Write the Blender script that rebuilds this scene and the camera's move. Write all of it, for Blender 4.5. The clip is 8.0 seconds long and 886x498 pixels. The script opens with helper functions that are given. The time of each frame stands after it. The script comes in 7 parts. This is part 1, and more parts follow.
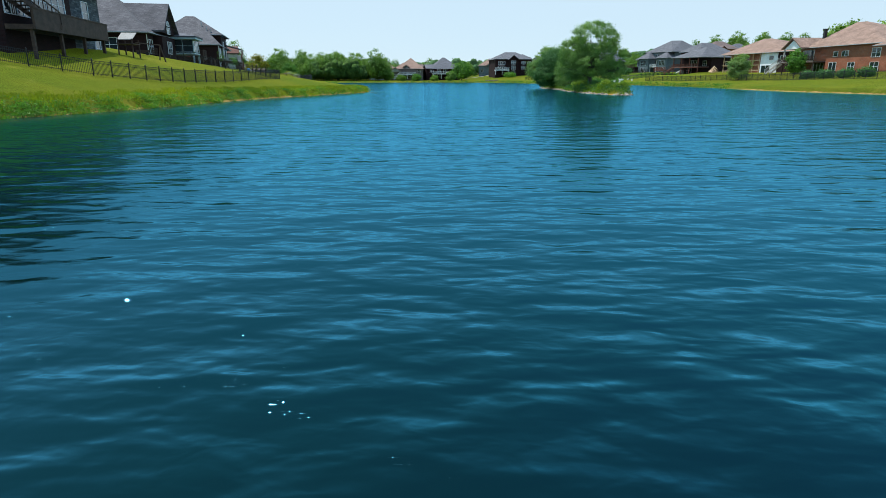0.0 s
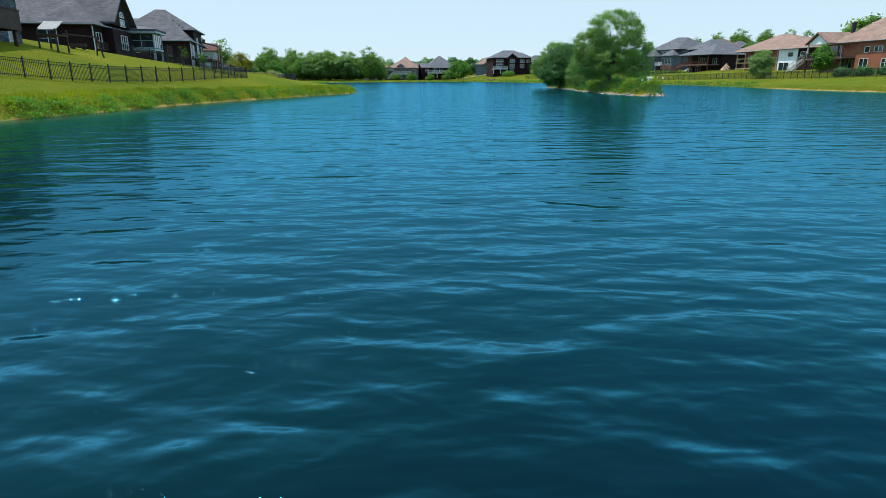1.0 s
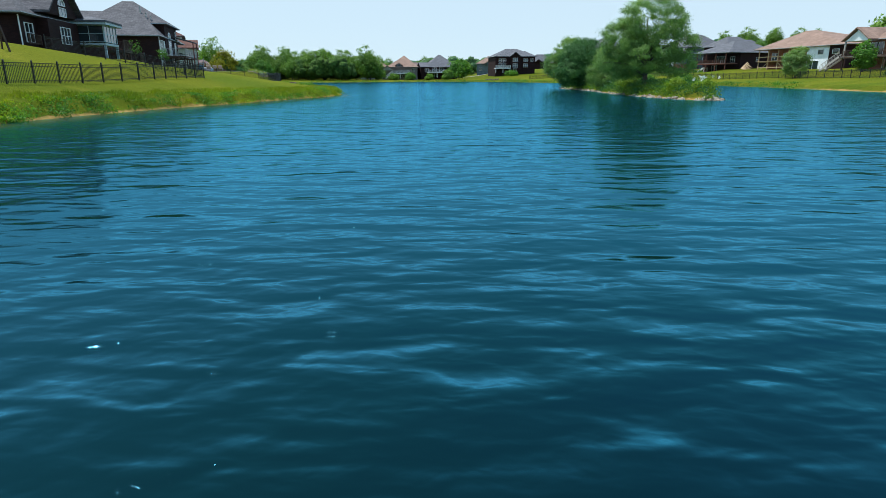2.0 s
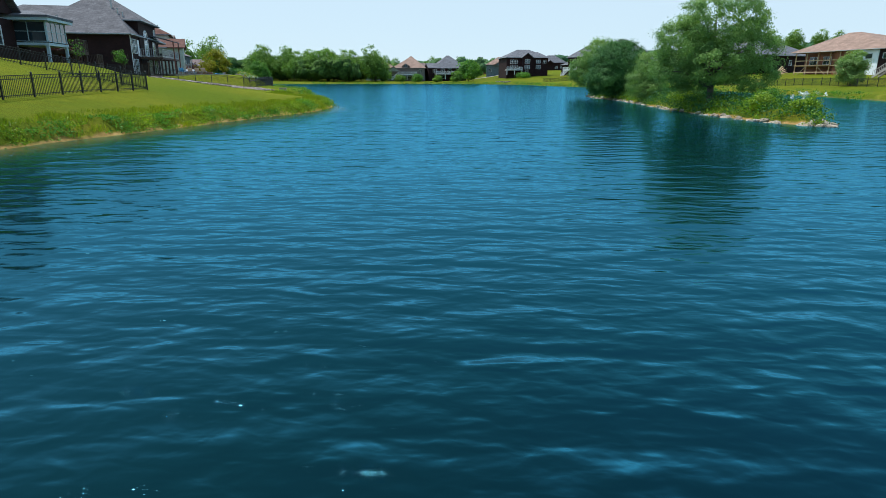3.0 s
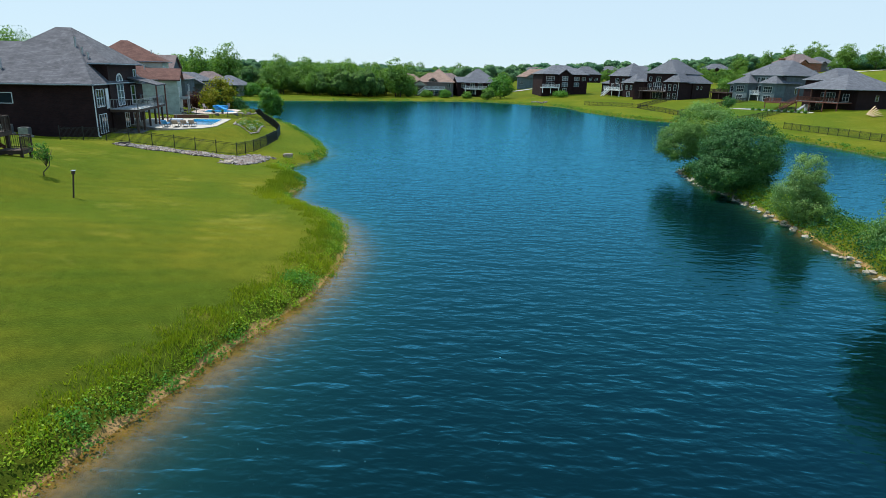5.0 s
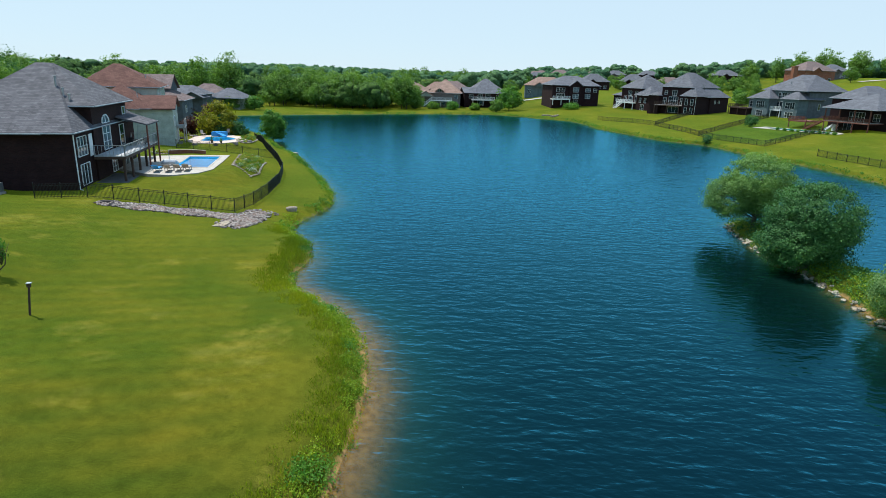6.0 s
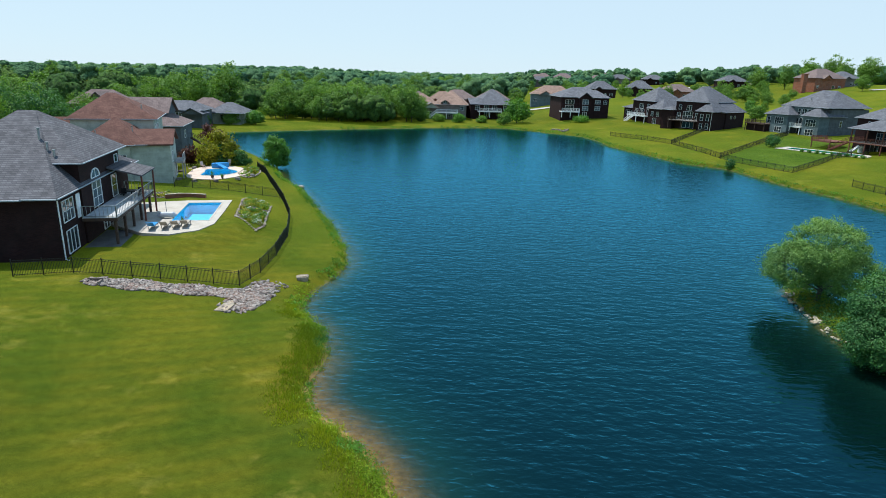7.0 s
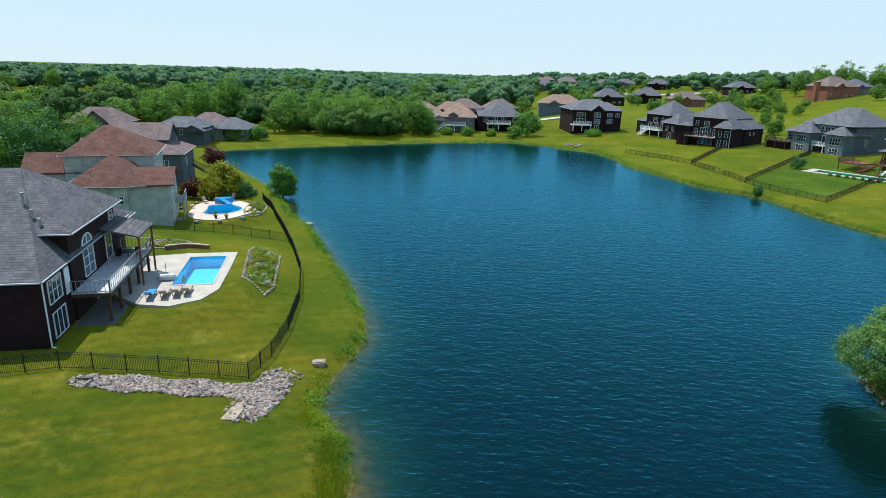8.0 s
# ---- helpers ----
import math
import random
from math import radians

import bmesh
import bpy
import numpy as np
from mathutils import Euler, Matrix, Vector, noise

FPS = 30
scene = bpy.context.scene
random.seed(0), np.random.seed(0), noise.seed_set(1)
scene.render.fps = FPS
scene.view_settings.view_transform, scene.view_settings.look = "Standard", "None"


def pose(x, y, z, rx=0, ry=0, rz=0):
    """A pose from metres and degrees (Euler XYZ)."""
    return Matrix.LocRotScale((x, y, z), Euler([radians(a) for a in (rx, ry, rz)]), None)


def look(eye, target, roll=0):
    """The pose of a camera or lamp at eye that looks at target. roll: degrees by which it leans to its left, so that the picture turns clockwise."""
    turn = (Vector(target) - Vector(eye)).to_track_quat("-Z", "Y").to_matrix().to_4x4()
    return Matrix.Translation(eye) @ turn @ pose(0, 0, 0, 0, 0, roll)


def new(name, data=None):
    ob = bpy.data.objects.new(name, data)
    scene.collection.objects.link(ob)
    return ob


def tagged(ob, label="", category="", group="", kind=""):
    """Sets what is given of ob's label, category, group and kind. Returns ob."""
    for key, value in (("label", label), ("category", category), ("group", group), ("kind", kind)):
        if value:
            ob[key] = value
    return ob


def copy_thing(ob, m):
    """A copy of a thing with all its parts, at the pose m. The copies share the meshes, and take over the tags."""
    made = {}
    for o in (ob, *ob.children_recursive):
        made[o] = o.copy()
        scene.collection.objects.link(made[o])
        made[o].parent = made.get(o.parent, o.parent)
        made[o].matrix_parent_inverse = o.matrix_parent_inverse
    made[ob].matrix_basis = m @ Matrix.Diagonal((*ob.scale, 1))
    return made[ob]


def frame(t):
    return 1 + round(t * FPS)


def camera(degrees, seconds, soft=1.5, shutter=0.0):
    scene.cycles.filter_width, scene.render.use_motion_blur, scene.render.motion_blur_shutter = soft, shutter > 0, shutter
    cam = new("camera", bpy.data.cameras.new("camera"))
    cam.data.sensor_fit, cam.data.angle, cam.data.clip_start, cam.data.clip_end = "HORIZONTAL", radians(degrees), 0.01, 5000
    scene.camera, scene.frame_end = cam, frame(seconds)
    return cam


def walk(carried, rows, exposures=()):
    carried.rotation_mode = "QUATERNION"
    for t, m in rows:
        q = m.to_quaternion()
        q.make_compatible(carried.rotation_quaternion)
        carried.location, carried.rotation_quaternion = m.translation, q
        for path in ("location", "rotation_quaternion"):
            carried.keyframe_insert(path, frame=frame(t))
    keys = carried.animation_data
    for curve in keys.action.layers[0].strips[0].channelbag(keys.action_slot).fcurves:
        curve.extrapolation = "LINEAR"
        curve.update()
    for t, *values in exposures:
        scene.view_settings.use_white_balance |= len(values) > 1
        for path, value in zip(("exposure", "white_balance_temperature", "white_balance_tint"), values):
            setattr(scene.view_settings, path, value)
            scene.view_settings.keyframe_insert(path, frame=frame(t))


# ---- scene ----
cam = camera(73.0, 8.0, soft=0.4)
METRES, EYE, TILT, LEAN, TURN = 68.97, 1.903, -15.91, 0.0, 0.0
ROWS = [
    (0.0, 0.0000, 0.0000, 0.0000, -0.000, 0.000, -0.00),
    (0.5, -0.0007, 0.0782, 0.0219, -0.190, -0.033, 0.15),
    (1.0, -0.0019, 0.1620, 0.0444, -0.341, -0.039, 0.26),
    (1.5, -0.0032, 0.2474, 0.0682, -0.400, -0.059, 0.31),
    (3.0, -0.0109, 0.5093, 0.1566, 0.184, -0.098, -0.24),
    (3.5, -0.0169, 0.5868, 0.2034, 1.088, -0.177, -1.03),
    (4.0, -0.0293, 0.6591, 0.2527, 1.613, -0.269, -1.63),
    (4.5, -0.0450, 0.7277, 0.3018, 1.691, -0.361, -1.89),
    (6.0, -0.0975, 0.8900, 0.4426, 1.954, -0.446, -2.21),
    (6.5, -0.1190, 0.9355, 0.4902, 1.783, -0.472, -2.12),
    (7.0, -0.1424, 0.9794, 0.5373, 1.875, -0.531, -2.22),
    (7.5, -0.1660, 1.0230, 0.5835, 1.954, -0.564, -2.30),
    (8.0, -0.1880, 1.0666, 0.6305, 1.941, -0.610, -2.32),
]
walk(cam, [(t, pose(0, 0, EYE, TILT, LEAN, TURN) @ pose(METRES * x, METRES * y, METRES * z, 90 + pitch, roll, yaw)) for t, x, y, z, yaw, pitch, roll in ROWS],
     exposures=[(0.0, 0.62, 6000, 8), (8.0, 0.62, 6000, 8)])

# ---- sky and sun ----
SUN_TO = Vector((-0.33, 0.20, 1.0)).normalized()
world = bpy.data.worlds.new("sky")
scene.world = world
world.use_nodes = True
wn = world.node_tree.nodes
sky = wn.new("ShaderNodeTexSky")
sky.sky_type = "NISHITA"
sky.sun_disc = False
sky.sun_elevation = math.asin(SUN_TO.z)
sky.sun_rotation = math.atan2(SUN_TO.x, SUN_TO.y)
sky.air_density, sky.dust_density, sky.ozone_density, sky.altitude = 1.0, 0.25, 2.0, 1200
bg = wn["Background"]
bg.inputs["Strength"].default_value = 0.22
# a hazy summer sky: the glare along the horizon is veiled to one pale tone
haze = wn.new("ShaderNodeMix")
haze.data_type, haze.blend_type = "RGBA", "DARKEN"
haze.inputs[0].default_value, haze.inputs[7].default_value = 0.95, (1.90, 2.28, 2.46, 1.0)
world.node_tree.links.new(sky.outputs[0], haze.inputs[6])
world.node_tree.links.new(haze.outputs[2], bg.inputs["Color"])
sun = new("sun", bpy.data.lights.new("sun", "SUN"))
sun.data.energy, sun.data.angle, sun.data.color = 3.85, radians(0.53), (1.0, 0.96, 0.88)
sun.matrix_world = look(SUN_TO * 200, (0, 0, 0))

# ---- small tools ----
rng = np.random.default_rng(7)


def add_mesh(name, verts, faces, mats, smooth=False):
    me = bpy.data.meshes.new(name)
    me.from_pydata([tuple(map(float, v)) for v in verts], [], faces)
    for m in (mats if isinstance(mats, (list, tuple)) else [mats]):
        me.materials.append(m)
    if smooth:
        me.polygons.foreach_set("use_smooth", [True] * len(me.polygons))
    me.update()
    return me


def quad_mesh(name, corners, mat):
    """A mesh of loose quads from an array (n, 4, 3)."""
    n = len(corners)
    me = bpy.data.meshes.new(name)
    me.vertices.add(4 * n)
    me.vertices.foreach_set("co", np.ascontiguousarray(corners, dtype=np.float32).ravel())
    me.loops.add(4 * n)
    me.loops.foreach_set("vertex_index", np.arange(4 * n, dtype=np.int32))
    me.polygons.add(n)
    me.polygons.foreach_set("loop_start", np.arange(0, 4 * n, 4, dtype=np.int32))
    me.polygons.foreach_set("loop_total", np.full(n, 4, dtype=np.int32))
    me.materials.append(mat)
    me.update(calc_edges=True)
    return me


class Geo:
    """Collects solids in local metres."""

    def __init__(self):
        self.v, self.f = [], []

    def add(self, verts, faces):
        k = len(self.v)
        self.v += [tuple(p) for p in verts]
        self.f += [tuple(k + i for i in q) for q in faces]
        return self

    def box(self, x0, x1, y0, y1, z0, z1):
        x0, x1, y0, y1, z0, z1 = min(x0, x1), max(x0, x1), min(y0, y1), max(y0, y1), min(z0, z1), max(z0, z1)
        v = [(x, y, z) for z in (z0, z1) for x, y in ((x0, y0), (x1, y0), (x1, y1), (x0, y1))]
        return self.add(v, [(3, 2, 1, 0), (4, 5, 6, 7), (0, 1, 5, 4), (1, 2, 6, 5), (2, 3, 7, 6), (3, 0, 4, 7)])

    def beam(self, a, b, w, h=None):
        """A bar from a to b, w wide and h high."""
        a, b, h = Vector(a), Vector(b), h or w
        d = (b - a).normalized()
        s = d.cross((0, 0, 1))
        s = s.normalized() if s.length > 1e-4 else Vector((1, 0, 0))
        u = s.cross(d)
        v = [p + s * i * w / 2 + u * j * h / 2 for p in (a, b) for i, j in ((-1, -1), (1, -1), (1, 1), (-1, 1))]
        return self.add(v, [(0, 1, 2, 3), (7, 6, 5, 4), (0, 4, 5, 1), (1, 5, 6, 2), (2, 6, 7, 3), (3, 7, 4, 0)])

    def tube(self, points, radii, sides=8):
        k0 = len(self.v)
        for i, p in enumerate(points):
            p = Vector(p)
            d = (Vector(points[min(i + 1, len(points) - 1)]) - Vector(points[max(i - 1, 0)])).normalized()
            s = d.cross((0.31, 0.95, 0.05)).normalized()
            u = s.cross(d)
            for k in range(sides):
                a = 2 * math.pi * k / sides
                self.v.append(tuple(p + (s * math.cos(a) + u * math.sin(a)) * radii[i]))
        for i in range(len(points) - 1):
            for k in range(sides):
                a, b = k0 + i * sides + k, k0 + i * sides + (k + 1) % sides
                self.f.append((a, b, b + sides, a + sides))
        self.f.append(tuple(k0 + k for k in range(sides))[::-1])
        self.f.append(tuple(k0 + (len(points) - 1) * sides + k for k in range(sides)))
        return self

    def prism(self, outline, z0, z1):
        n = len(outline)
        v = [(x, y, z0) for x, y in outline] + [(x, y, z1) for x, y in outline]
        return self.add(v, [tuple(range(n))[::-1], tuple(range(n, 2 * n))] + [(i, (i + 1) % n, n + (i + 1) % n, n + i) for i in range(n)])


def metres(x, y, z):
    """From the plan's grid (its y shortened, its heights sheared) to metres."""
    return 1.1 * x, 1.6 * y - 0.3668 * z + 0.605, 1.1535 * z


def bearing(turn):
    """A turn on the plan, in metres' axes."""
    return math.degrees(math.atan2(math.sin(radians(turn)), 1.4545 * math.cos(radians(turn))))


def stretch(turn):
    """How much longer a thing's own x and y are in metres than on the plan."""
    a, b = radians(turn), radians(bearing(turn))
    return 1.1 * (math.cos(a) * math.cos(b) + 1.4545 * math.sin(a) * math.sin(b)), 1.1 * math.hypot(math.sin(a), 1.4545 * math.cos(a))


def part(name, geo, mat, parent=None, label="", smooth=False):
    me = geo if isinstance(geo, bpy.types.Mesh) else add_mesh(name, geo.v, geo.f, mat, smooth)
    ob = new(name, me)
    ob.parent = parent
    return tagged(ob, label)


def empty(name, x, y, z, turn=0.0, label="", category="", group="", kind="", size=(1.1, 1.1, 1.1), true=False):
    """A thing's base at a place of the plan, or (true) at metres as they stand."""
    ob = new(name)
    ob.empty_display_size = 0.3
    ob.matrix_world = pose(x, y, z, 0, 0, turn) if true else pose(*metres(x, y, z), 0, 0, bearing(turn)) @ Matrix.Diagonal((*size, 1.0))
    return tagged(ob, label, category, group, kind)


# ---- materials ----
def node_mat(name):
    m = bpy.data.materials.new(name)
    m.use_nodes = True
    nt = m.node_tree
    return m, nt, nt.nodes["Principled BSDF"]


def noise_fac(nt, scale, detail=4, rough=0.6, coords="Object", stretch=(1, 1, 1), lo=0.35, hi=0.65):
    tc = nt.nodes.new("ShaderNodeTexCoord")
    mp = nt.nodes.new("ShaderNodeMapping")
    mp.inputs["Scale"].default_value = stretch
    nz = nt.nodes.new("ShaderNodeTexNoise")
    nz.inputs["Scale"].default_value, nz.inputs["Detail"].default_value, nz.inputs["Roughness"].default_value = scale, detail, rough
    mr = nt.nodes.new("ShaderNodeMapRange")
    mr.inputs["From Min"].default_value, mr.inputs["From Max"].default_value = lo, hi
    nt.links.new(tc.outputs[coords], mp.inputs["Vector"])
    nt.links.new(mp.outputs[0], nz.inputs["Vector"])
    nt.links.new(nz.outputs["Fac"], mr.inputs["Value"])
    return mr.outputs["Result"]


def mix_rgb(nt, fac, a, b, blend="MIX"):
    mx = nt.nodes.new("ShaderNodeMix")
    mx.data_type, mx.blend_type = "RGBA", blend
    for sock, v in ((mx.inputs[0], fac), (mx.inputs[6], a), (mx.inputs[7], b)):
        if isinstance(v, bpy.types.NodeSocket):
            nt.links.new(v, sock)
        elif isinstance(v, (int, float)):
            sock.default_value = v
        else:
            sock.default_value = (*v, 1.0)
    return mx.outputs[2]


def put_bump(nt, bsdf, height, strength=0.4, distance=0.02):
    bp = nt.nodes.new("ShaderNodeBump")
    bp.inputs["Strength"].default_value, bp.inputs["Distance"].default_value = strength, distance
    nt.links.new(height, bp.inputs["Height"])
    nt.links.new(bp.outputs[0], bsdf.inputs["Normal"])
    return bp


def plain(name, a, b, rough=0.7, scale=3.0, metal=0.0, bump=0.15, spec=0.4):
    """Two-tone weathered surface."""
    m, nt, bs = node_mat(name)
    f = mix_rgb(nt, noise_fac(nt, scale), a, b)
    g = mix_rgb(nt, noise_fac(nt, scale * 11, 3), (0.86, 0.86, 0.86), (1.1, 1.1, 1.1))
    nt.links.new(mix_rgb(nt, 1.0, f, g, "MULTIPLY"), bs.inputs["Base Color"])
    bs.inputs["Roughness"].default_value, bs.inputs["Metallic"].default_value = rough, metal
    bs.inputs["Specular IOR Level"].default_value = spec
    if bump:
        put_bump(nt, bs, noise_fac(nt, scale * 9, 4), bump, 0.02)
    return m


def stone_mat(name, a, b, c):
    """Rough stone: each piece takes a tone of its own between three."""
    m, nt, bs = node_mat(name)
    oi, ge = nt.nodes.new("ShaderNodeObjectInfo"), nt.nodes.new("ShaderNodeNewGeometry")
    ad = nt.nodes.new("ShaderNodeMath")
    ad.operation = "ADD"
    nt.links.new(oi.outputs["Random"], ad.inputs[0])
    nt.links.new(ge.outputs["Random Per Island"], ad.inputs[1])
    fr = nt.nodes.new("ShaderNodeMath")
    fr.operation = "FRACT"
    nt.links.new(ad.outputs[0], fr.inputs[0])
    col = mix_rgb(nt, fr.outputs[0], a, b)
    col = mix_rgb(nt, noise_fac(nt, 0.8, 3, lo=0.42, hi=0.6), col, mix_rgb(nt, fr.outputs[0], c, b))
    col = mix_rgb(nt, 1.0, col, mix_rgb(nt, noise_fac(nt, 5.0, 4), (0.6, 0.6, 0.6), (1.25, 1.25, 1.25)), "MULTIPLY")
    nt.links.new(col, bs.inputs["Base Color"])
    bs.inputs["Roughness"].default_value = 0.9
    put_bump(nt, bs, noise_fac(nt, 4.0, 4), 0.5, 0.05)
    return m


def wall_coords(nt):
    """Runs along a wall and up it, for walls square to the thing's own axes."""
    tc = nt.nodes.new("ShaderNodeTexCoord")
    sp = nt.nodes.new("ShaderNodeSeparateXYZ")
    ad = nt.nodes.new("ShaderNodeMath")
    cb = nt.nodes.new("ShaderNodeCombineXYZ")
    nt.links.new(tc.outputs["Object"], sp.inputs[0])
    nt.links.new(sp.outputs[0], ad.inputs[0])
    nt.links.new(sp.outputs[1], ad.inputs[1])
    nt.links.new(ad.outputs[0], cb.inputs[0])
    nt.links.new(sp.outputs[2], cb.inputs[1])
    return cb.outputs[0], sp.outputs[2]


def brick_mat(name, a, b, mortar, width=0.24, row=0.075, size=0.008, rough=0.85, bump=0.5):
    m, nt, bs = node_mat(name)
    vec, _ = wall_coords(nt)
    br = nt.nodes.new("ShaderNodeTexBrick")
    br.inputs["Scale"].default_value = 1.0
    br.inputs["Brick Width"].default_value, br.inputs["Row Height"].default_value, br.inputs["Mortar Size"].default_value = width, row, size
    br.inputs["Color1"].default_value, br.inputs["Color2"].default_value, br.inputs["Mortar"].default_value = (*a, 1), (*b, 1), (*mortar, 1)
    nt.links.new(vec, br.inputs["Vector"])
    g = mix_rgb(nt, noise_fac(nt, 0.8), (0.8, 0.8, 0.8), (1.15, 1.15, 1.15))
    nt.links.new(mix_rgb(nt, 1.0, br.outputs["Color"], g, "MULTIPLY"), bs.inputs["Base Color"])
    bs.inputs["Roughness"].default_value = rough
    iv = nt.nodes.new("ShaderNodeMath")
    iv.operation, iv.inputs[0].default_value = "SUBTRACT", 1.0
    nt.links.new(br.outputs["Fac"], iv.inputs[1])
    put_bump(nt, bs, iv.outputs[0], bump, 0.01)
    bs.inputs["Specular IOR Level"].default_value = 0.15
    return m


def shingle_mat(name, a, b, dark):
    return brick_mat(name, a, b, dark, 0.34, 0.115, 0.012, 0.95, 0.7)


def leaf_mat(name, a, b, c, trans=0.35):
    """Foliage: colour varies from thing to thing and from leaf to leaf."""
    m, nt, bs = node_mat(name)
    oi = nt.nodes.new("ShaderNodeObjectInfo")
    ge = nt.nodes.new("ShaderNodeNewGeometry")
    col = mix_rgb(nt, ge.outputs["Random Per Island"], a, b)
    mr = nt.nodes.new("ShaderNodeMath")
    mr.operation, mr.inputs[1].default_value = "MULTIPLY", 0.45
    nt.links.new(oi.outputs["Random"], mr.inputs[0])
    col = mix_rgb(nt, mr.outputs[0], col, c)
    patch = mix_rgb(nt, noise_fac(nt, 0.08, 1, lo=0.3, hi=0.7), (0.6, 0.72, 0.85), (1.5, 1.32, 0.95))
    col = mix_rgb(nt, 1.0, col, patch, "MULTIPLY")
    nt.links.new(col, bs.inputs["Base Color"])
    bs.inputs["Roughness"].default_value = 0.55
    bs.inputs["Specular IOR Level"].default_value = 0.15
    tr = nt.nodes.new("ShaderNodeBsdfTranslucent")
    nt.links.new(mix_rgb(nt, 1.0, col, (1.3, 1.5, 0.5), "MULTIPLY"), tr.inputs["Color"])
    ms = nt.nodes.new("ShaderNodeMixShader")
    ms.inputs[0].default_value = trans
    nt.links.new(bs.outputs[0], ms.inputs[1])
    nt.links.new(tr.outputs[0], ms.inputs[2])
    nt.links.new(ms.outputs[0], nt.nodes["Material Output"].inputs["Surface"])
    return m


def ground_mat():
    m, nt, bs = node_mat("ground")
    patches = noise_fac(nt, 0.09, 3, lo=0.4, hi=0.62)
    fine = noise_fac(nt, 1.6, 6, 0.7)
    col = mix_rgb(nt, patches, (0.039, 0.058, 0.0055), (0.090, 0.086, 0.0080))
    dry = noise_fac(nt, 0.21, 6, 0.7, lo=0.56, hi=0.78)
    col = mix_rgb(nt, dry, col, (0.19, 0.16, 0.028))
    col = mix_rgb(nt, 1.0, col, mix_rgb(nt, fine, (0.72, 0.74, 0.7), (1.2, 1.16, 1.1)), "MULTIPLY")
    blades = noise_fac(nt, 24, 3, 0.7, stretch=(1, 1, 0.3))
    col = mix_rgb(nt, 1.0, col, mix_rgb(nt, blades, (0.7, 0.7, 0.7), (1.25, 1.25, 1.2)), "MULTIPLY")
    ge = nt.nodes.new("ShaderNodeNewGeometry")
    sp = nt.nodes.new("ShaderNodeSeparateXYZ")
    nt.links.new(ge.outputs["Position"], sp.inputs[0])
    # a watered garden, and one with mown stripes
    for attr, tone in (("lush", (0.40, 0.78, 1.3)),):
        at = nt.nodes.new("ShaderNodeAttribute")
        at.attribute_name = attr
        col = mix_rgb(nt, at.outputs["Fac"], col, mix_rgb(nt, 1.0, col, tone, "MULTIPLY"))
    at = nt.nodes.new("ShaderNodeAttribute")
    at.attribute_name = "striped"
    wv = nt.nodes.new("ShaderNodeTexWave")
    wv.bands_direction, wv.inputs["Scale"].default_value, wv.inputs["Distortion"].default_value, wv.inputs["Detail"].default_value = "X", 0.22, 0.8, 1.0
    wt = nt.nodes.new("ShaderNodeTexCoord")
    wm = nt.nodes.new("ShaderNodeMapping")
    wm.inputs["Rotation"].default_value = (0, 0, radians(58))
    nt.links.new(wt.outputs["Object"], wm.inputs["Vector"])
    nt.links.new(wm.outputs[0], wv.inputs["Vector"])
    band = mix_rgb(nt, wv.outputs["Fac"], (0.72, 0.84, 1.0), (1.32, 1.12, 1.0))
    col = mix_rgb(nt, at.outputs["Fac"], col, mix_rgb(nt, 1.0, col, band, "MULTIPLY"))
    # wet clay and sand along the waterline
    wob = nt.nodes.new("ShaderNodeMath")
    wob.operation, wob.inputs[1].default_value = "MULTIPLY_ADD", 0.22
    nt.links.new(noise_fac(nt, 0.7, 4), wob.inputs[0])
    nt.links.new(sp.outputs[2], wob.inputs[2])
    mr = nt.nodes.new("ShaderNodeMapRange")
    mr.inputs["From Min"].default_value, mr.inputs["From Max"].default_value = 0.16, 0.28
    nt.links.new(wob.outputs[0], mr.inputs["Value"])
    sand = mix_rgb(nt, noise_fac(nt, 2.5, 5), (0.20, 0.105, 0.040), (0.36, 0.21, 0.09))
    # beyond the southern shallows the bed is dark weedy silt
    north = nt.nodes.new("ShaderNodeMapRange")
    north.inputs["From Min"].default_value, north.inputs["From Max"].default_value = 106, 114
    nt.links.new(sp.outputs[1], north.inputs["Value"])
    silt = mix_rgb(nt, noise_fac(nt, 1.2, 5), (0.035, 0.05, 0.018), (0.13, 0.105, 0.05))
    sand = mix_rgb(nt, north.outputs[0], sand, silt)
    col = mix_rgb(nt, mr.outputs[0], sand, col)
    nt.links.new(col, bs.inputs["Base Color"])
    bs.inputs["Roughness"].default_value = 0.9
    bs.inputs["Specular IOR Level"].default_value = 0.03
    # upright blades catch the light when seen along the lawn
    bs.inputs["Sheen Weight"].default_value, bs.inputs["Sheen Roughness"].default_value = 0.4, 0.4
    bs.inputs["Sheen Tint"].default_value = (0.85, 0.95, 0.04, 1)
    put_bump(nt, bs, noise_fac(nt, 14, 4, 0.75), 0.35, 0.04)
    return m


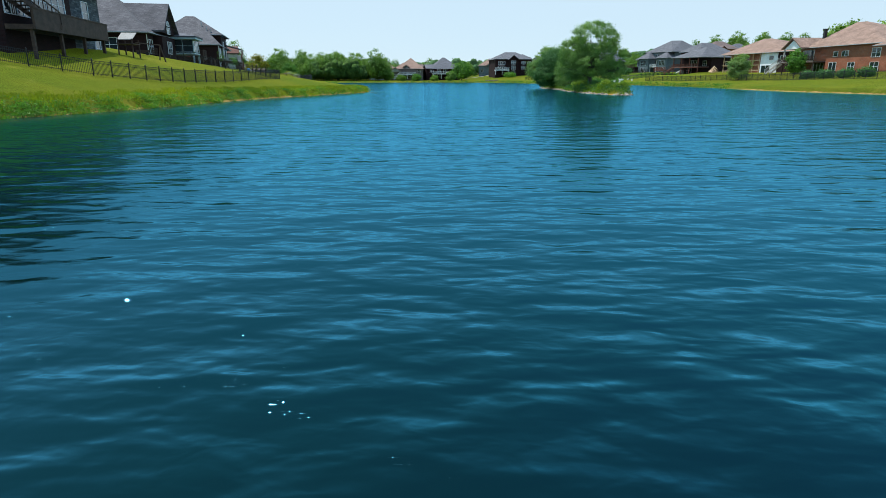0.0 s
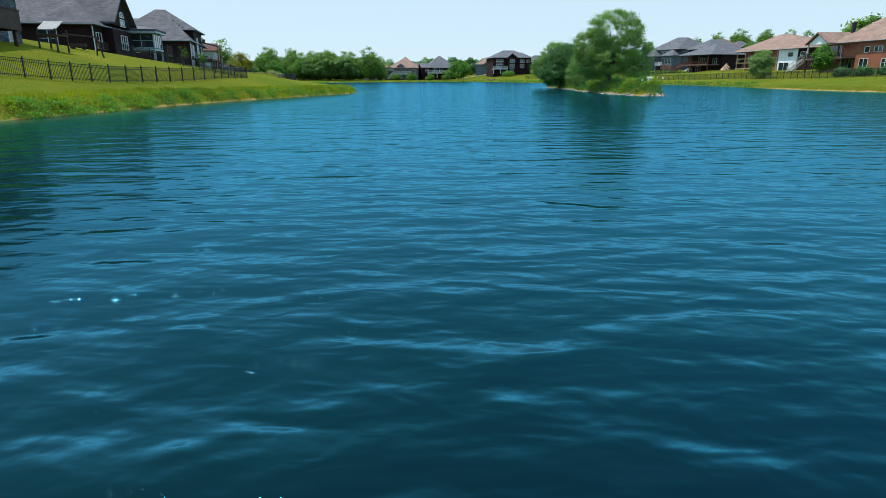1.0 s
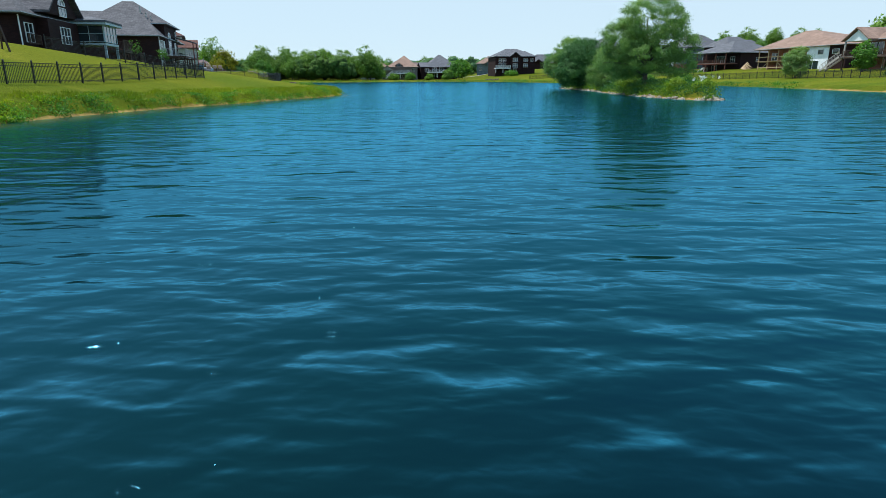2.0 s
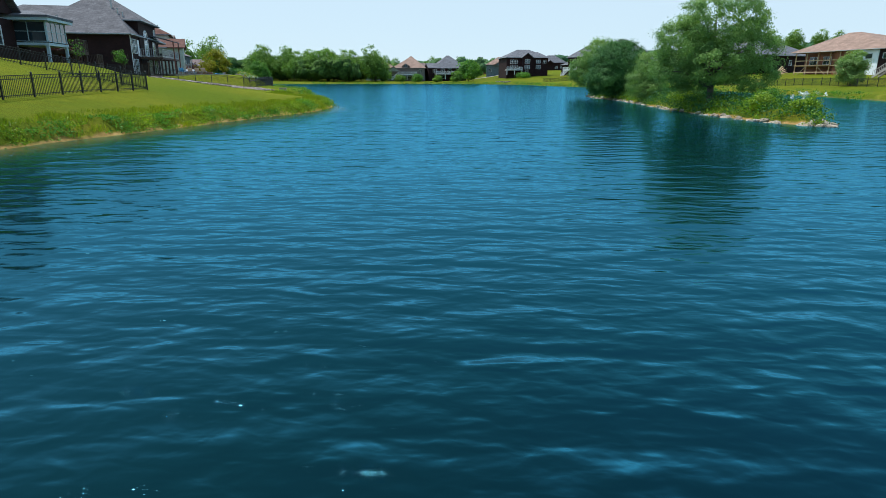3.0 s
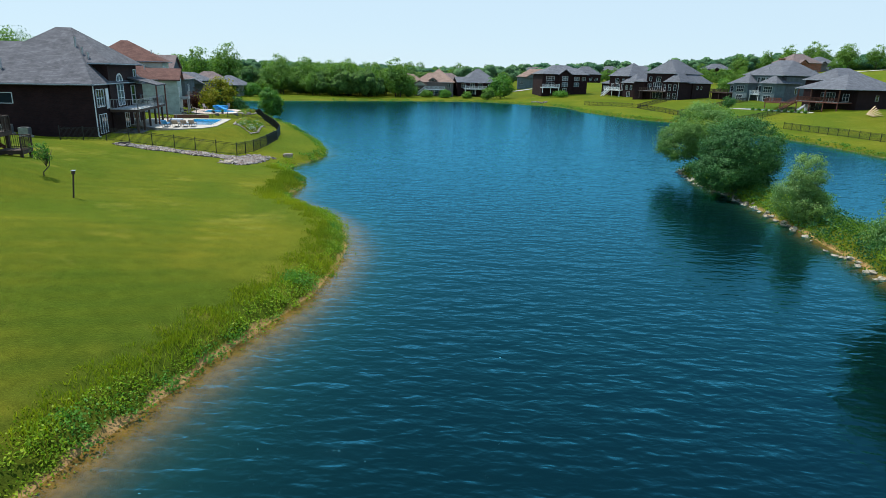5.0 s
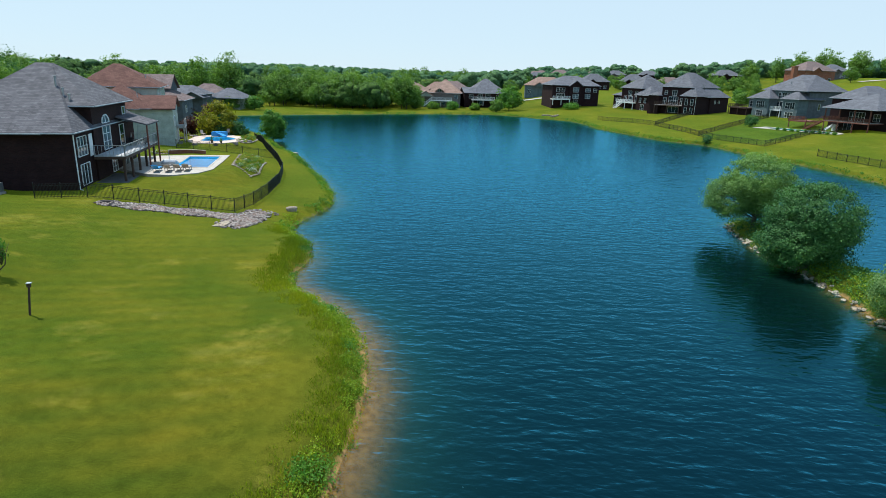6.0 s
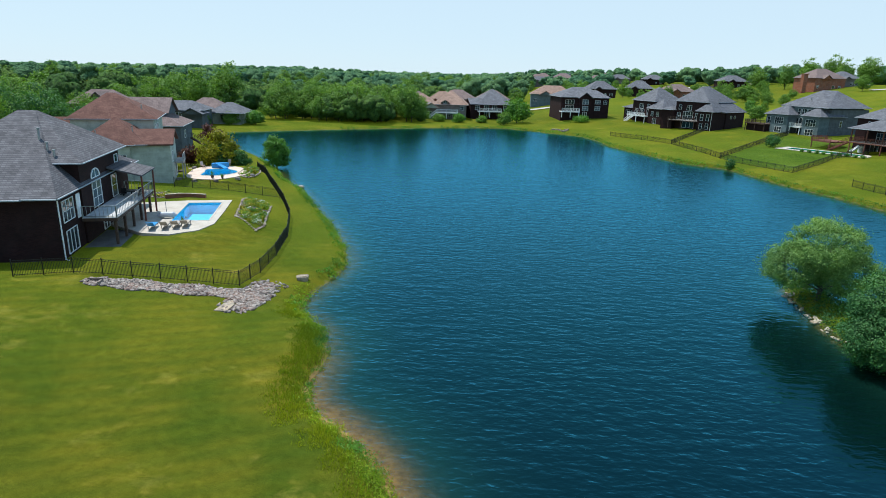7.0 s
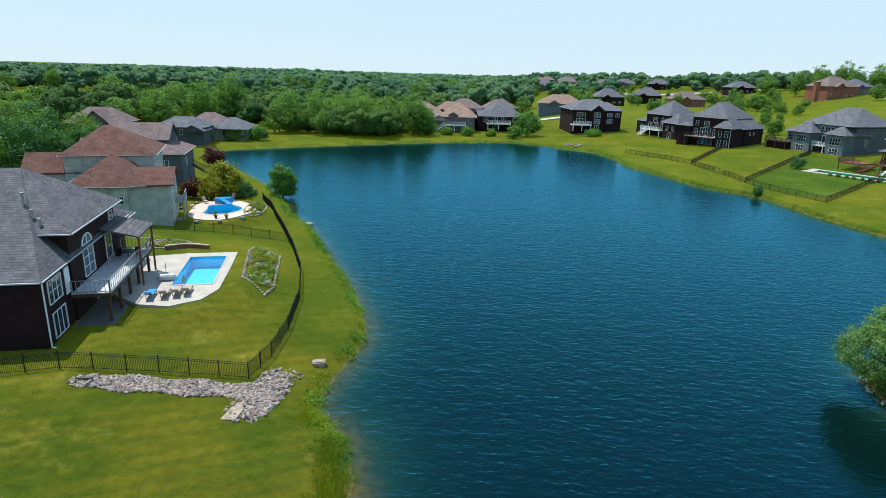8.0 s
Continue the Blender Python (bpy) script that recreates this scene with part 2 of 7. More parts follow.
def water_mat():
    m, nt, bs = node_mat("water")
    heights = None
    for scale, stretch, amp in ((0.3, (0.8, 1.2, 1), 0.16), (0.85, (0.65, 1.3, 1), 0.26), (1.9, (0.65, 1.3, 1), 0.17), (4.4, (0.75, 1.2, 1), 0.035), (12.0, (0.9, 1.1, 1), 0.003)):
        tc = nt.nodes.new("ShaderNodeTexCoord")
        mp = nt.nodes.new("ShaderNodeMapping")
        mp.inputs["Scale"].default_value = stretch
        mp.inputs["Rotation"].default_value = (0, 0, radians(-7 + 5 * min(scale, 4)))
        nz = nt.nodes.new("ShaderNodeTexNoise")
        nz.inputs["Scale"].default_value, nz.inputs["Detail"].default_value, nz.inputs["Distortion"].default_value = scale, 1.5, 0.3
        nt.links.new(tc.outputs["Object"], mp.inputs["Vector"])
        nt.links.new(mp.outputs[0], nz.inputs["Vector"])
        ma = nt.nodes.new("ShaderNodeMath")
        ma.operation, ma.inputs[1].default_value = "MULTIPLY_ADD", amp
        nt.links.new(nz.outputs["Fac"], ma.inputs[0])
        if heights is not None:
            nt.links.new(heights, ma.inputs[2])
        else:
            ma.inputs[2].default_value = 0.0
        heights = ma.outputs[0]
    bp = nt.nodes.new("ShaderNodeBump")
    bp.inputs["Strength"].default_value, bp.inputs["Distance"].default_value = 1.0, 1.1
    nt.links.new(heights, bp.inputs["Height"])
    at = nt.nodes.new("ShaderNodeAttribute")
    at.attribute_name = "murk"
    body = nt.nodes.new("ShaderNodeBsdfDiffuse")
    # cloudy teal over the shelf, dark where it is deep
    deep = nt.nodes.new("ShaderNodeAttribute")
    deep.attribute_name = "deep"
    nt.links.new(mix_rgb(nt, deep.outputs["Fac"], (0.010, 0.042, 0.026), (0.0008, 0.0056, 0.0052)), body.inputs["Color"])
    clear = nt.nodes.new("ShaderNodeBsdfTransparent")
    clear.inputs["Color"].default_value = (0.95, 0.90, 0.62, 1)
    under = nt.nodes.new("ShaderNodeMixShader")
    nt.links.new(at.outputs["Fac"], under.inputs[0])
    nt.links.new(clear.outputs[0], under.inputs[1])
    nt.links.new(body.outputs[0], under.inputs[2])
    # the mirror follows the waves half as steeply as the sheen does; the finest ripples are its roughness
    soft = nt.nodes.new("ShaderNodeBump")
    soft.inputs["Strength"].default_value, soft.inputs["Distance"].default_value = 0.48, 0.34
    nt.links.new(heights, soft.inputs["Height"])
    gl = nt.nodes.new("ShaderNodeBsdfGlossy")
    gl.inputs["Roughness"].default_value = 0.12
    gl.inputs["Color"].default_value = (0.18, 0.68, 1.0, 1)
    nt.links.new(soft.outputs[0], gl.inputs["Normal"])
    steep, level = nt.nodes.new("ShaderNodeFresnel"), nt.nodes.new("ShaderNodeFresnel")
    for node in (steep, level):
        node.inputs["IOR"].default_value = 1.38
    nt.links.new(bp.outputs[0], steep.inputs["Normal"])
    fr = nt.nodes.new("ShaderNodeMix")
    fr.inputs[0].default_value = 0.66
    nt.links.new(steep.outputs[0], fr.inputs[2])
    nt.links.new(level.outputs[0], fr.inputs[3])
    ms = nt.nodes.new("ShaderNodeMixShader")
    nt.links.new(fr.outputs[0], ms.inputs[0])
    nt.links.new(under.outputs[0], ms.inputs[1])
    # bare wet facets that throw back the sun as sparks
    spark = nt.nodes.new("ShaderNodeBsdfGlossy")
    spark.inputs["Roughness"].default_value = 0.03
    spark.inputs["Color"].default_value = (0.18, 0.68, 1.0, 1)
    nt.links.new(bp.outputs[0], spark.inputs["Normal"])
    both = nt.nodes.new("ShaderNodeMixShader")
    both.inputs[0].default_value = 0.06
    nt.links.new(gl.outputs[0], both.inputs[1])
    nt.links.new(spark.outputs[0], both.inputs[2])
    nt.links.new(both.outputs[0], ms.inputs[2])
    nt.links.new(ms.outputs[0], nt.nodes["Material Output"].inputs["Surface"])
    return m


def glass_mat(name, tint=(0.02, 0.03, 0.035), rough=0.04):
    m, nt, bs = node_mat(name)
    bs.inputs["Base Color"].default_value = (*tint, 1)
    bs.inputs["Roughness"].default_value = rough
    bs.inputs["Specular IOR Level"].default_value = 0.8
    return m


GROUND = ground_mat()
WATER = water_mat()
BRICK_DARK = brick_mat("brown_brick", (0.020, 0.0085, 0.009), (0.034, 0.013, 0.012), (0.025, 0.019, 0.019))
BRICK_RED = brick_mat("red_brick", (0.24, 0.075, 0.038), (0.31, 0.10, 0.05), (0.26, 0.2, 0.16))
STONE_GREY = brick_mat("blue_grey_fieldstone", (0.04, 0.05, 0.06), (0.16, 0.175, 0.185), (0.06, 0.068, 0.075), 0.42, 0.17, 0.02)
BRICK_PALE = brick_mat("pale_brick", (0.30, 0.27, 0.24), (0.40, 0.36, 0.32), (0.36, 0.33, 0.3))
BRICK_GREY = brick_mat("grey_brick", (0.12, 0.105, 0.1), (0.17, 0.15, 0.14), (0.2, 0.18, 0.17))
SIDING_GREEN = brick_mat("pale_green_siding", (0.40, 0.43, 0.37), (0.43, 0.46, 0.40), (0.27, 0.3, 0.25), 3.6, 0.13, 0.012)
SIDING_TEAL = brick_mat("teal_siding", (0.12, 0.155, 0.165), (0.14, 0.175, 0.185), (0.08, 0.1, 0.11), 3.6, 0.13, 0.012)
SIDING_DARK = brick_mat("dark_siding", (0.10, 0.11, 0.12), (0.12, 0.13, 0.14), (0.07, 0.08, 0.08), 3.6, 0.13, 0.012)
HOUSE_WRAP = plain("white_house_wrap", (0.72, 0.74, 0.78), (0.82, 0.83, 0.85), 0.6, 1.2, bump=0.05)
ROOF_GREY = shingle_mat("grey_shingles", (0.088, 0.083, 0.088), (0.135, 0.128, 0.134), (0.065, 0.063, 0.07))
ROOF_SLATE = shingle_mat("slate_grey_shingles", (0.108, 0.108, 0.120), (0.152, 0.152, 0.168), (0.066, 0.066, 0.072))
ROOF_RED = shingle_mat("red_brown_shingles", (0.115, 0.056, 0.044), (0.150, 0.077, 0.060), (0.07, 0.036, 0.03))
ROOF_TAN = shingle_mat("tan_shingles", (0.24, 0.155, 0.12), (0.30, 0.20, 0.155), (0.14, 0.1, 0.08))
ROOF_BROWN = shingle_mat("brown_grey_shingles", (0.16, 0.115, 0.105), (0.21, 0.155, 0.145), (0.09, 0.07, 0.065))
WHITE = plain("white_paint", (0.74, 0.75, 0.75), (0.82, 0.82, 0.81), 0.5, 2.0, bump=0.04)
TRIM_BLUE = plain("pale_blue_trim", (0.34, 0.44, 0.47), (0.40, 0.5, 0.53), 0.5, 2.0, bump=0.04)
GUTTER = plain("grey_white_gutter", (0.36, 0.38, 0.41), (0.46, 0.48, 0.50), 0.45, 2.0, bump=0.04)
DARK_WOOD = plain("dark_stained_wood", (0.045, 0.026, 0.018), (0.085, 0.05, 0.034), 0.8, 2.5)
RED_WOOD = plain("red_stained_wood", (0.12, 0.04, 0.025), (0.2, 0.07, 0.045), 0.75, 2.5)
RAW_WOOD = plain("raw_lumber", (0.40, 0.27, 0.15), (0.55, 0.39, 0.23), 0.85, 2.5)
GREY_WOOD = plain("weathered_deck_boards", (0.30, 0.27, 0.25), (0.42, 0.39, 0.36), 0.85, 2.5)
BLACK_METAL = plain("black_powder_coated_metal", (0.008, 0.009, 0.01), (0.016, 0.017, 0.018), 0.45, 5.0, bump=0.0)
PIPE = plain("grey_metal", (0.3, 0.31, 0.32), (0.42, 0.43, 0.44), 0.4, 3.0, metal=0.7, bump=0.0)
CONCRETE = plain("pale_concrete", (0.36, 0.315, 0.26), (0.45, 0.40, 0.34), 0.9, 0.8)
PAVING = plain("pinkish_paving", (0.47, 0.36, 0.29), (0.58, 0.46, 0.38), 0.9, 0.9)
STONE = stone_mat("pale_limestone", (0.22, 0.175, 0.125), (0.42, 0.36, 0.28), (0.30, 0.22, 0.14))
RUBBLE = stone_mat("mixed_rubble_stone", (0.07, 0.055, 0.05), (0.34, 0.29, 0.25), (0.20, 0.115, 0.085))
POOL_BLUE = plain("pool_liner", (0.22, 0.64, 0.84), (0.27, 0.70, 0.88), 0.4, 0.7, bump=0.0)
POOL_TEAL = plain("pool_cover_green", (0.05, 0.42, 0.30), (0.07, 0.48, 0.35), 0.5, 0.7, bump=0.0)
BLUE_PLASTIC = plain("blue_plastic", (0.03, 0.22, 0.50), (0.05, 0.28, 0.58), 0.4, 2, bump=0.0)
GLASS = glass_mat("window_glass")
GLASS_SKY = glass_mat("window_glass_pale", (0.10, 0.14, 0.16), 0.08)
BARK = plain("bark", (0.06, 0.045, 0.035), (0.12, 0.095, 0.075), 0.95, 2.5, bump=0.6)
# lighter than the weathered boards: a sunlit look is put into the colour
PALE_BOARDS = plain("sun_bleached_deck_boards", (0.40, 0.39, 0.38), (0.52, 0.51, 0.49), 0.8, 2.5)
# the deck's shade over the patio is put into this darker base colour
PAVER_SHADED = plain("dark_patio_pavers", (0.10, 0.095, 0.09), (0.15, 0.14, 0.13), 0.85, 1.2)
LEAF_MID = leaf_mat("leaves_mid_green", (0.061, 0.155, 0.026), (0.131, 0.264, 0.047), (0.099, 0.220, 0.034))
LEAF_DARK = leaf_mat("leaves_dark_green", (0.030, 0.090, 0.028), (0.085, 0.190, 0.055), (0.055, 0.150, 0.045), 0.25)
LEAF_PALE = leaf_mat("leaves_pale_green", (0.121, 0.212, 0.070), (0.222, 0.322, 0.111), (0.181, 0.261, 0.091))
LEAF_YELLOW = leaf_mat("leaves_yellow_green", (0.16, 0.17, 0.012), (0.28, 0.24, 0.016), (0.2, 0.2, 0.015))
LEAF_RED = leaf_mat("leaves_plum_red", (0.05, 0.018, 0.018), (0.1, 0.035, 0.03), (0.08, 0.03, 0.03))
def crown_mat(name, a, b):
    """Woodland crowns seen from afar: a tone for each tree, mottled by clumps of leaves."""
    m, nt, bs = node_mat(name)
    at = nt.nodes.new("ShaderNodeAttribute")
    at.attribute_name = "tone"
    col = mix_rgb(nt, at.outputs["Fac"], a, b)
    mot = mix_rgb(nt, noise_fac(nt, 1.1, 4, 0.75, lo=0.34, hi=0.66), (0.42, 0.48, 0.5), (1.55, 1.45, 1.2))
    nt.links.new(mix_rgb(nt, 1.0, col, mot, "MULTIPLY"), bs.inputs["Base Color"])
    bs.inputs["Roughness"].default_value, bs.inputs["Specular IOR Level"].default_value = 0.8, 0.15
    put_bump(nt, bs, noise_fac(nt, 1.3, 5, 0.8), 1.0, 0.9)
    return m


LEAF_WOODS = leaf_mat("garden_tree_leaves", (0.079, 0.159, 0.027), (0.166, 0.279, 0.050), (0.134, 0.239, 0.046), 0.3)
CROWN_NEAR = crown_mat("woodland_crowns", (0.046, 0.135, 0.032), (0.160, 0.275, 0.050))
# bluer than the near crowns: distance haze is put into the leaf colour
CROWN_HAZED = crown_mat("distant_woodland_crowns", (0.050, 0.150, 0.082), (0.165, 0.300, 0.125))
LEAF_ISLET = leaf_mat("islet_tree_leaves", (0.090, 0.175, 0.045), (0.230, 0.350, 0.110), (0.160, 0.270, 0.075))
LEAF_WEED = leaf_mat("weed_leaves", (0.10, 0.185, 0.012), (0.25, 0.33, 0.022), (0.15, 0.225, 0.015))
PETAL_WHITE = plain("white_petals", (0.75, 0.75, 0.7), (0.85, 0.85, 0.8), 0.7, 5, bump=0.0)
PETAL_YELLOW = plain("yellow_petals", (0.6, 0.42, 0.02), (0.7, 0.5, 0.03), 0.7, 5, bump=0.0)
CANVAS = plain("white_canvas", (0.22, 0.22, 0.21), (0.32, 0.31, 0.29), 0.8, 3, bump=0.05)
LEAF_GRASS = leaf_mat("long_grass", (0.12, 0.17, 0.008), (0.25, 0.27, 0.016), (0.17, 0.21, 0.013), 0.4)

# ---- the lake's outline, smoothed ----
WEST_SHORE = [(-26, -22), (-23.5, 0), (-20.6, 14), (-18.4, 21), (-17.2, 27), (-16.4, 33), (-15.1, 39), (-13.5, 43), (-12.3, 46.5), (-11.3, 49.6), (-10.1, 53), (-9.9, 57),
              (-11, 60.5), (-13.2, 63.4), (-16.2, 65.6), (-17.3, 67.4), (-17.0, 70), (-18.4, 72.6), (-20.9, 75.2), (-20.3, 78.3), (-19.5, 82), (-20.6, 85.8), (-23.6, 91.5), (-28.6, 99.4),
              (-33.4, 106.6), (-37.6, 111.2), (-41.2, 116.6), (-45, 121.6), (-50.6, 128), (-57, 134), (-67, 143), (-75, 151)]
FAR_SHORE = [(-74.5, 157), (-68, 160.8), (-56, 166.6), (-41.3, 172.6), (-25.2, 179), (-7.7, 183.4), (2.2, 184.6), (11.3, 181.2), (17.2, 176.6), (24, 173.2), (26.8, 167.3), (28, 161.5), (28, 156.5),
             (30.4, 150), (34, 142.7), (37, 136.2), (40.5, 133.6), (43.8, 131), (45.2, 125.4), (46.2, 120.3), (47.8, 116)]
EAST_SHORE = [(49.8, 111), (51.2, 104), (51.4, 95), (51, 85), (49.6, 76), (47.6, 67), (46.6, 58), (48.5, 46), (53, 30), (56, 8), (48, -30), (10, -45), (-16, -40)]
ISLAND = [(19.4, 44.2), (17.7, 46.2), (17.2, 49.5), (16.8, 53.5), (17.2, 58), (17.9, 63.2), (18.2, 69.5), (17.7, 75), (18.6, 80.5), (20.4, 82), (22.2, 78), (22.8, 70), (22.5, 62), (22.4, 55), (21.4, 48.6)]


def smooth_loop(points, step):
    """A closed Catmull-Rom curve through the points, wobbled a little."""
    out, n = [], len(points)
    for i in range(n):
        a, b, c, d = (np.array(points[(i + k) % n], float) for k in (-1, 0, 1, 2))
        m = max(2, int(np.linalg.norm(c - b) / step))
        for k in range(m):
            s = k / m
            p = 0.5 * (2 * b + (c - a) * s + (2 * a - 5 * b + 4 * c - d) * s * s + (3 * b - a - 3 * c + d) * s ** 3)
            w = noise.noise_vector((p[0] * 0.55, p[1] * 0.55, 3.1))
            out.append(p + 0.22 * np.array([w[0], w[1]]))
    return np.array(out)


LAKE_LINE = smooth_loop(WEST_SHORE + FAR_SHORE + EAST_SHORE, 1.6)
ISLAND_LINE = smooth_loop(ISLAND, 0.9)


def signed(px, py, loop):
    """Distance to a closed line: minus inside it."""
    best = np.full(px.shape, 1e9)
    odd = np.zeros(px.shape, bool)
    for (ax, ay), (bx, by) in zip(loop, np.roll(loop, -1, 0)):
        dx, dy = bx - ax, by - ay
        k = np.clip(((px - ax) * dx + (py - ay) * dy) / (dx * dx + dy * dy + 1e-9), 0, 1)
        best = np.minimum(best, (px - ax - k * dx) ** 2 + (py - ay - k * dy) ** 2)
        if ay != by:
            odd ^= ((ay > py) != (by > py)) & (px < dx * (py - ay) / (by - ay) + ax)
    best = np.sqrt(best)
    return np.where(odd, -best, best)


def ease(a, b, x):
    t = np.clip((x - a) / (b - a), 0, 1)
    return t * t * (3 - 2 * t)


def swell(x, y):
    return np.sin(x * 0.11 + 1.3 * np.sin(y * 0.07)) * np.cos(y * 0.09 + 0.6 * np.sin(x * 0.05))


PADS = [(-37.6, 87.4, 6.0, 10.0, 2.55), (-41, 79, 4.0, 8.0, 2.36), (-45.4, 106.4, 4.6, 7.5, 2.1), (70.5, 141.5, 7.5, 12.0, 2.55), (-36, 58, 4, 9, 3.3)]
POOL_PITS = [(-36.5, 88.2, 13.3, 2.2, 5.1), (-45.4, 106.4, 14.0, 3.3, 4.5), (70.5, 141.5, -49.5, 8.4, 2.4)]


def land(x, y):
    """Height of the ground over the water."""
    x, y = np.atleast_1d(np.asarray(x, float)), np.atleast_1d(np.asarray(y, float))
    d = signed(x, y, LAKE_LINE)
    isl = -signed(x, y, ISLAND_LINE)
    west = 1 - ease(-20, 10, x - 0.12 * y * (y > 130))
    far = ease(140, 185, y) * (1 - ease(0, 30, x))
    s_west = np.interp(y, [20, 36, 46, 58, 80, 110, 140], [0.25, 0.25, 0.195, 0.125, 0.115, 0.10, 0.05])
    s_east = 0.082
    slope = west * s_west + (1 - west) * s_east
    slope = slope * (1 - far) + 0.02 * far
    run = np.where(d < 20, d, 20 + (d - 20) * 0.25)
    run_e = np.where(d < 32, d, 32 + (d - 32) * 0.5)
    up = np.clip(d, 0, None)
    run = np.clip(west * run + (1 - west) * run_e, 0, 70)
    bank = 0.52 - 0.12 * far
    dry = -0.05 + (bank + 0.05) * ease(0.0, 1.0, up) + slope * np.clip(run - 0.4, 0, None) + 0.05 * swell(x * 3, y * 3) * ease(1, 6, up)
    rad = np.hypot(x, y - 60)
    lefty = 1 - ease(-150, 250, x - 0.1 * y)
    dry = dry + (0.5 + 3.2 * lefty) * ease(260, 700, rad) + (8 * lefty - 20) * ease(500, 1500, rad) + 2.5 * swell(x * 0.12, y * 0.12) * ease(240, 500, rad)
    dry = dry + 10 * ease(110, 220, x) * ease(120, 260, y) * (1 - ease(330, 520, y))
    dry = dry + 4 * ease(20, 80, x) * ease(330, 470, y) * (1 - ease(560, 800, y))
    dry = np.where(d > 40, np.maximum(dry, 0.7), dry)
    for cx, cy, r0, r1, pz in PADS:
        k = 1 - ease(r0, r1, np.hypot(x - cx, y - cy))
        dry = dry * (1 - k) + pz * k
    for cx, cy, turn, hx, hy in POOL_PITS:
        c, s = math.cos(radians(turn)), math.sin(radians(turn))
        ex, ey = 1.1 * (x - cx), 1.6 * (y - cy)
        u, v = ex * c + ey * s, -ex * s + ey * c
        dry = np.where((np.abs(u) < hx) & (np.abs(v) < hy), dry - 2.0, dry)
    wet = -0.05 - 0.13 * np.clip(-d, 0, 1.1) - 0.45 * np.clip(-d - 1.1, 0, 8)
    h = np.where(d > 0, dry, wet)
    hi = np.where(isl > 0, -0.1 + 0.75 * ease(-0.1, 1.6, isl), -0.1 - 0.5 * np.clip(-isl, 0, 6))
    return np.maximum(h, hi)


def floor_z(x, y):
    return float(land(x, y)[0])


def ticks(fine0, fine1, step, ends):
    """Coordinates with even fine steps between, and steps that grow outwards."""
    mid = list(np.arange(fine0, fine1 + step / 2, step))
    out, s, p = [], step, fine1
    while p < ends[1]:
        s *= 1.10
        p += s
        out.append(p)
    low, s, p = [], step, fine0
    while p > ends[0]:
        s *= 1.10
        p -= s
        low.append(p)
    return np.array(low[::-1] + mid + out)


def sheet(name, xs, ys, z_of, mat, smooth=True):
    gx, gy = np.meshgrid(xs, ys)
    gz = z_of(gx.ravel(), gy.ravel())
    nx, ny = len(xs), len(ys)
    me = bpy.data.meshes.new(name)
    me.vertices.add(nx * ny)
    me.vertices.foreach_set("co", np.stack(metres(gx.ravel(), gy.ravel(), gz), 1).astype(np.float32).ravel())
    i = (np.arange(ny - 1)[:, None] * nx + np.arange(nx - 1)[None, :]).ravel()
    quads = np.stack([i, i + 1, i + nx + 1, i + nx], 1).astype(np.int32)
    me.loops.add(quads.size)
    me.loops.foreach_set("vertex_index", quads.ravel())
    me.polygons.add(len(quads))
    me.polygons.foreach_set("loop_start", np.arange(0, quads.size, 4, dtype=np.int32))
    me.polygons.foreach_set("loop_total", np.full(len(quads), 4, np.int32))
    me.polygons.foreach_set("use_smooth", np.ones(len(quads), bool))
    me.materials.append(mat)
    me.update(calc_edges=True)
    return new(name, me), gx.ravel(), gy.ravel(), gz


XS = ticks(-46, 54, 0.5, (-3200, 3200))
YS = ticks(10, 140, 0.5, (-1200, 3600))
ground_ob, px_, py_, _ = sheet("ground", XS, YS, land, GROUND)
GARDENS = (("lush", [(46, 138.5), (52.4, 126.5), (67, 135), (84, 143.5), (76.5, 161)]), ("striped", [(42.6, 153.5), (46, 138.5), (80, 162), (72, 184)]))
for attr, line in GARDENS:
    att = ground_ob.data.attributes.new(attr, "FLOAT", "POINT")
    near = (px_ > 30) & (px_ < 95) & (py_ > 110) & (py_ < 200)
    val = np.zeros(len(px_), np.float32)
    val[near] = 1 - ease(-0.8, 0.3, signed(px_[near], py_[near], np.array(line, float)))
    if attr == "striped":
        val = np.maximum(val, (0.4 * (1 - ease(-16, -12, px_)) * ease(20, 40, py_) * (1 - ease(100, 120, py_))).astype(np.float32))
        val = np.maximum(val, (0.35 * ease(40, 60, px_) * ease(60, 90, py_) * (1 - ease(130, 140, py_))).astype(np.float32))
    att.data.foreach_set("value", val)
tagged(ground_ob, "mown yellow-green lawn banks with a worn clay edge round a lake", "lawn", kind="structure")
wxs = ticks(-60, 60, 1.0, (-80, 62))
wys = ticks(-45, 190, 1.0, (-50, 192))
water_ob, wx, wy, _ = sheet("water", wxs, wys, lambda x, y: np.zeros_like(x), WATER)
tagged(water_ob, "deep teal-blue lake water with small wind ripples", "lake", kind="structure")
depth = np.clip(-land(wx, wy), 0, None)
att = water_ob.data.attributes.new("murk", "FLOAT", "POINT")
att.data.foreach_set("value", (1 - np.exp(-depth / 0.26)).astype(np.float32))
att = water_ob.data.attributes.new("deep", "FLOAT", "POINT")
att.data.foreach_set("value", (1 - np.exp(-depth / 0.75)).astype(np.float32))

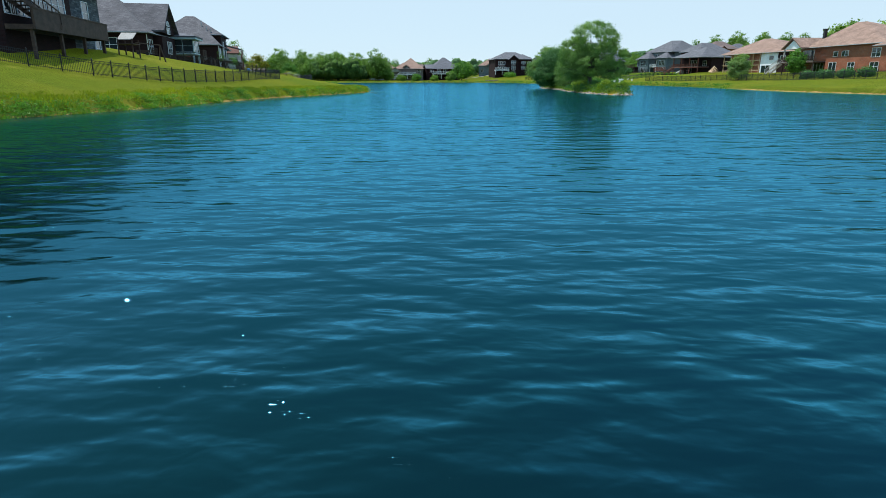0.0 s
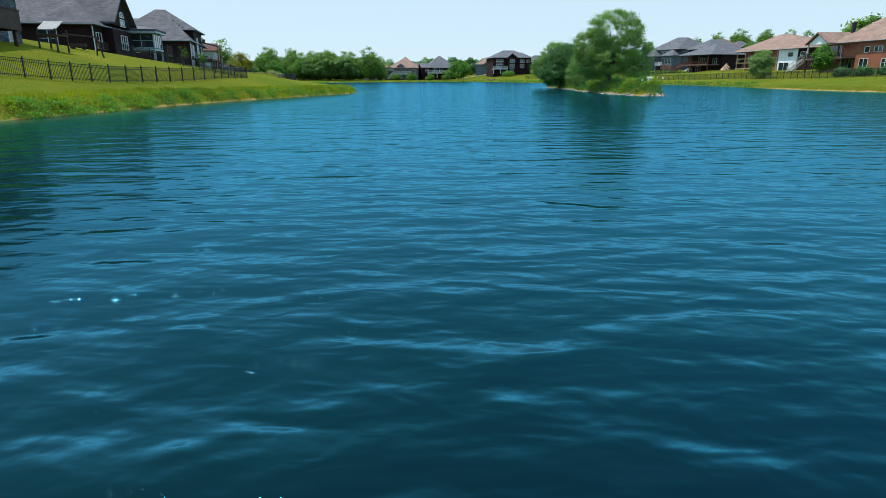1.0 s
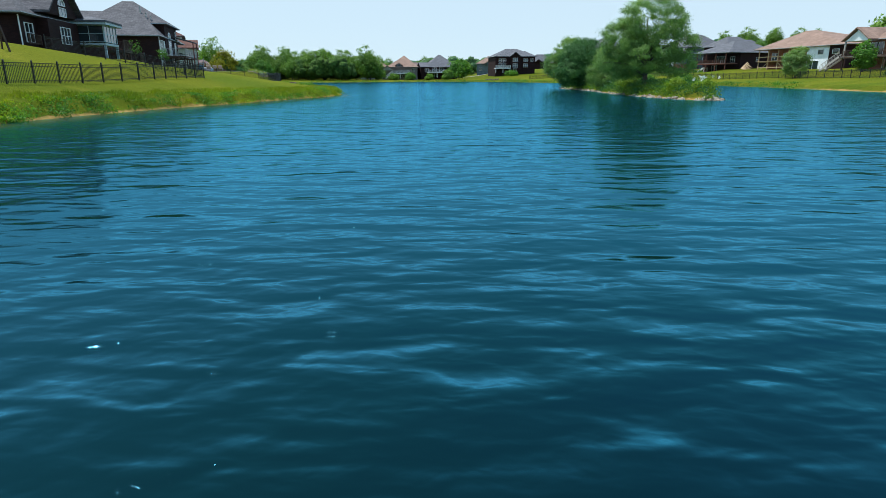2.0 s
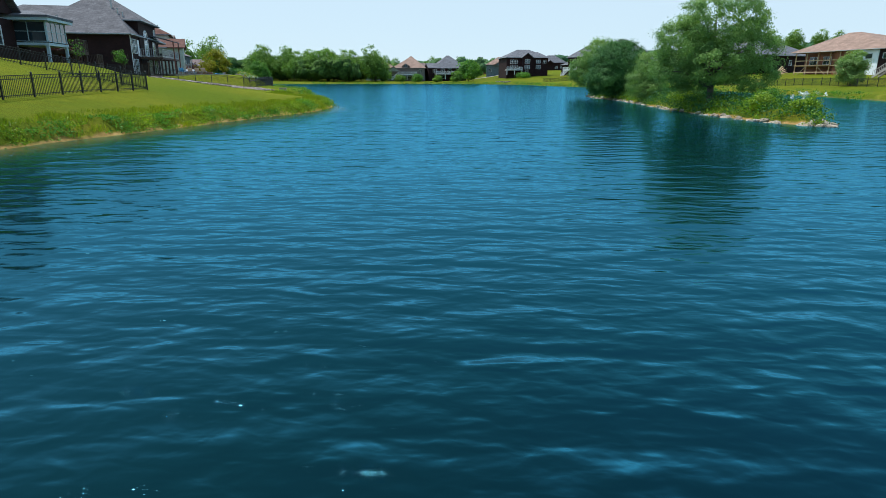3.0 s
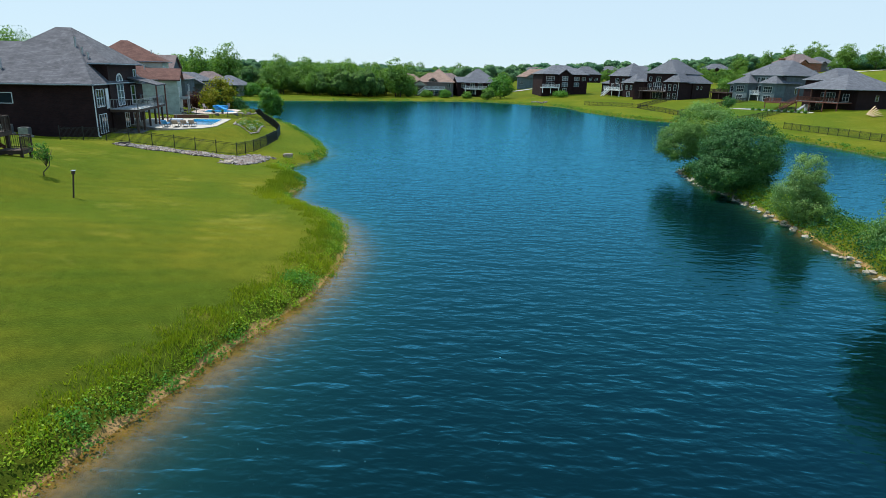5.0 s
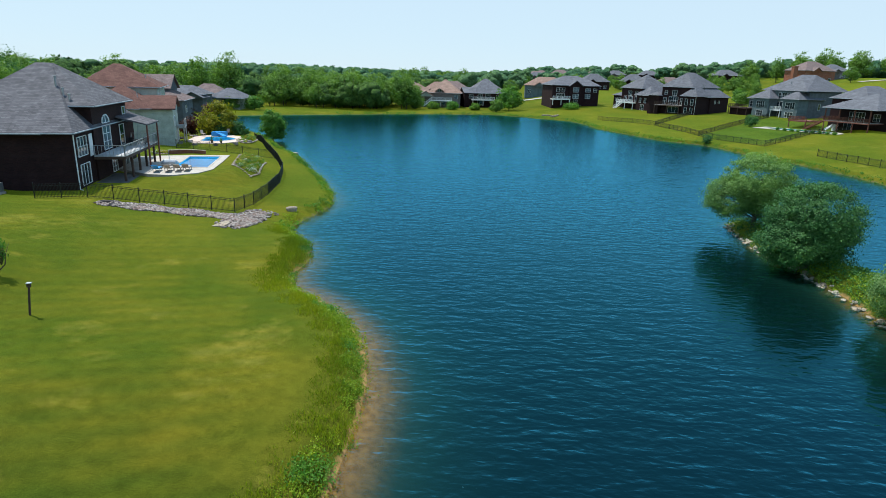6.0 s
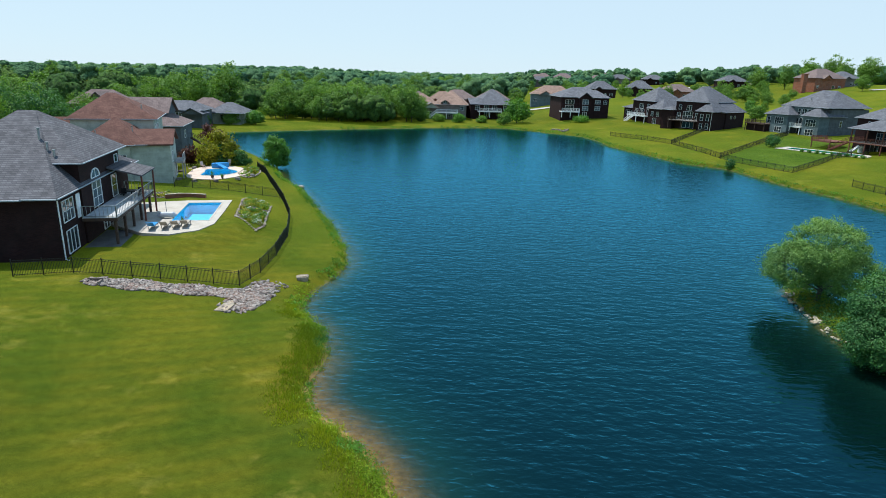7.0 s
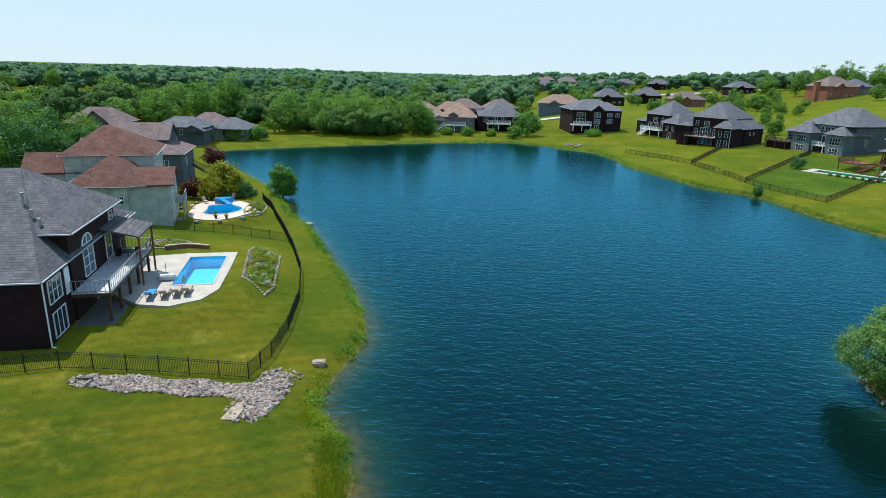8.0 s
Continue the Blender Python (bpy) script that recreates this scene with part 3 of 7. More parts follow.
# ---- houses ----
def hip_roof(geo, x0, x1, y0, y1, z, slope, ridge=None):
    """A hip roof over a rectangle, with a fascia 0.18 deep."""
    w, d = x1 - x0, y1 - y0
    half = min(w, d) / 2
    rise = half * slope
    e = 0.18
    v = [(x0, y0, z), (x1, y0, z), (x1, y1, z), (x0, y1, z), (x0, y0, z + e), (x1, y0, z + e), (x1, y1, z + e), (x0, y1, z + e)]
    if ridge:
        (ax, ay), (bx, by), rz = ridge
        v += [(ax, ay, rz), (bx, by, rz)]
        top = [(4, 5, 9, 8), (5, 6, 9), (6, 7, 8, 9), (7, 4, 8)]
    elif w >= d:
        v += [(x0 + half, (y0 + y1) / 2, z + e + rise), (x1 - half, (y0 + y1) / 2, z + e + rise)]
        top = [(4, 5, 9, 8), (5, 6, 9), (6, 7, 8, 9), (7, 4, 8)]
    else:
        v += [((x0 + x1) / 2, y0 + half, z + e + rise), ((x0 + x1) / 2, y1 - half, z + e + rise)]
        top = [(4, 5, 8), (5, 6, 9, 8), (6, 7, 9), (7, 4, 8, 9)]
    geo.add(v, [(3, 2, 1, 0), (0, 1, 5, 4), (1, 2, 6, 5), (2, 3, 7, 6), (3, 0, 4, 7)] + top)
    return z + e + rise


def gable_roof(geo, x0, x1, y0, y1, z, slope, axis):
    """Two slabs 0.2 thick; the ridge runs along the axis."""
    t = 0.2
    if axis == "x":
        m, r = (y0 + y1) / 2, (y1 - y0) / 2 * slope
        for a, b in ((y0, m), (y1, m)):
            v = [(x0, a, z), (x1, a, z), (x1, b, z + r), (x0, b, z + r)]
            v += [(p[0], p[1], p[2] + t) for p in v]
            f = [(3, 2, 1, 0), (4, 5, 6, 7), (0, 1, 5, 4), (1, 2, 6, 5), (2, 3, 7, 6), (3, 0, 4, 7)]
            geo.add(v, f if a < b else [q[::-1] for q in f])
    else:
        m, r = (x0 + x1) / 2, (x1 - x0) / 2 * slope
        for a, b in ((x0, m), (x1, m)):
            v = [(a, y0, z), (a, y1, z), (b, y1, z + r), (b, y0, z + r)]
            v += [(p[0], p[1], p[2] + t) for p in v]
            f = [(3, 2, 1, 0), (4, 5, 6, 7), (0, 1, 5, 4), (1, 2, 6, 5), (2, 3, 7, 6), (3, 0, 4, 7)]
            geo.add(v, f if a > b else [q[::-1] for q in f])


def gable_wall(geo, x0, x1, y0, y1, z, slope, axis):
    """The masonry under a gable roof, as a solid wedge."""
    if axis == "x":
        m, r = (y0 + y1) / 2, (y1 - y0) / 2 * slope
        geo.add([(x0, y0, z), (x0, y1, z), (x0, m, z + r), (x1, y0, z), (x1, y1, z), (x1, m, z + r)], [(0, 2, 1), (3, 4, 5), (0, 1, 4, 3), (1, 2, 5, 4), (2, 0, 3, 5)])
    else:
        m, r = (x0 + x1) / 2, (x1 - x0) / 2 * slope
        geo.add([(x0, y0, z), (x1, y0, z), (m, y0, z + r), (x0, y1, z), (x1, y1, z), (m, y1, z + r)], [(0, 1, 2), (3, 5, 4), (0, 3, 4, 1), (1, 4, 5, 2), (2, 5, 3, 0)])


def on_face(face, plane, a, z, out):
    """Local place: a along the face, out from it."""
    return {"S": (a, plane - out, z), "N": (a, plane + out, z), "E": (plane + out, a, z), "W": (plane - out, a, z)}[face]


def face_box(geo, face, plane, a0, a1, z0, z1, o0, o1):
    p, q = on_face(face, plane, a0, z0, o0), on_face(face, plane, a1, z1, o1)
    return geo.box(p[0], q[0], p[1], q[1], z0, z1)


def window(parent, face, plane, a, z, w, h, cols=2, rows=2, trim=None, glass=None, name="window", arch=False):
    """A framed window or glazed door: a along the face to its middle, z its sill."""
    trim, glass = trim or WHITE, glass or GLASS
    g, t = Geo(), 0.05
    a0, a1 = a - w / 2, a + w / 2
    for s in ((a0 - t, a1 + t, z - t, z), (a0 - t, a1 + t, z + h, z + h + t), (a0 - t, a0, z, z + h), (a1, a1 + t, z, z + h)):
        face_box(g, face, plane, *s, -0.02, 0.07)
    for i in range(1, cols):
        face_box(g, face, plane, a0 + w * i / cols - 0.025, a0 + w * i / cols + 0.025, z, z + h, -0.01, 0.05)
    for j in range(1, rows):
        face_box(g, face, plane, a0, a1, z + h * j / rows - 0.02, z + h * j / rows + 0.02, -0.01, 0.045)
    if arch:
        n = 9
        for k in range(n):
            b0, b1 = math.pi * k / n, math.pi * (k + 1) / n
            p0 = on_face(face, plane, a - w / 2 * math.cos(b0), z + h + 0.25 + w / 2 * math.sin(b0), 0.03)
            p1 = on_face(face, plane, a - w / 2 * math.cos(b1), z + h + 0.25 + w / 2 * math.sin(b1), 0.03)
            g.beam(p0, p1, 0.09, 0.08)
        g.beam(on_face(face, plane, a0, z + h + 0.25, 0.03), on_face(face, plane, a1, z + h + 0.25, 0.03), 0.08, 0.08)
        g.beam(on_face(face, plane, a, z + h + 0.25, 0.03), on_face(face, plane, a, z + h + 0.25 + w / 2, 0.03), 0.05, 0.05)
    ob = part(name, g, trim, parent)
    for i in range(cols):
        pg = Geo()
        face_box(pg, face, plane, a0 + w * i / cols + 0.02, a0 + w * (i + 1) / cols - 0.02, z, z + h, 0.004, 0.018)
        part("pane", pg, glass, ob)
    if arch:
        pg = Geo()
        pts = [on_face(face, plane, a - w / 2 * math.cos(math.pi * k / 10), z + h + 0.25 + w / 2 * math.sin(math.pi * k / 10), 0.012) for k in range(11)]
        pg.add(pts, [tuple(range(11))])
        part("pane", pg, GLASS_SKY, ob)
    return ob


def railing(parent, a, b, z, h=1.0, mat=None, step=0.14, name="railing"):
    """Rails and balusters between two local places."""
    mat = mat or DARK_WOOD
    g = Geo()
    g.beam((*a, z + h), (*b, z + h), 0.07, 0.05)
    g.beam((*a, z + 0.1), (*b, z + 0.1), 0.05, 0.05)
    n = max(2, int(math.dist(a, b) / step))
    for i in range(n + 1):
        x, y = a[0] + (b[0] - a[0]) * i / n, a[1] + (b[1] - a[1]) * i / n
        w = 0.09 if i % 12 == 0 or i == n else 0.03
        g.box(x - w / 2, x + w / 2, y - w / 2, y + w / 2, z, z + h)
    return part(name, g, mat, parent)


def deck(parent, x0, x1, y0, y1, z, mat=None, post_mat=None, posts=(), rails=(), drop=0.0, name="deck"):
    mat, post_mat = mat or GREY_WOOD, post_mat or DARK_WOOD
    # one slab whose upper face is grooved into boards
    g = Geo()
    n = max(4, int((y1 - y0) / 0.3))
    side = [(y1, z - 0.04), (y0, z - 0.04)]
    for i in range(n):
        a, b = y0 + (y1 - y0) * i / n, y0 + (y1 - y0) * (i + 1) / n
        side += [(a + (0.006 if i else 0), z), (b - (0.006 if i < n - 1 else 0), z)]
        if i < n - 1:
            side += [(b - 0.006, z - 0.02), (b + 0.006, z - 0.02)]
    m = len(side)
    g.add([(x0, y, zz) for y, zz in side] + [(x1, y, zz) for y, zz in side], [tuple(range(m)), tuple(range(m, 2 * m))[::-1]] + [(i, m + i, m + (i + 1) % m, (i + 1) % m) for i in range(m)])
    ob = part(name, g, mat, parent)
    f = Geo()
    for s in ((x0, x1, y0, y0 + 0.05), (x0, x1, y1 - 0.05, y1), (x0, x0 + 0.05, y0 + 0.06, y1 - 0.06), (x1 - 0.05, x1, y0 + 0.06, y1 - 0.06)):
        f.box(*s, z - 0.3, z - 0.045)
    part("joist", f, post_mat, ob)
    for px, py in posts:
        part("post", Geo().box(px - 0.09, px + 0.09, py - 0.09, py + 0.09, drop, z - 0.3), post_mat, ob)
    for a, b in rails:
        railing(ob, a, b, z, mat=post_mat)
    return ob


def stairs(parent, top, bottom, width, mat=None, name="stairs", rail=True):
    """A straight open flight from top to bottom (local), with stringers and treads."""
    mat = mat or DARK_WOOD
    a, b = Vector(top), Vector(bottom)
    flat = Vector((b.x - a.x, b.y - a.y, 0)).normalized()
    side = flat.cross((0, 0, 1))
    n = max(3, int((a.z - b.z) / 0.18))
    g = Geo()
    for s in (-1, 1):
        g.beam(a + side * s * width / 2 - Vector((0, 0, 0.12)), b + side * s * width / 2 - Vector((0, 0, 0.0)), 0.06, 0.28)
        if rail:
            g.beam(a + side * s * width / 2 + Vector((0, 0, 0.9)), b + side * s * width / 2 + Vector((0, 0, 1.0)), 0.06, 0.07)
            for k in range(n + 1):
                p = a.lerp(b, k / n) + side * s * width / 2
                g.beam(p, p + Vector((0, 0, 0.92)), 0.04)
    for k in range(n):
        p = a.lerp(b, (k + 0.5) / n)
        g.beam(p - side * width / 2, p + side * width / 2, 0.28, 0.05)
    return part(name, g, mat, parent)


def fence_run(points, label, group="fences", h=1.35, each=None, step=2.4):
    """A black picket fence along points on the ground: posts, two rails and pickets."""
    ob = empty("fence", points[0][0], points[0][1], floor_z(*points[0]), 0, label, "fence", group, size=(1, 1, 1))
    base = ob.matrix_world.translation
    stuff = Geo()
    thin = 0.009 if each else 0.008
    single = add_mesh("picket", *(lambda g: (g.v, g.f))(Geo().box(-0.009, 0.009, -0.009, 0.009, 0.04, h - 0.06)), BLACK_METAL)
    post_me = Geo().box(-0.032, 0.032, -0.032, 0.032, -0.15, h + 0.05)
    post_me.add([(-0.04, -0.04, h + 0.05), (0.04, -0.04, h + 0.05), (0.04, 0.04, h + 0.05), (-0.04, 0.04, h + 0.05), (0, 0, h + 0.1)], [(0, 1, 4), (1, 2, 4), (2, 3, 4), (3, 0, 4), (3, 2, 1, 0)])
    post_me = add_mesh("post", post_me.v, post_me.f, BLACK_METAL)
    spots = []
    for (ax, ay), (bx, by) in zip(points, points[1:]):
        n = max(1, round(math.dist((1.1 * ax, 1.6 * ay), (1.1 * bx, 1.6 * by)) / step))
        spots += [(ax + (bx - ax) * i / n, ay + (by - ay) * i / n) for i in range(n)]
    spots.append(points[-1])
    zs = land([p[0] for p in spots], [p[1] for p in spots])
    spots = [Vector(metres(x, y, z)) for (x, y), z in zip(spots, zs)]
    for q in spots:
        part("post", post_me, None, ob).location = q - base
    rails = Geo()
    for i in range(len(spots) - 1):
        a, b = spots[i] - base, spots[i + 1] - base
        for r in (0.14, h - 0.22, h - 0.06):
            rails.beam(a + Vector((0, 0, r)), b + Vector((0, 0, r)), 2.2 * thin, 0.032)
        n = int((b - a).length / 0.105)
        for k in range(1, n):
            q = a.lerp(b, k / n)
            if each and each[0] < (q + base).y < each[1]:
                part("picket", single, None, ob).location = q
            else:
                stuff.box(q.x - thin, q.x + thin, q.y - thin, q.y + thin, q.z + 0.04, q.z + h - 0.06)
    part("rail", rails, BLACK_METAL, ob)
    if stuff.v:
        tagged(part("picket_infill", stuff, BLACK_METAL, ob), kind="stuff")
    return ob


def house(label, x, y, turn, z=None, walls=(), roofs=(), wins=(), group="lakeside houses", far=False, true=False):
    """walls: (x0, x1, y0, y1, z0, z1, material); roofs: (kind, x0, x1, y0, y1, z, slope, material, axis, wall material)."""
    if z is None:
        z = floor_z(x, y)
    size = (1.1, 1.1, 1.1) if far else (*stretch(turn), 1.12)
    ob = empty("house", x, y, z, turn, label, "house", group, size=size, true=true)
    for x0, x1, y0, y1, z0, z1, m in walls:
        part("wall", Geo().box(x0, x1, y0, y1, z0 - (1.5 if z0 == 0 else 0), z1), m, ob)
    for kind, x0, x1, y0, y1, rz, slope, m, *more in roofs:
        g = Geo()
        if kind == "hip":
            hip_roof(g, x0, x1, y0, y1, rz, slope, more[0] if more else None)
            r = part("roof", g, m, ob)
            t = Geo()
            for s in ((x0, x1, y0 - 0.1, y0), (x0, x1, y1, y1 + 0.1), (x0 - 0.1, x0, y0, y1), (x1, x1 + 0.1, y0, y1)):
                t.box(*s, rz + 0.07, rz + 0.15)
            part("gutter", t, GUTTER, r)
        else:
            gable_roof(g, x0, x1, y0, y1, rz, slope, more[0])
            r = part("roof", g, m, ob)
            w = Geo()
            o = 0.45
            gable_wall(w, x0 + (o if more[0] == "x" else 0.3), x1 - (o if more[0] == "x" else 0.3), y0 + (o if more[0] == "y" else 0.3), y1 - (o if more[0] == "y" else 0.3), rz, slope, more[0])
            part("gable_wall", w, more[1], ob)
    for wspec in wins:
        window(ob, *wspec)
    return ob


def roof_pipe(parent, x, y, z, h=0.7, r=0.09):
    part("vent_pipe", Geo().tube([(x, y, z - 0.6), (x, y, z + h), (x, y, z + h + 0.02), (x, y, z + h + 0.12)], [r, r, r * 1.4, r * 1.4], 10), PIPE, parent)

# ---- the brown brick house by the pool ----
ha = house("dark brown brick two-storey house with grey hip roof beside a pool", -39.68, 76.63, 20, 2.332,
           walls=[(-15, 0, 0, 3.5, 0, 4.9, BRICK_DARK), (-9, 0.15, 3.5, 11.0, 0, 6.67, BRICK_DARK), (-15, -0.4, 11.0, 14.0, 0, 4.6, BRICK_DARK), (-15, -9, 3.5, 11.0, 0, 4.9, BRICK_DARK)],
           roofs=[("hip", -10.5, 0.32, -0.35, 13.4, 4.75, 0.7, ROOF_GREY, ((-6.2, 8.0), (-4.7, 8.0), 10.35)), ("hip", -18.5, -2.0, -0.45, 14.0, 4.73, 0.7, ROOF_GREY, ((-14.0, 7.0), (-5.0, 7.0), 8.8)),
                  ("hip", -10.2, 0.65, 3.1, 11.6, 6.67, 0.6, ROOF_GREY, ((-6.2, 8.2), (-4.7, 8.2), 10.42)), ("hip", -7.5, 0.5, 10.8, 14.6, 4.6, 0.6, ROOF_GREY)],
           wins=[("E", 0, 1.5, 2.75, 1.5, 1.6, 3, 2), ("E", 0, 1.6, 0.25, 1.5, 1.75, 3, 1), ("E", 0.15, 6.0, 2.6, 1.5, 2.2, 2, 3, None, GLASS_SKY, "window", True),
                 ("E", 0.15, 10.3, 4.8, 0.6, 1.4, 1, 2), ("S", 0, -7.2, 3.1, 1.1, 0.9, 1, 1), ("E", 0.15, 9.6, 0.2, 1.6, 2.0, 2, 1), ("E", 0.15, 7.0, 0.2, 1.0, 2.0, 2, 4), ("E", 0.15, 9.4, 2.5, 1.0, 2.0, 1, 2)])
part("door", Geo().box(-0.02, 0.05, 2.75, 3.35, 2.45, 4.4), WHITE, ha, "white deck door")
part("downspout", Geo().tube([(0.1, 0.08, 4.85), (0.1, 0.08, 0.1), (0.35, 0.05, 0.0)], [0.05, 0.05, 0.05], 6), WHITE, ha, "white downspout")
dk = deck(ha, 0.2, 2.8, 2.9, 11.4, 2.4, PALE_BOARDS, DARK_WOOD, posts=[(2.5, 3.2), (2.5, 5.0), (2.5, 6.8), (2.5, 8.6), (2.5, 11.0)])
for a, b in (((0.25, 2.95), (2.75, 2.95)), ((2.75, 2.95), (2.75, 11.35)), ((2.75, 11.35), (0.25, 11.35))):
    railing(dk, a, b, 2.4, 0.95, PIPE, 0.3)
cg = Geo()
cg.add([(0.2, 8.05, 5.3), (3.1, 8.05, 4.55), (3.1, 11.5, 4.55), (0.2, 11.5, 5.3), (0.2, 8.05, 5.45), (3.1, 8.05, 4.68), (3.1, 11.5, 4.68), (0.2, 11.5, 5.45)],
       [(3, 2, 1, 0), (4, 5, 6, 7), (0, 1, 5, 4), (1, 2, 6, 5), (2, 3, 7, 6), (3, 0, 4, 7)])
canopy = part("canopy_roof", cg, ROOF_GREY, ha)
for py in (8.3, 11.25):
    part("post", Geo().box(2.9, 3.04, py - 0.05, py + 0.05, -0.2, 4.6), RED_WOOD, canopy)
part("patio", Geo().box(0.2, 2.9, 2.6, 11.4, -0.25, 0.03), PAVER_SHADED, ha, "dark paved patio in the shade of the deck")
# two chairs and a table on the deck
for k, (tx, ty, tw, td, tz) in enumerate(((1.5, 9.6, 0.9, 0.7, 0.72), (0.8, 9.5, 0.45, 0.4, 0.45), (2.2, 9.7, 0.45, 0.4, 0.45))):
    part("deck_table" if k == 0 else "deck_chair", Geo().box(tx - tw / 2, tx + tw / 2, ty - td / 2, ty + td / 2, 2.15 + tz - 0.05, 2.15 + tz).box(tx - 0.04, tx + 0.04, ty - 0.04, ty + 0.04, 2.15, 2.15 + tz - 0.05).box(tx - tw / 2, tx + tw / 2, ty + td / 2 - 0.05, ty + td / 2, 2.15 + tz, 2.15 + tz + (0.0 if k == 0 else 0.5) + 0.01), BLACK_METAL, dk)
for px, py, pz in ((-3.1, 5.0, 8.5), (-2.2, 4.2, 7.5), (-1.5, 3.7, 7.0), (-8.0, 1.5, 6.2)):
    roof_pipe(ha, px, py, pz)

# ---- the house with the sunroom, and the stone house before it ----
hc = house("brown brick house with grey gable roof and a glazed sunroom", -35.2, 52.1, 17, 3.6,
           walls=[(-13, 0, 0, 11, 0, 3.0, BRICK_DARK), (-3, 1.0, 2.4, 7.6, 0, 3.0, BRICK_DARK)],
           roofs=[("hip", -13.5, 0.5, -0.5, 11.5, 3.0, 0.85, ROOF_GREY), ("gable", -8, 1.5, 1.9, 8.1, 3.4, 1.1, ROOF_GREY, "x", BRICK_DARK)],
           wins=[("E", 0, 1.3, 0.9, 1.1, 1.5, 2, 2), ("E", 1.05, 5.0, 1.0, 1.6, 1.4, 3, 2), ("E", 1.05, 5.0, 3.4, 1.1, 0.7, 2, 1, None, GLASS_SKY, "window", True), ("S", 0, -4, 1.0, 1.6, 1.5, 2, 2), ("E", 0, 1.4, -0.9, 1.2, 0.7, 1, 1, None, GLASS_SKY)])
part("downspout", Geo().tube([(0.1, -0.08, 2.95), (0.1, -0.08, -0.3)], [0.05, 0.05], 6), WHITE, hc, "white downspout")
railing(hc, (0.35, 0.5), (0.35, 2.2), 0.7, 0.8)
sr = part("sunroom", Geo().box(-1.2, 3.3, 7.7, 10.8, 1.1, 1.32).box(-1.2, -1.1, 7.75, 10.75, 1.32, 3.1), TRIM_BLUE, hc, "pale blue framed sunroom on posts")
g = Geo()
hip_roof(g, -1.8, 3.75, 7.2, 11.2, 3.25, 0.3, ((-1.4, 9.2), (1.9, 9.2), 3.95))
part("roof", g, ROOF_SLATE, sr)
part("fascia", Geo().box(-1.75, 3.7, 7.25, 11.15, 3.02, 3.24), TRIM_BLUE, sr)
window(sr, "E", 3.2, 9.25, 1.45, 2.8, 1.5, 4, 2, TRIM_BLUE)
window(sr, "S", 7.8, 1.2, 1.45, 3.9, 1.5, 3, 2, TRIM_BLUE)
window(sr, "N", 10.7, 1.2, 1.45, 3.9, 1.5, 3, 2, TRIM_BLUE)
for px, py in ((3.15, 7.85), (3.15, 10.65), (-1.05, 10.65)):
    part("post", Geo().box(px - 0.1, px + 0.1, py - 0.1, py + 0.1, -1.2, 1.1), TRIM_BLUE, sr)
d2 = deck(hc, 1.0, 3.6, 11.4, 13.6, 0.9, DARK_WOOD, DARK_WOOD, posts=[(1.2, 13.4), (3.4, 13.4), (3.4, 11.6)], drop=-1.4,
          rails=[((3.55, 11.45), (3.55, 13.55)), ((3.55, 13.55), (1.05, 13.55))])
stairs(hc, (-1.9, 11.6, 2.4), (0.9, 12.6, 0.9), 1.1)
ds = empty("deck_stairs", -37.6, 103.0, 2.6, 14, "dark stained wooden landing and stairs beside the sunroom", "stairs", true=True)
deck(ds, -1.6, 0.15, -0.3, 1.5, 1.25, DARK_WOOD, DARK_WOOD, posts=[(0.0, -0.15), (0.0, 1.35), (-1.45, -0.15), (-1.45, 1.35)], rails=[((0.1, -0.3), (0.1, 1.5)), ((-1.55, 1.45), (0.1, 1.45))], drop=-0.5, name="landing")
stairs(ds, (-4.6, 0.9, 3.2), (-1.65, 0.6, 1.28), 1.2, RED_WOOD, "upper_flight")
stairs(ds, (-1.7, -0.35, 1.2), (-3.0, -2.2, -0.3), 1.1, DARK_WOOD, "lower_flight")
h0 = house("blue-grey stone and dark brick house with a raised wooden deck", -31.3, 40.4, 15, 3.4,
           walls=[(-12, 0, -4.6, 0, 0, 5.0, STONE_GREY), (-12, 0.05, -12.5, -4.6, 0.0, 5.0, BRICK_DARK)],
           roofs=[("hip", -12.5, 0.6, -13.0, 0.6, 5.0, 0.7, ROOF_GREY)],
           wins=[("E", 0.0, -2.4, 2.6, 0.9, 1.7, 1, 2), ("E", 0.0, -1.0, 0.0, 0.8, 1.4, 1, 2), ("E", 0.05, -7.4, 2.2, 3.8, 2.5, 5, 2), ("E", 0.05, -11.0, 2.2, 2.4, 2.5, 4, 2)])
part("parapet", Geo().box(1.72, 1.86, -12.5, -3.0, 1.2, 2.45).box(1.72, 1.9, -12.5, -2.95, 2.45, 2.53), DARK_WOOD, h0, "solid dark wooden deck parapet")
deck(h0, 0.1, 1.7, -12.5, -3.0, 1.5, DARK_WOOD, DARK_WOOD, posts=[(1.5, -12.3), (1.5, -9.2), (1.5, -6.2), (1.5, -3.2)], drop=-1.4)
stairs(h0, (0.7, -12.2, 3.2), (1.4, -9.5, 1.55), 1.0)

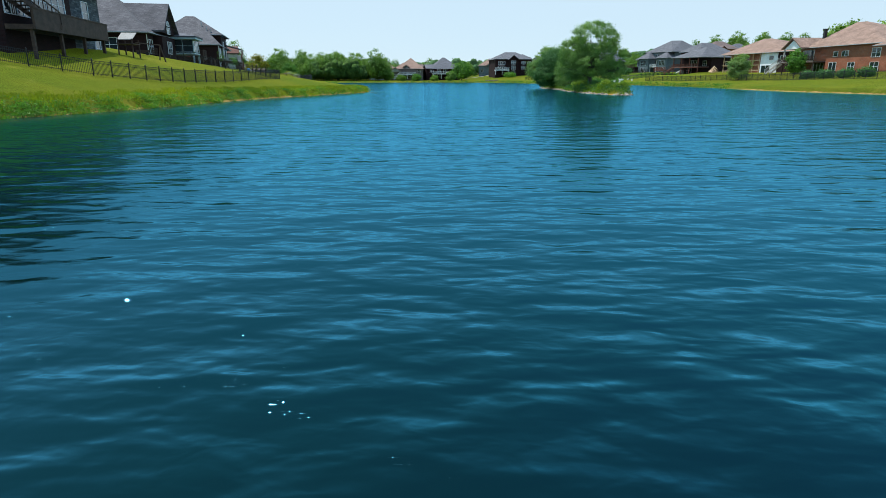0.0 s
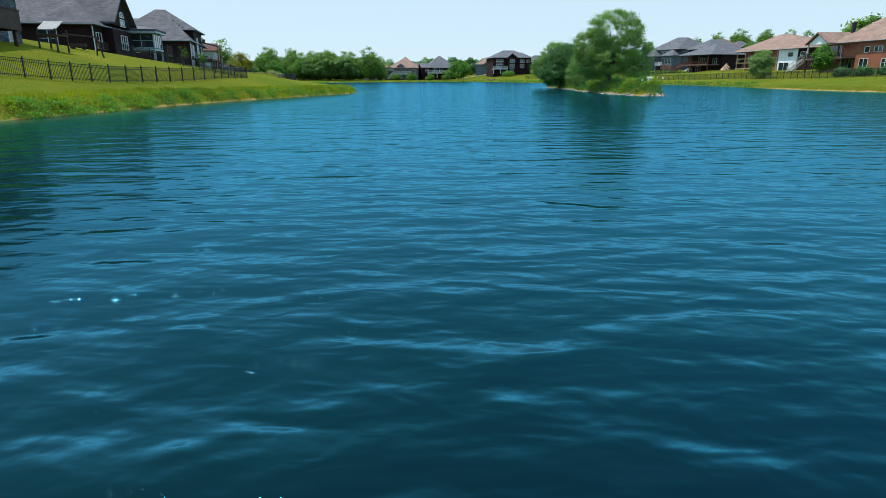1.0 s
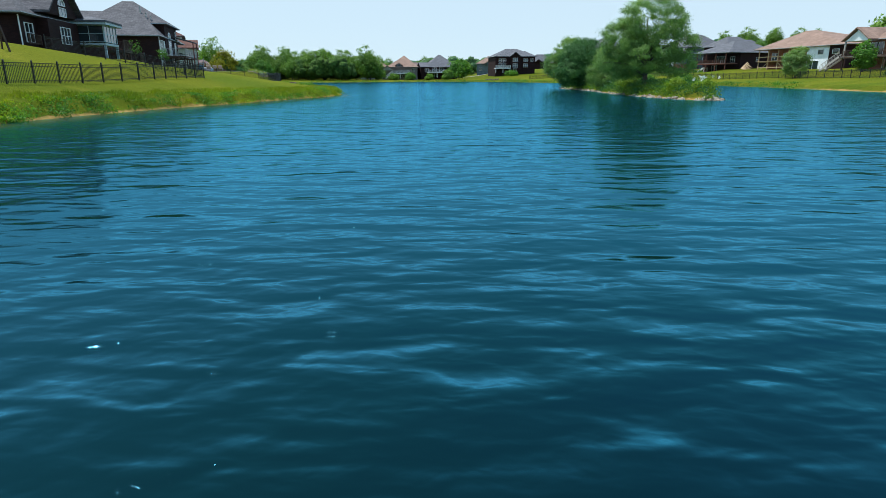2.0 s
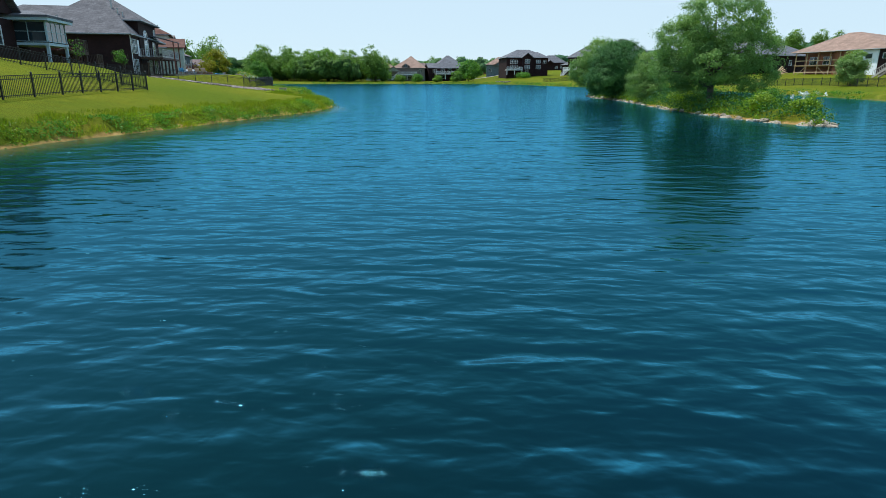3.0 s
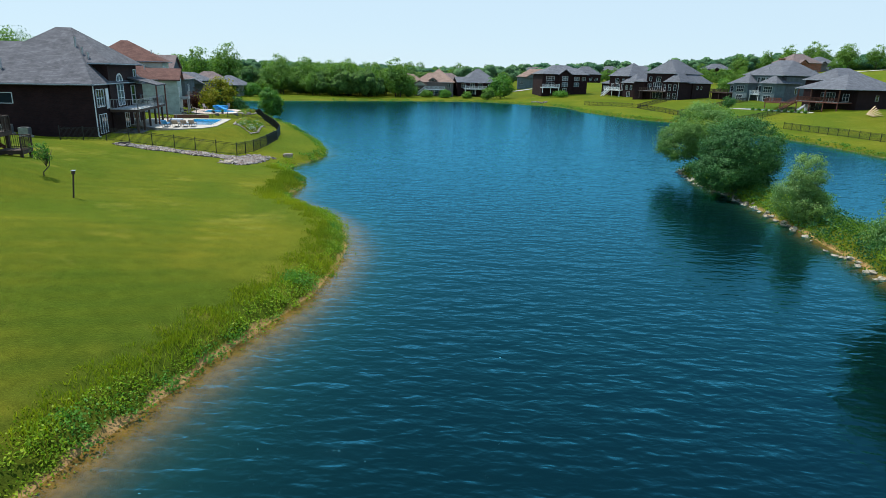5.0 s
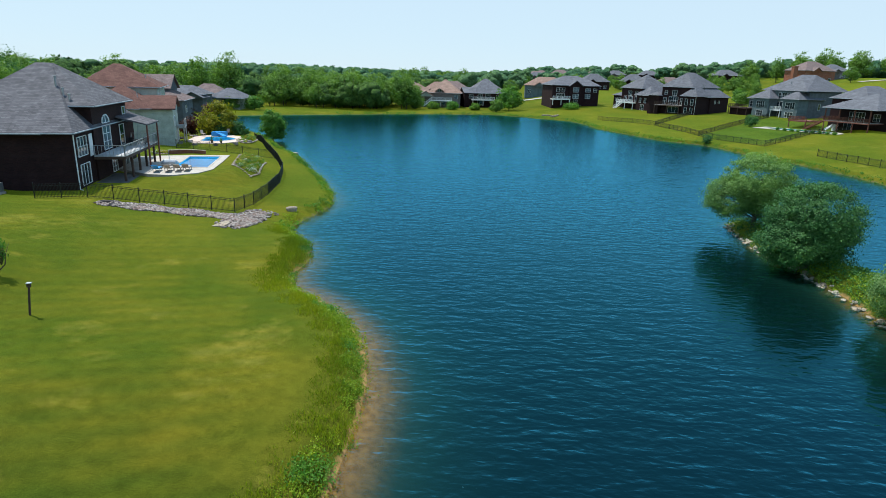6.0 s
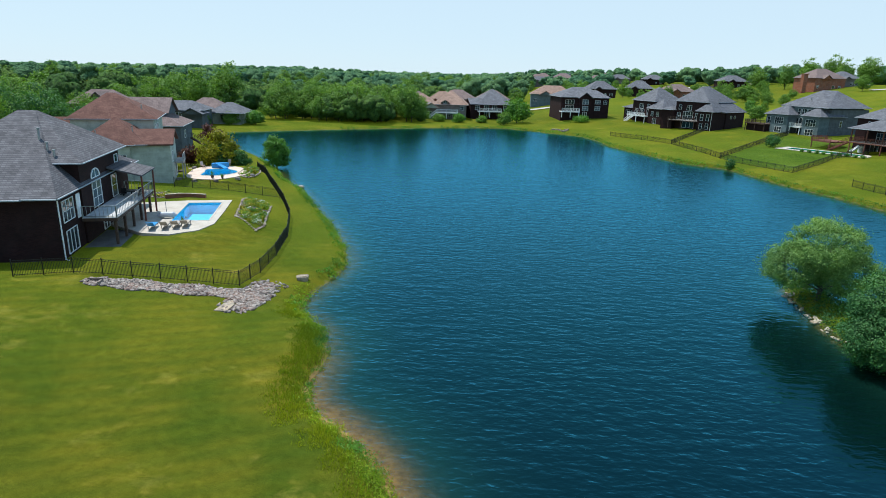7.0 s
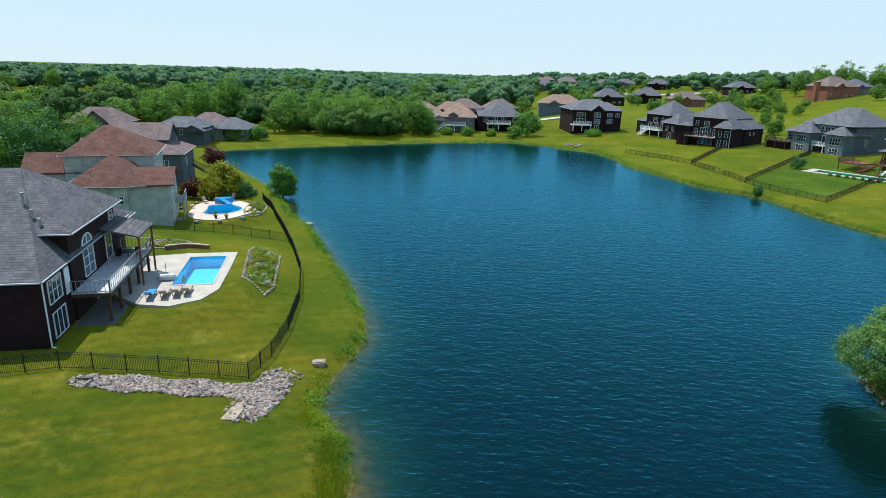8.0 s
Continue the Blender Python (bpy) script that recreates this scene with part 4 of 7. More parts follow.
# ---- the red-roofed house ----
hb = house("pale green sided house with red-brown hip roofs", -52.3, 160.0, 21, 2.5, true=True,
           walls=[(-12, 0, 0, 8.2, 0, 5.4, SIDING_GREEN), (-7.2, -5.2, -0.35, 0.02, 0, 5.3, SIDING_GREEN), (-14, -2.8, 8.2, 20, 0, 8.3, SIDING_GREEN), (-19, -14, 8.6, 15.6, 0, 5.9, SIDING_GREEN), (-20.5, -15, 4.0, 8.55, 0, 4.2, SIDING_GREEN)],
           roofs=[("gable", -8, 0.5, -0.5, 8.4, 5.4, 0.40, ROOF_RED, "x", SIDING_GREEN), ("hip", -12.5, -2.9, -0.52, 11.5, 5.4, 0.7, ROOF_RED, ((-7.7, 5.5), (-7.4, 5.5), 8.9)), ("hip", -7.9, -4.5, -0.9, 2.6, 5.38, 0.75, ROOF_RED),
                  ("hip", -14.6, -2.2, 7.8, 20.6, 8.3, 0.6, ROOF_RED, ((-9.8, 14.6), (-8.7, 14.6), 12.0)), ("gable", -19.5, -11, 8.2, 16.0, 5.9, 0.6, ROOF_RED, "x", SIDING_GREEN), ("hip", -21, -14.4, 3.5, 9.0, 4.2, 0.6, ROOF_RED)],
           wins=[("S", -0.35, -6.2, 3.2, 0.9, 0.9, 2, 2), ("E", 0, 2, 2.9, 1.4, 1.4, 2, 2), ("E", -2.8, 13, 5.9, 1.4, 1.6, 2, 2), ("E", -2.8, 10.4, 5.9, 1.0, 1.6, 1, 2), ("E", 0, 5.6, 0.3, 1.8, 2.1, 2, 1), ("S", 0, -9.6, 3.2, 0.9, 0.9, 2, 2)])
deck(hb, 0.1, 1.3, 3.2, 7.6, 2.6, GREY_WOOD, GREY_WOOD, posts=[(1.15, 3.4), (1.15, 7.4)], rails=[((1.25, 3.25), (1.25, 7.55))])
for px, py, pz in ((-9.6, 1.6, 6.8), (-5.0, 2.4, 7.3), (-4.6, 10.8, 9.8)):
    roof_pipe(hb, px, py, pz, 0.5, 0.07)
hb2 = house("dark grey house with brown-grey roof and side stairs", -65.2, 190.6, 15, 2.5, true=True,
            walls=[(-16, 0, 0, 12, 0, 5.0, SIDING_DARK), (-13, -3, 3, 12, 5.0, 7.4, SIDING_DARK)],
            roofs=[("hip", -10, 0.5, -0.5, 12.5, 5.0, 0.5, ROOF_BROWN), ("gable", -13.5, -2.4, 2.6, 12.5, 7.2, 0.55, ROOF_BROWN, "x", SIDING_DARK), ("gable", -17, -6, -2, 6, 5.2, 0.6, ROOF_BROWN, "x", SIDING_DARK)],
            wins=[("S", 0, -3, 2.6, 1.2, 1.4, 2, 2), ("E", 0, 4, 2.6, 1.4, 1.4, 2, 2), ("E", -3, 7, 5.4, 1.2, 1.2, 2, 2)])
stairs(hb2, (0.6, 6.5, 2.4), (4.2, 6.5, 0.0), 1.2, DARK_WOOD)
house("brown-roofed house among garden trees", -93, 148, 15, 3.0,
      walls=[(-12, 0, 0, 7, 0, 4.2, BRICK_GREY)], roofs=[("hip", -12.5, 0.5, -0.5, 7.5, 4.2, 0.8, ROOF_BROWN), ("gable", -8, -1, -2.5, 5, 4.0, 0.9, ROOF_BROWN, "y", BRICK_GREY)], wins=[("S", 0, -5, 1.2, 1.4, 1.4, 2, 2)])
house("dark sided house with a grey roof and white deck rail", -87, 158.5, 12, 0.9,
      walls=[(-6, 6, 0, 7, 0, 4.4, SIDING_DARK)], roofs=[("hip", -6.5, 6.5, -0.5, 7.5, 4.4, 0.55, ROOF_SLATE), ("gable", 1, 7, -2.2, 3, 3.6, 0.5, ROOF_SLATE, "y", SIDING_DARK)],
      wins=[("S", 0, -3, 2.6, 1.4, 1.3, 2, 2), ("S", 0, 0, 2.6, 1.4, 1.3, 2, 2), ("S", 0, -2, 0.3, 2.0, 1.8, 2, 1)])
house("white-trimmed house with a broad brown-grey roof", -88.5, 167.5, 10, 1.0,
      walls=[(-3, 13, 0, 8, 0, 3.6, SIDING_GREEN)], roofs=[("hip", -3.5, 8.5, -0.5, 8.5, 3.6, 0.7, ROOF_BROWN), ("hip", 4, 14.6, -2, 7, 3.0, 0.6, ROOF_SLATE)],
      wins=[("S", 0, 2, 1.2, 1.6, 1.4, 2, 2), ("E", 13, 5, 1.4, 1.6, 1.4, 2, 2), ("S", 0, 8, 1.2, 1.6, 1.4, 2, 2)])

# ---- houses at the far end ----
h = house("brick house with tan hip roof and white porch", -24.5, 201, 0, 1.2,
          walls=[(0, 15, 0, 12, 0, 4.6, BRICK_GREY)], roofs=[("hip", 2.5, 15.6, -0.5, 12.5, 4.6, 0.75, ROOF_TAN), ("gable", -0.6, 5.2, -1.4, 8, 3.4, 0.6, ROOF_TAN, "y", SIDING_GREEN), ("gable", 5.6, 9.0, -0.8, 5, 5.2, 0.6, ROOF_TAN, "y", BRICK_GREY)],
          wins=[("S", 0, 1.6, 0.6, 1.5, 1.5, 2, 2), ("S", 0, 6.4, 0.5, 1.5, 1.6, 2, 2), ("S", 0, 8.6, 0.5, 1.5, 1.6, 2, 2), ("S", 0, 10.8, 0.5, 1.5, 1.6, 2, 2), ("S", 0, 13.4, 2.8, 1.2, 1.3, 2, 2), ("S", -0.35, 7.3, 5.1, 1.2, 0.9, 2, 1)])
deck(h, 4.5, 12, -2.4, -0.05, 2.2, GREY_WOOD, WHITE, posts=[(4.7, -2.2), (8, -2.2), (11.8, -2.2)], rails=[((4.6, -2.35), (11.9, -2.35))])
stairs(h, (4.4, -1.6, 2.2), (1.6, -1.6, 0), 1.1, WHITE)
h = house("dark brick house with broad grey roof and white deck", -7.9, 205.5, 14, 1.5,
          walls=[(0, 16, 0, 12, 0, 4.4, BRICK_DARK)], roofs=[("hip", 2.5, 16.6, -0.5, 12.6, 4.4, 0.8, ROOF_SLATE), ("gable", -0.4, 6, -0.6, 8, 4.4, 0.45, ROOF_SLATE, "x", BRICK_DARK)],
          wins=[("S", 0, 2.5, 2.6, 1.5, 1.4, 2, 2), ("S", 0, 6, 2.6, 1.6, 1.7, 2, 1), ("S", 0, 9, 2.6, 1.6, 1.7, 2, 1), ("S", 0, 6, 0.3, 1.6, 1.7, 2, 1), ("S", 0, 13, 2.7, 1.3, 1.3, 2, 2)])
deck(h, 2.5, 11, -2.6, -0.05, 2.3, GREY_WOOD, WHITE, posts=[(2.7, -2.4), (6.6, -2.4), (10.8, -2.4)], rails=[((2.6, -2.55), (10.9, -2.55))])
h = house("three-storey dark brick house with grey roof and central gable", 24.0, 198, 8, 3.2,
          walls=[(0, 17, 0, 12, 0, 6.6, BRICK_DARK), (6.2, 10.2, -1.0, 0.02, 0, 6.4, BRICK_DARK)],
          roofs=[("hip", -0.5, 17.5, -0.5, 12.5, 6.6, 0.5, ROOF_SLATE), ("gable", 5.7, 10.7, -1.5, 6, 6.4, 0.75, ROOF_SLATE, "y", BRICK_DARK), ("hip", 11, 17.6, 2, 10, 7.0, 0.6, ROOF_SLATE)],
          wins=[("S", -1.0, 8.2, 4.5, 2.0, 1.5, 2, 2, None, GLASS_SKY), ("S", -1.0, 8.2, 2.3, 2.0, 1.5, 2, 2, None, GLASS_SKY), ("S", -1.0, 8.2, 0.1, 1.4, 1.7, 2, 1), ("S", 0, 13, 4.6, 1.8, 1.2, 2, 2, None, GLASS_SKY),
                ("S", 0, 13, 2.4, 1.8, 1.4, 2, 2, None, GLASS_SKY), ("S", 0, 15.6, 4.6, 1.2, 1.2, 2, 2), ("S", 0, 3, 4.4, 3.0, 1.4, 3, 2), ("S", 0, 3, 2.3, 3.0, 1.5, 3, 1)])
deck(h, -0.6, 5.8, -2.6, -0.05, 2.1, GREY_WOOD, WHITE, posts=[(-0.4, -2.4), (2.6, -2.4), (5.6, -2.4)], rails=[((-0.5, -2.55), (5.7, -2.55))])
h = house("dark brick house with slate roofs and white deck stairs", 58.3, 293.8, 23, 3.2, true=True,
          walls=[(0, 12, 0, 7, 0, 5.4, BRICK_DARK), (1.5, 14, 6, 18, 0, 7.8, BRICK_DARK), (3, 12, 18, 25, 0, 4.8, BRICK_DARK)],
          roofs=[("hip", -0.5, 11, -0.5, 8, 5.4, 0.8, ROOF_SLATE), ("hip", 1, 14.5, 5.5, 18.5, 7.8, 0.75, ROOF_SLATE), ("hip", 2.5, 12, 17.5, 25.6, 4.8, 0.45, ROOF_SLATE)],
          wins=[("W", 1.5, 9, 5.3, 1.4, 1.5, 2, 2), ("W", 1.5, 13, 5.1, 2.2, 1.7, 3, 2), ("W", 1.5, 9, 2.9, 1.6, 2.0, 2, 1), ("W", 1.5, 12.4, 2.9, 2.2, 2.0, 3, 1), ("W", 1.5, 15.6, 2.9, 1.6, 2.0, 2, 1),
                ("W", 0, 2, 2.9, 1.1, 1.6, 2, 2), ("W", 0, 4.8, 2.9, 1.1, 1.6, 2, 2), ("W", 0, 3.4, 0.3, 1.8, 1.9, 2, 1), ("W", 3, 21.5, 2.6, 4.6, 1.4, 4, 1), ("S", 0, 5, 3.0, 1.0, 1.4, 1, 2)])
deck(h, -1.2, 1.4, 7.4, 17.6, 2.7, GREY_WOOD, WHITE, posts=[(-1, 7.6), (-1, 12.4), (-1, 17.4)], rails=[((-1.15, 7.4), (-1.15, 17.6))])
stairs(h, (-1.8, 13.2, 2.7), (-1.8, 17.6, 0), 1.1, WHITE)

# ---- houses on the east bank ----
h = house("dark brick house with large grey hip roof and long deck", 66.5, 269.7, 40, 3.6, true=True,
          walls=[(0, 13, 0, 4.8, 0, 5.8, BRICK_DARK), (2.0, 18, 3.5, 14, 0, 8.5, BRICK_DARK), (0.5, 10, 14, 18, 0, 5.6, BRICK_DARK), (8, 19.5, -0.4, 6, 0, 5.5, BRICK_DARK)],
          roofs=[("hip", -0.6, 9, -0.6, 5.6, 5.8, 0.95, ROOF_SLATE), ("hip", 1.5, 18.5, 2.4, 14.6, 8.5, 0.72, ROOF_SLATE, ((7.0, 8.5), (10.5, 8.0), 13.4)), ("hip", 5, 20, -0.9, 9.5, 5.5, 0.8, ROOF_SLATE), ("hip", -0.2, 11, 13.6, 18.6, 5.6, 0.4, ROOF_SLATE)],
          wins=[("W", 2.0, 12.4, 6.0, 0.9, 1.4, 1, 2), ("W", 2.0, 9.2, 5.9, 1.6, 1.5, 2, 2), ("W", 2.0, 9.4, 3.0, 3.4, 2.4, 4, 2), ("W", 2.0, 6.2, 3.0, 1.2, 2.0, 2, 2), ("W", 2.0, 12.6, 3.0, 1.2, 2.0, 2, 2), ("W", 0, 1.4, 3.1, 0.9, 1.9, 1, 2), ("W", 0, 3.4, 3.1, 0.9, 1.9, 1, 2),
                ("W", 0, 1.4, 0.4, 0.9, 1.8, 1, 2), ("W", 0, 3.4, 0.4, 0.9, 1.8, 1, 2), ("S", -0.4, 11, 3.6, 0.8, 0.9, 1, 1), ("S", -0.4, 13.4, 3.6, 0.8, 0.9, 1, 1), ("W", 2.0, 9, 0.3, 4.0, 1.9, 3, 1)])
deck(h, -1.4, 1.95, 4.9, 14.4, 2.75, GREY_WOOD, DARK_WOOD, posts=[(-1.2, 5.1), (-1.2, 9.6), (-1.2, 14.2)], rails=[((-1.35, 4.9), (-1.35, 14.4))])
part("downspout", Geo().tube([(-0.1, 0.1, 5.8), (-0.1, 0.1, 0.1)], [0.06, 0.06], 6), WHITE, h, "white downspout")
for px, py, pz in ((6.5, 2.0, 8.8), (15, 3.5, 9.3), (5.5, 9, 12)):
    roof_pipe(h, px, py, pz)
h = house("grey-teal house with slate hip roofs and many white windows", 90.2, 253.1, 22, 3.9, true=True,
          walls=[(0, 14, 0, 5.4, 0, 5.9, SIDING_TEAL), (2.6, 19, 1.6, 15, 0, 8.3, SIDING_TEAL), (-1.0, 12, 9.6, 15.6, 0, 5.8, SIDING_TEAL), (1.5, 11, 15.6, 19.6, 0, 5.4, SIDING_TEAL), (4, 19.02, -0.03, 6, 0, 8.0, SIDING_DARK)],
          roofs=[("hip", -0.6, 10, -0.6, 6.0, 5.9, 0.8, ROOF_SLATE), ("hip", 2.0, 19.6, -0.4, 15.6, 8.3, 0.6, ROOF_SLATE, ((9.5, 8.6), (13, 6.6), 13.2)), ("hip", -1.6, 11, 9.0, 16.2, 5.8, 0.8, ROOF_SLATE), ("hip", 0.8, 11.5, 13, 20.2, 5.5, 0.7, ROOF_SLATE)],
          wins=[("W", 0, 2.7, 3.2, 3.2, 1.8, 4, 2), ("W", 0, 2.7, 0.6, 2.6, 1.6, 3, 2), ("W", 2.6, 7.5, 6.1, 1.5, 1.6, 2, 2), ("W", 2.6, 9.2, 6.1, 0.9, 1.6, 1, 2), ("W", 2.6, 5.9, 6.1, 0.9, 1.6, 1, 2), ("W", 2.6, 7.2, 3.1, 3.0, 2.0, 3, 1), ("W", 2.6, 8.0, 0.3, 2.0, 2.0, 2, 1),
                ("W", -1.0, 12.6, 3.2, 3.0, 1.8, 4, 2), ("W", -1.0, 12.6, 0.6, 2.4, 1.6, 3, 2), ("W", 1.5, 17.6, 3.0, 3.0, 1.8, 3, 2), ("S", -0.03, 8.5, 3.0, 0.8, 1.8, 1, 2), ("W", 2.6, 9.4, 3.2, 0.9, 1.8, 1, 2)])
deck(h, -0.4, 2.55, 5.6, 9.4, 2.7, GREY_WOOD, WHITE, posts=[(-0.2, 5.8), (-0.2, 9.2)], rails=[((-0.35, 5.6), (-0.35, 9.4))])
deck(h, -3.0, 1.45, 15.8, 23.5, 2.7, DARK_WOOD, DARK_WOOD, posts=[(-2.8, 16), (-2.8, 19.6), (-2.8, 23.3)], rails=[((-2.95, 15.8), (-2.95, 23.5)), ((-2.95, 23.5), (1.4, 23.5))])
part("undercroft", Geo().box(-2.4, 1.4, 16, 23.2, -1.0, 2.38), BRICK_DARK, h, "dark wall under the raised deck")
for px, py, pz in ((6.5, 2.4, 8.4), (5, 8, 10.2)):
    roof_pipe(h, px, py, pz)
h = house("dark brick house with wide grey roof, covered deck and stairs", 92.5, 216.0, 22, 3.0, true=True,
          walls=[(0, 16, 0, 13, 0, 5.8, BRICK_DARK), (2, 16, 8, 17, 0, 8.0, BRICK_DARK)],
          roofs=[("hip", -5.6, 16.6, -0.8, 13.5, 5.8, 0.5, ROOF_SLATE, ((4, 6.5), (9, 6.5), 9.8)), ("hip", 1.4, 16.6, 7, 17.6, 8.0, 0.6, ROOF_SLATE)],
          wins=[("W", 0, 3, 3.1, 1.6, 1.7, 2, 2), ("W", 0, 8, 2.9, 4.0, 2.1, 5, 2), ("W", 0, 10, 0.3, 2.0, 1.9, 2, 1), ("W", 2, 13.5, 6.0, 1.2, 1.3, 2, 2), ("S", 0, 7, 3.2, 1.0, 1.4, 1, 2)])
deck(h, -5.0, -0.05, 1.0, 13.0, 2.8, GREY_WOOD, RED_WOOD, posts=[(-4.8, 1.2), (-4.8, 5.1), (-4.8, 9.0), (-4.8, 12.8)], rails=[((-4.95, 1.0), (-4.95, 13.0)), ((-4.95, 13.0), (-0.1, 13.0))])
for py in (1.2, 5.1, 9.0, 12.8):
    part("post", Geo().box(-4.92, -4.68, py - 0.12, py + 0.12, 2.8, 5.8), RED_WOOD, h)
stairs(h, (-4.2, 13.4, 2.8), (-4.2, 18.4, 0), 1.3, RED_WOOD)
deck(h, -4.0, 1.9, 18.5, 24, 2.0, RED_WOOD, RED_WOOD, posts=[(-3.8, 18.7), (-3.8, 23.8)], rails=[((-3.95, 18.5), (-3.95, 24)), ((-3.95, 24), (1.8, 24))])
h = house("half-built house with tan roof, white wrap and wooden scaffolding", 82, 105.5, 9, 2.4,
          walls=[(0, 14, 0.4, 5.0, 0, 5.2, HOUSE_WRAP), (0.1, 14, -3, 0.4, 0, 5.2, BRICK_DARK), (0.5, 14, 5.0, 9, 0, 5.2, BRICK_RED), (2.5, 14, 9, 17, 0, 5.2, BRICK_RED)],
          roofs=[("hip", -0.7, 14.6, -3.4, 17.7, 5.2, 0.62, ROOF_TAN, ((6.8, 12.2), (7.4, 10.4), 9.3))],
          wins=[("W", 0, 2, 3.6, 1.2, 0.9, 1, 1), ("W", 0, -1, 3.6, 1.2, 0.9, 1, 1), ("W", 2.5, 12, 2.8, 1.6, 1.6, 2, 2), ("W", 2.5, 15, 2.8, 1.6, 1.6, 2, 2), ("W", 0, 3.4, 0.3, 2.4, 2.0, 2, 1)])
g = Geo()
for yy in (5.4, 7.4, 9.3, 11.8, 14.3, 16.8):
    g.beam((0.1, yy, -0.5), (0.1, yy, 5.2), 0.14)
    g.beam((0.1, yy, 2.5), (2.4, yy, 2.5), 0.08, 0.2)
for zz in (1.2, 2.5, 3.6):
    g.beam((0.1, 5.3, zz), (0.1, 17, zz), 0.08, 0.18)
g.beam((0.1, 9.3, 0), (0.1, 11.8, 2.4), 0.08)
g.beam((0.1, 14.3, 2.4), (0.1, 16.8, 0), 0.08)
g.box(-0.3, 2.4, 9.2, 17, 2.58, 2.66)
part("scaffolding", g, RAW_WOOD, h, "raw timber scaffolding and porch framing")
h = house("orange-red brick house with tall tan roof and timber porch", 78.5, 72, 6, 2.5,
          walls=[(0, 16, 0, 15, 0, 5.0, BRICK_RED), (1.2, 16, 15, 22.5, 0, 5.0, BRICK_RED)],
          roofs=[("hip", -0.6, 17, 4.0, 19.6, 5.0, 0.62, ROOF_TAN, ((7.3, 16.8), (8.0, 15.6), 9.9)), ("gable", -2.4, 10, 18.3, 22.9, 5.0, 0.9, ROOF_TAN, "x", WHITE), ("hip", -3.2, 6, -6, 4, 4.4, 0.5, ROOF_TAN)],
          wins=[("W", 0, 13.2, 3.2, 0.8, 0.9, 1, 1), ("W", 0, 11.4, 3.2, 1.2, 0.9, 2, 1), ("W", 0, 10, 0.6, 1.2, 1.4, 2, 2), ("W", 0, 13.5, 0.2, 1.4, 1.9, 2, 1), ("W", 1.2, 17.5, 0.2, 2.0, 1.9, 3, 1), ("W", 1.2, 20, 2.7, 2.4, 2.0, 3, 1),
                ("W", 0, 6, 2.8, 1.4, 1.5, 2, 2), ("W", 0, 6, 0.4, 1.4, 1.5, 2, 2)])
part("chimney", Geo().box(2.3, 2.8, 18.3, 18.7, 5.5, 8.6).box(2.2, 2.9, 18.2, 18.8, 8.6, 8.8), BLACK_METAL, h, "dark metal flue")
dk = deck(h, -2.2, 1.15, 15.4, 22.6, 2.4, GREY_WOOD, DARK_WOOD, posts=[(-2, 15.6), (-2, 18.7), (-2, 22.4)], rails=[((-2.15, 15.4), (-2.15, 22.6))])
for py in (18.8, 22.4):
    part("post", Geo().box(-2.1, -1.9, py - 0.1, py + 0.1, 2.4, 5.0), GREY_WOOD, dk)
stairs(h, (-2.6, 22.2, 2.4), (-2.6, 25.4, 0), 1.1, GREY_WOOD)

# ---- houses on the hill behind ----
def small_house(x, y, turn, w, d, eave, slope, wall_m, roof_m, label):
    hh = house(label, x, y, turn, None, walls=[(-w / 2, w / 2, -d / 2, d / 2, 0, eave, wall_m)],
               roofs=[("hip", -w / 2 - 0.5, w / 2 + 0.5, -d / 2 - 0.5, d / 2 + 0.5, eave, slope, roof_m), ("gable", -w * 0.32, -w * 0.02, -d / 2 - 1.8, 0, eave - 0.3, slope, roof_m, "y", wall_m)],
               wins=[("S", -d / 2, w * 0.12, 1.0, 1.5, 1.4, 2, 2), ("S", -d / 2, w * 0.33, 1.0, 1.5, 1.4, 2, 2), ("S", -d / 2, -w * 0.40, 1.0, 1.2, 1.4, 2, 2)], group="houses on the hill", far=True)
    return hh


